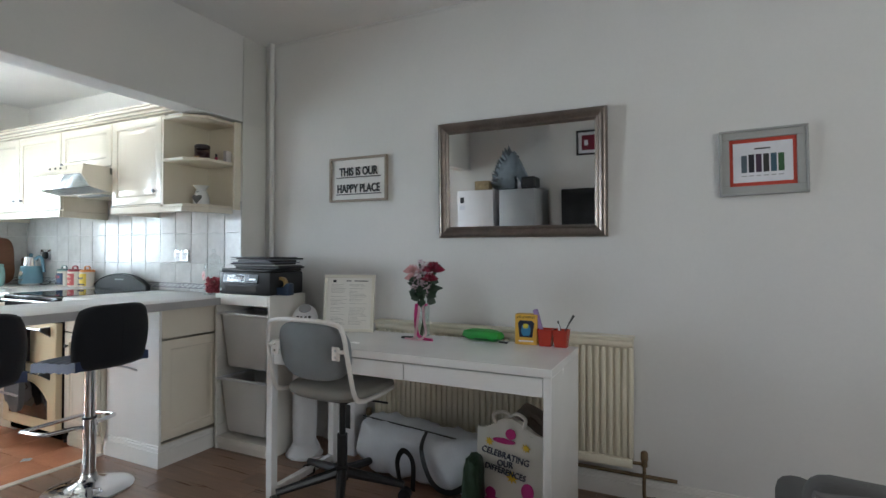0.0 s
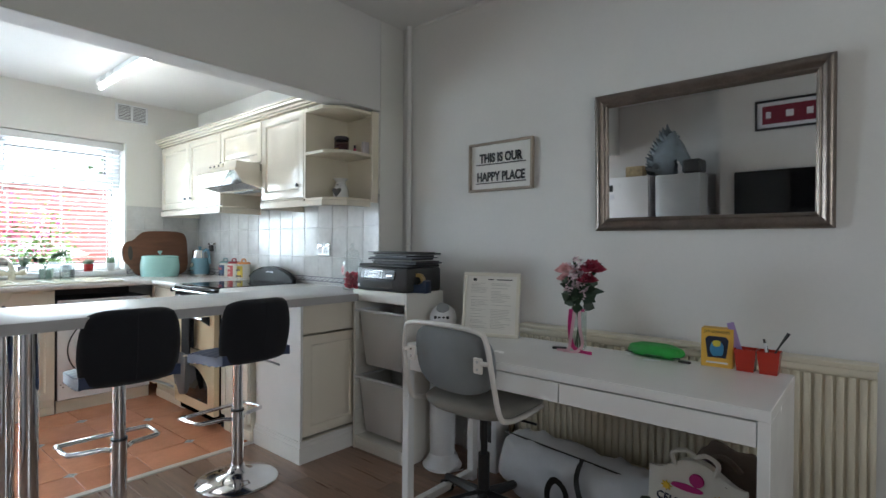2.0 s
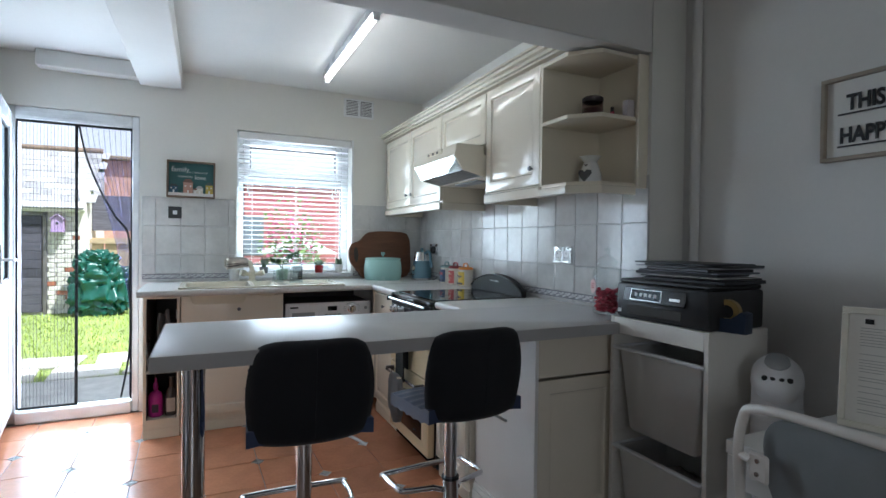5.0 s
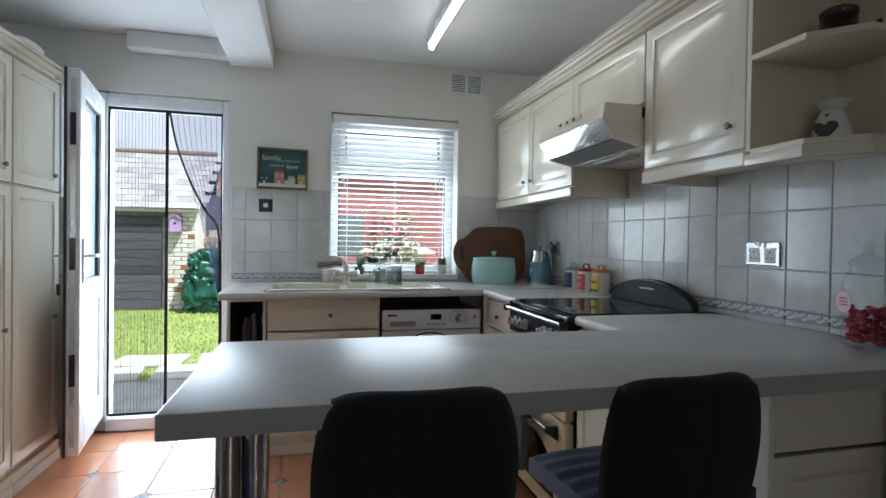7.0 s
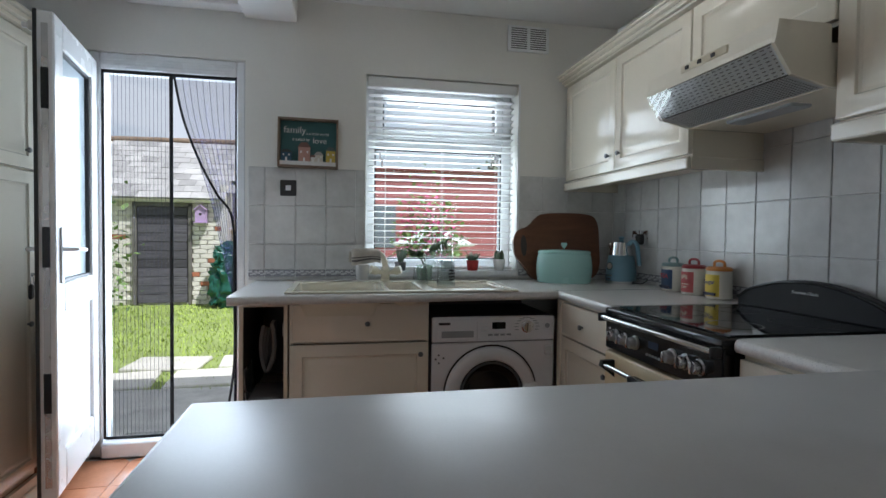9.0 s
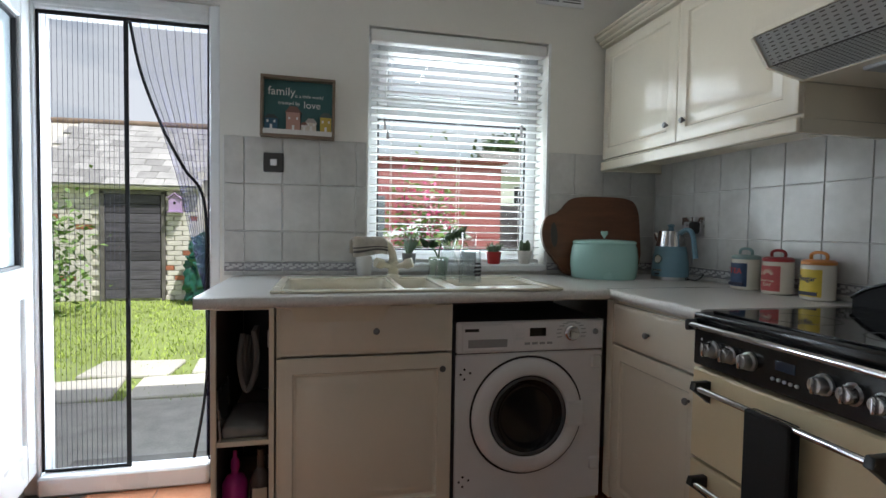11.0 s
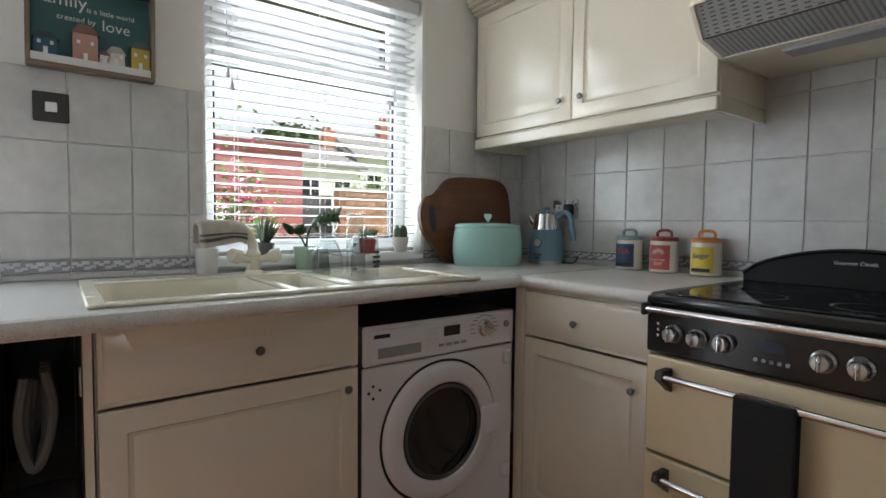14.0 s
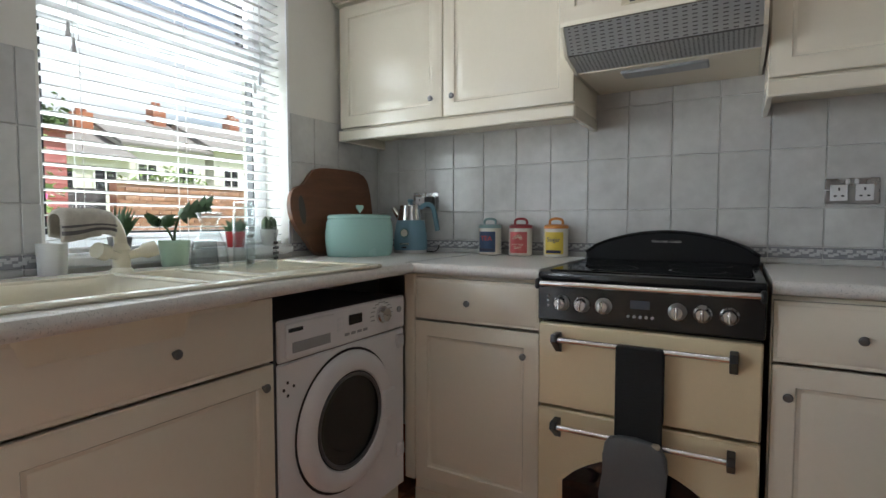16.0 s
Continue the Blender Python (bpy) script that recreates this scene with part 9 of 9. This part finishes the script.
u = 0.59
while u < 1.16:
    sprig(u, "x")
    u += 0.053
u = 2.10
while u < 2.66:
    sprig(u, "x")
    u += 0.053
u = -5.09
while u < XN - 0.02:
    sprig(u, "y")
    u += 0.053
rel = link("border_relief", lr, LEAFT)
rel.parent = wall_hob
tagged(rel, kind="stuff")

# kitchen floor: clipped square tiles with small inserts at every other crossing
P, CX, CY, ROT = 0.300, -3.645, 1.54, radians(1.5)
M0 = Matrix.Translation((CX, CY, 0)) @ Matrix.Rotation(ROT, 4, "Z")
C, G = 0.034, 0.002


def tile_mesh(clip_a):
    """clip_a: corners cut at low-low and high-high, otherwise at the two others."""
    h = P / 2 - G
    if clip_a:
        o = [(-h + C, -h), (h, -h), (h, h - C), (h - C, h), (-h, h), (-h, -h + C)]
    else:
        o = [(-h, -h), (h - C, -h), (h, -h + C), (h, h), (-h + C, h), (-h, h - C)]
    bm = slab(bmesh.new(), o, -0.006, 0.0, 0.0015)
    me = bpy.data.meshes.new("tile")
    bmesh.ops.recalc_face_normals(bm, faces=bm.faces)
    bm.to_mesh(me)
    bm.free()
    me.materials.append(TERRA)
    return me


TA, TB = tile_mesh(True), tile_mesh(False)
bm = slab(bmesh.new(), [(-C + G, 0), (0, -C + G), (C - G, 0), (0, C - G)], -0.006, 0.0003, 0.001)
im = bpy.data.meshes.new("insert")
bm.to_mesh(im)
bm.free()
im.materials.append(INSERT)
bm = bmesh.new()
for s in (0.022, 0.012):
    ring = [(-s, 0, 0.0006), (0, -s, 0.0006), (s, 0, 0.0006), (0, s, 0.0006)]
    tube(bm, ring, 0.0012, 4, True)
im2 = bpy.data.meshes.new("insert_pattern")
bm.to_mesh(im2)
bm.free()
im2.materials.append(mat("insert_print", (0.22, 0.23, 0.25), 0.4))
for i in range(-5, 3):
    for j in range(-9, 5):
        c = M0 @ Vector(((i + 0.5) * P, (j + 0.5) * P, 0))
        if -5.2 < c.x < -2.95 and YB < c.y < 2.75 and not (c.x > -3.07 - 0.15 + 0.0 and c.x > -3.21 + 0.0):
            o = new("tile", TA if (i + j) % 2 == 0 else TB)
            o.parent = floor_kitchen
            o.matrix_basis = Matrix.Translation(c) @ Matrix.Rotation(ROT, 4, "Z")
        v = M0 @ Vector((i * P, j * P, 0))
        if (i + j) % 2 == 0 and -5.1 < v.x < -3.10 and YB < v.y < 2.7:
            o = new("insert", im)
            o.parent = floor_kitchen
            o.matrix_basis = Matrix.Translation(v) @ Matrix.Rotation(ROT, 4, "Z")
            p = new("insert_pattern", im2)
            p.parent = o
# cut tiles along the strip
for j in range(-9, 5):
    c = M0 @ Vector((1.5 * P, (j + 0.5) * P, 0))
    x0 = (M0 @ Vector((1 * P, (j + 0.5) * P, 0))).x + G
    for q_ in range(1):
        if c.y > YB and c.y < 2.1 and -3.078 - x0 > 0.01:
            o = part("tile", B(x0, -3.078, c.y - P / 2 + G, c.y + P / 2 - G, -0.006, 0.0, bevel=0.0015), TERRA, floor_kitchen)

# laminate planks
pr = random.Random(11)
y = YB
while y < YM:
    x = -3.034 - pr.uniform(0, 1.1)
    while x < 2.7:
        a, b = max(x, -3.034), min(x + 1.2, 2.7)
        if b - a > 0.02:
            o = part("plank", B(a + 0.0008, b - 0.0008, y + 0.0008, min(y + 0.128, YM) - 0.0008, -0.006, 0.0, bevel=0.0008), PLANK, floor_dining, smooth=0)
        x += 1.2
    y += 0.128
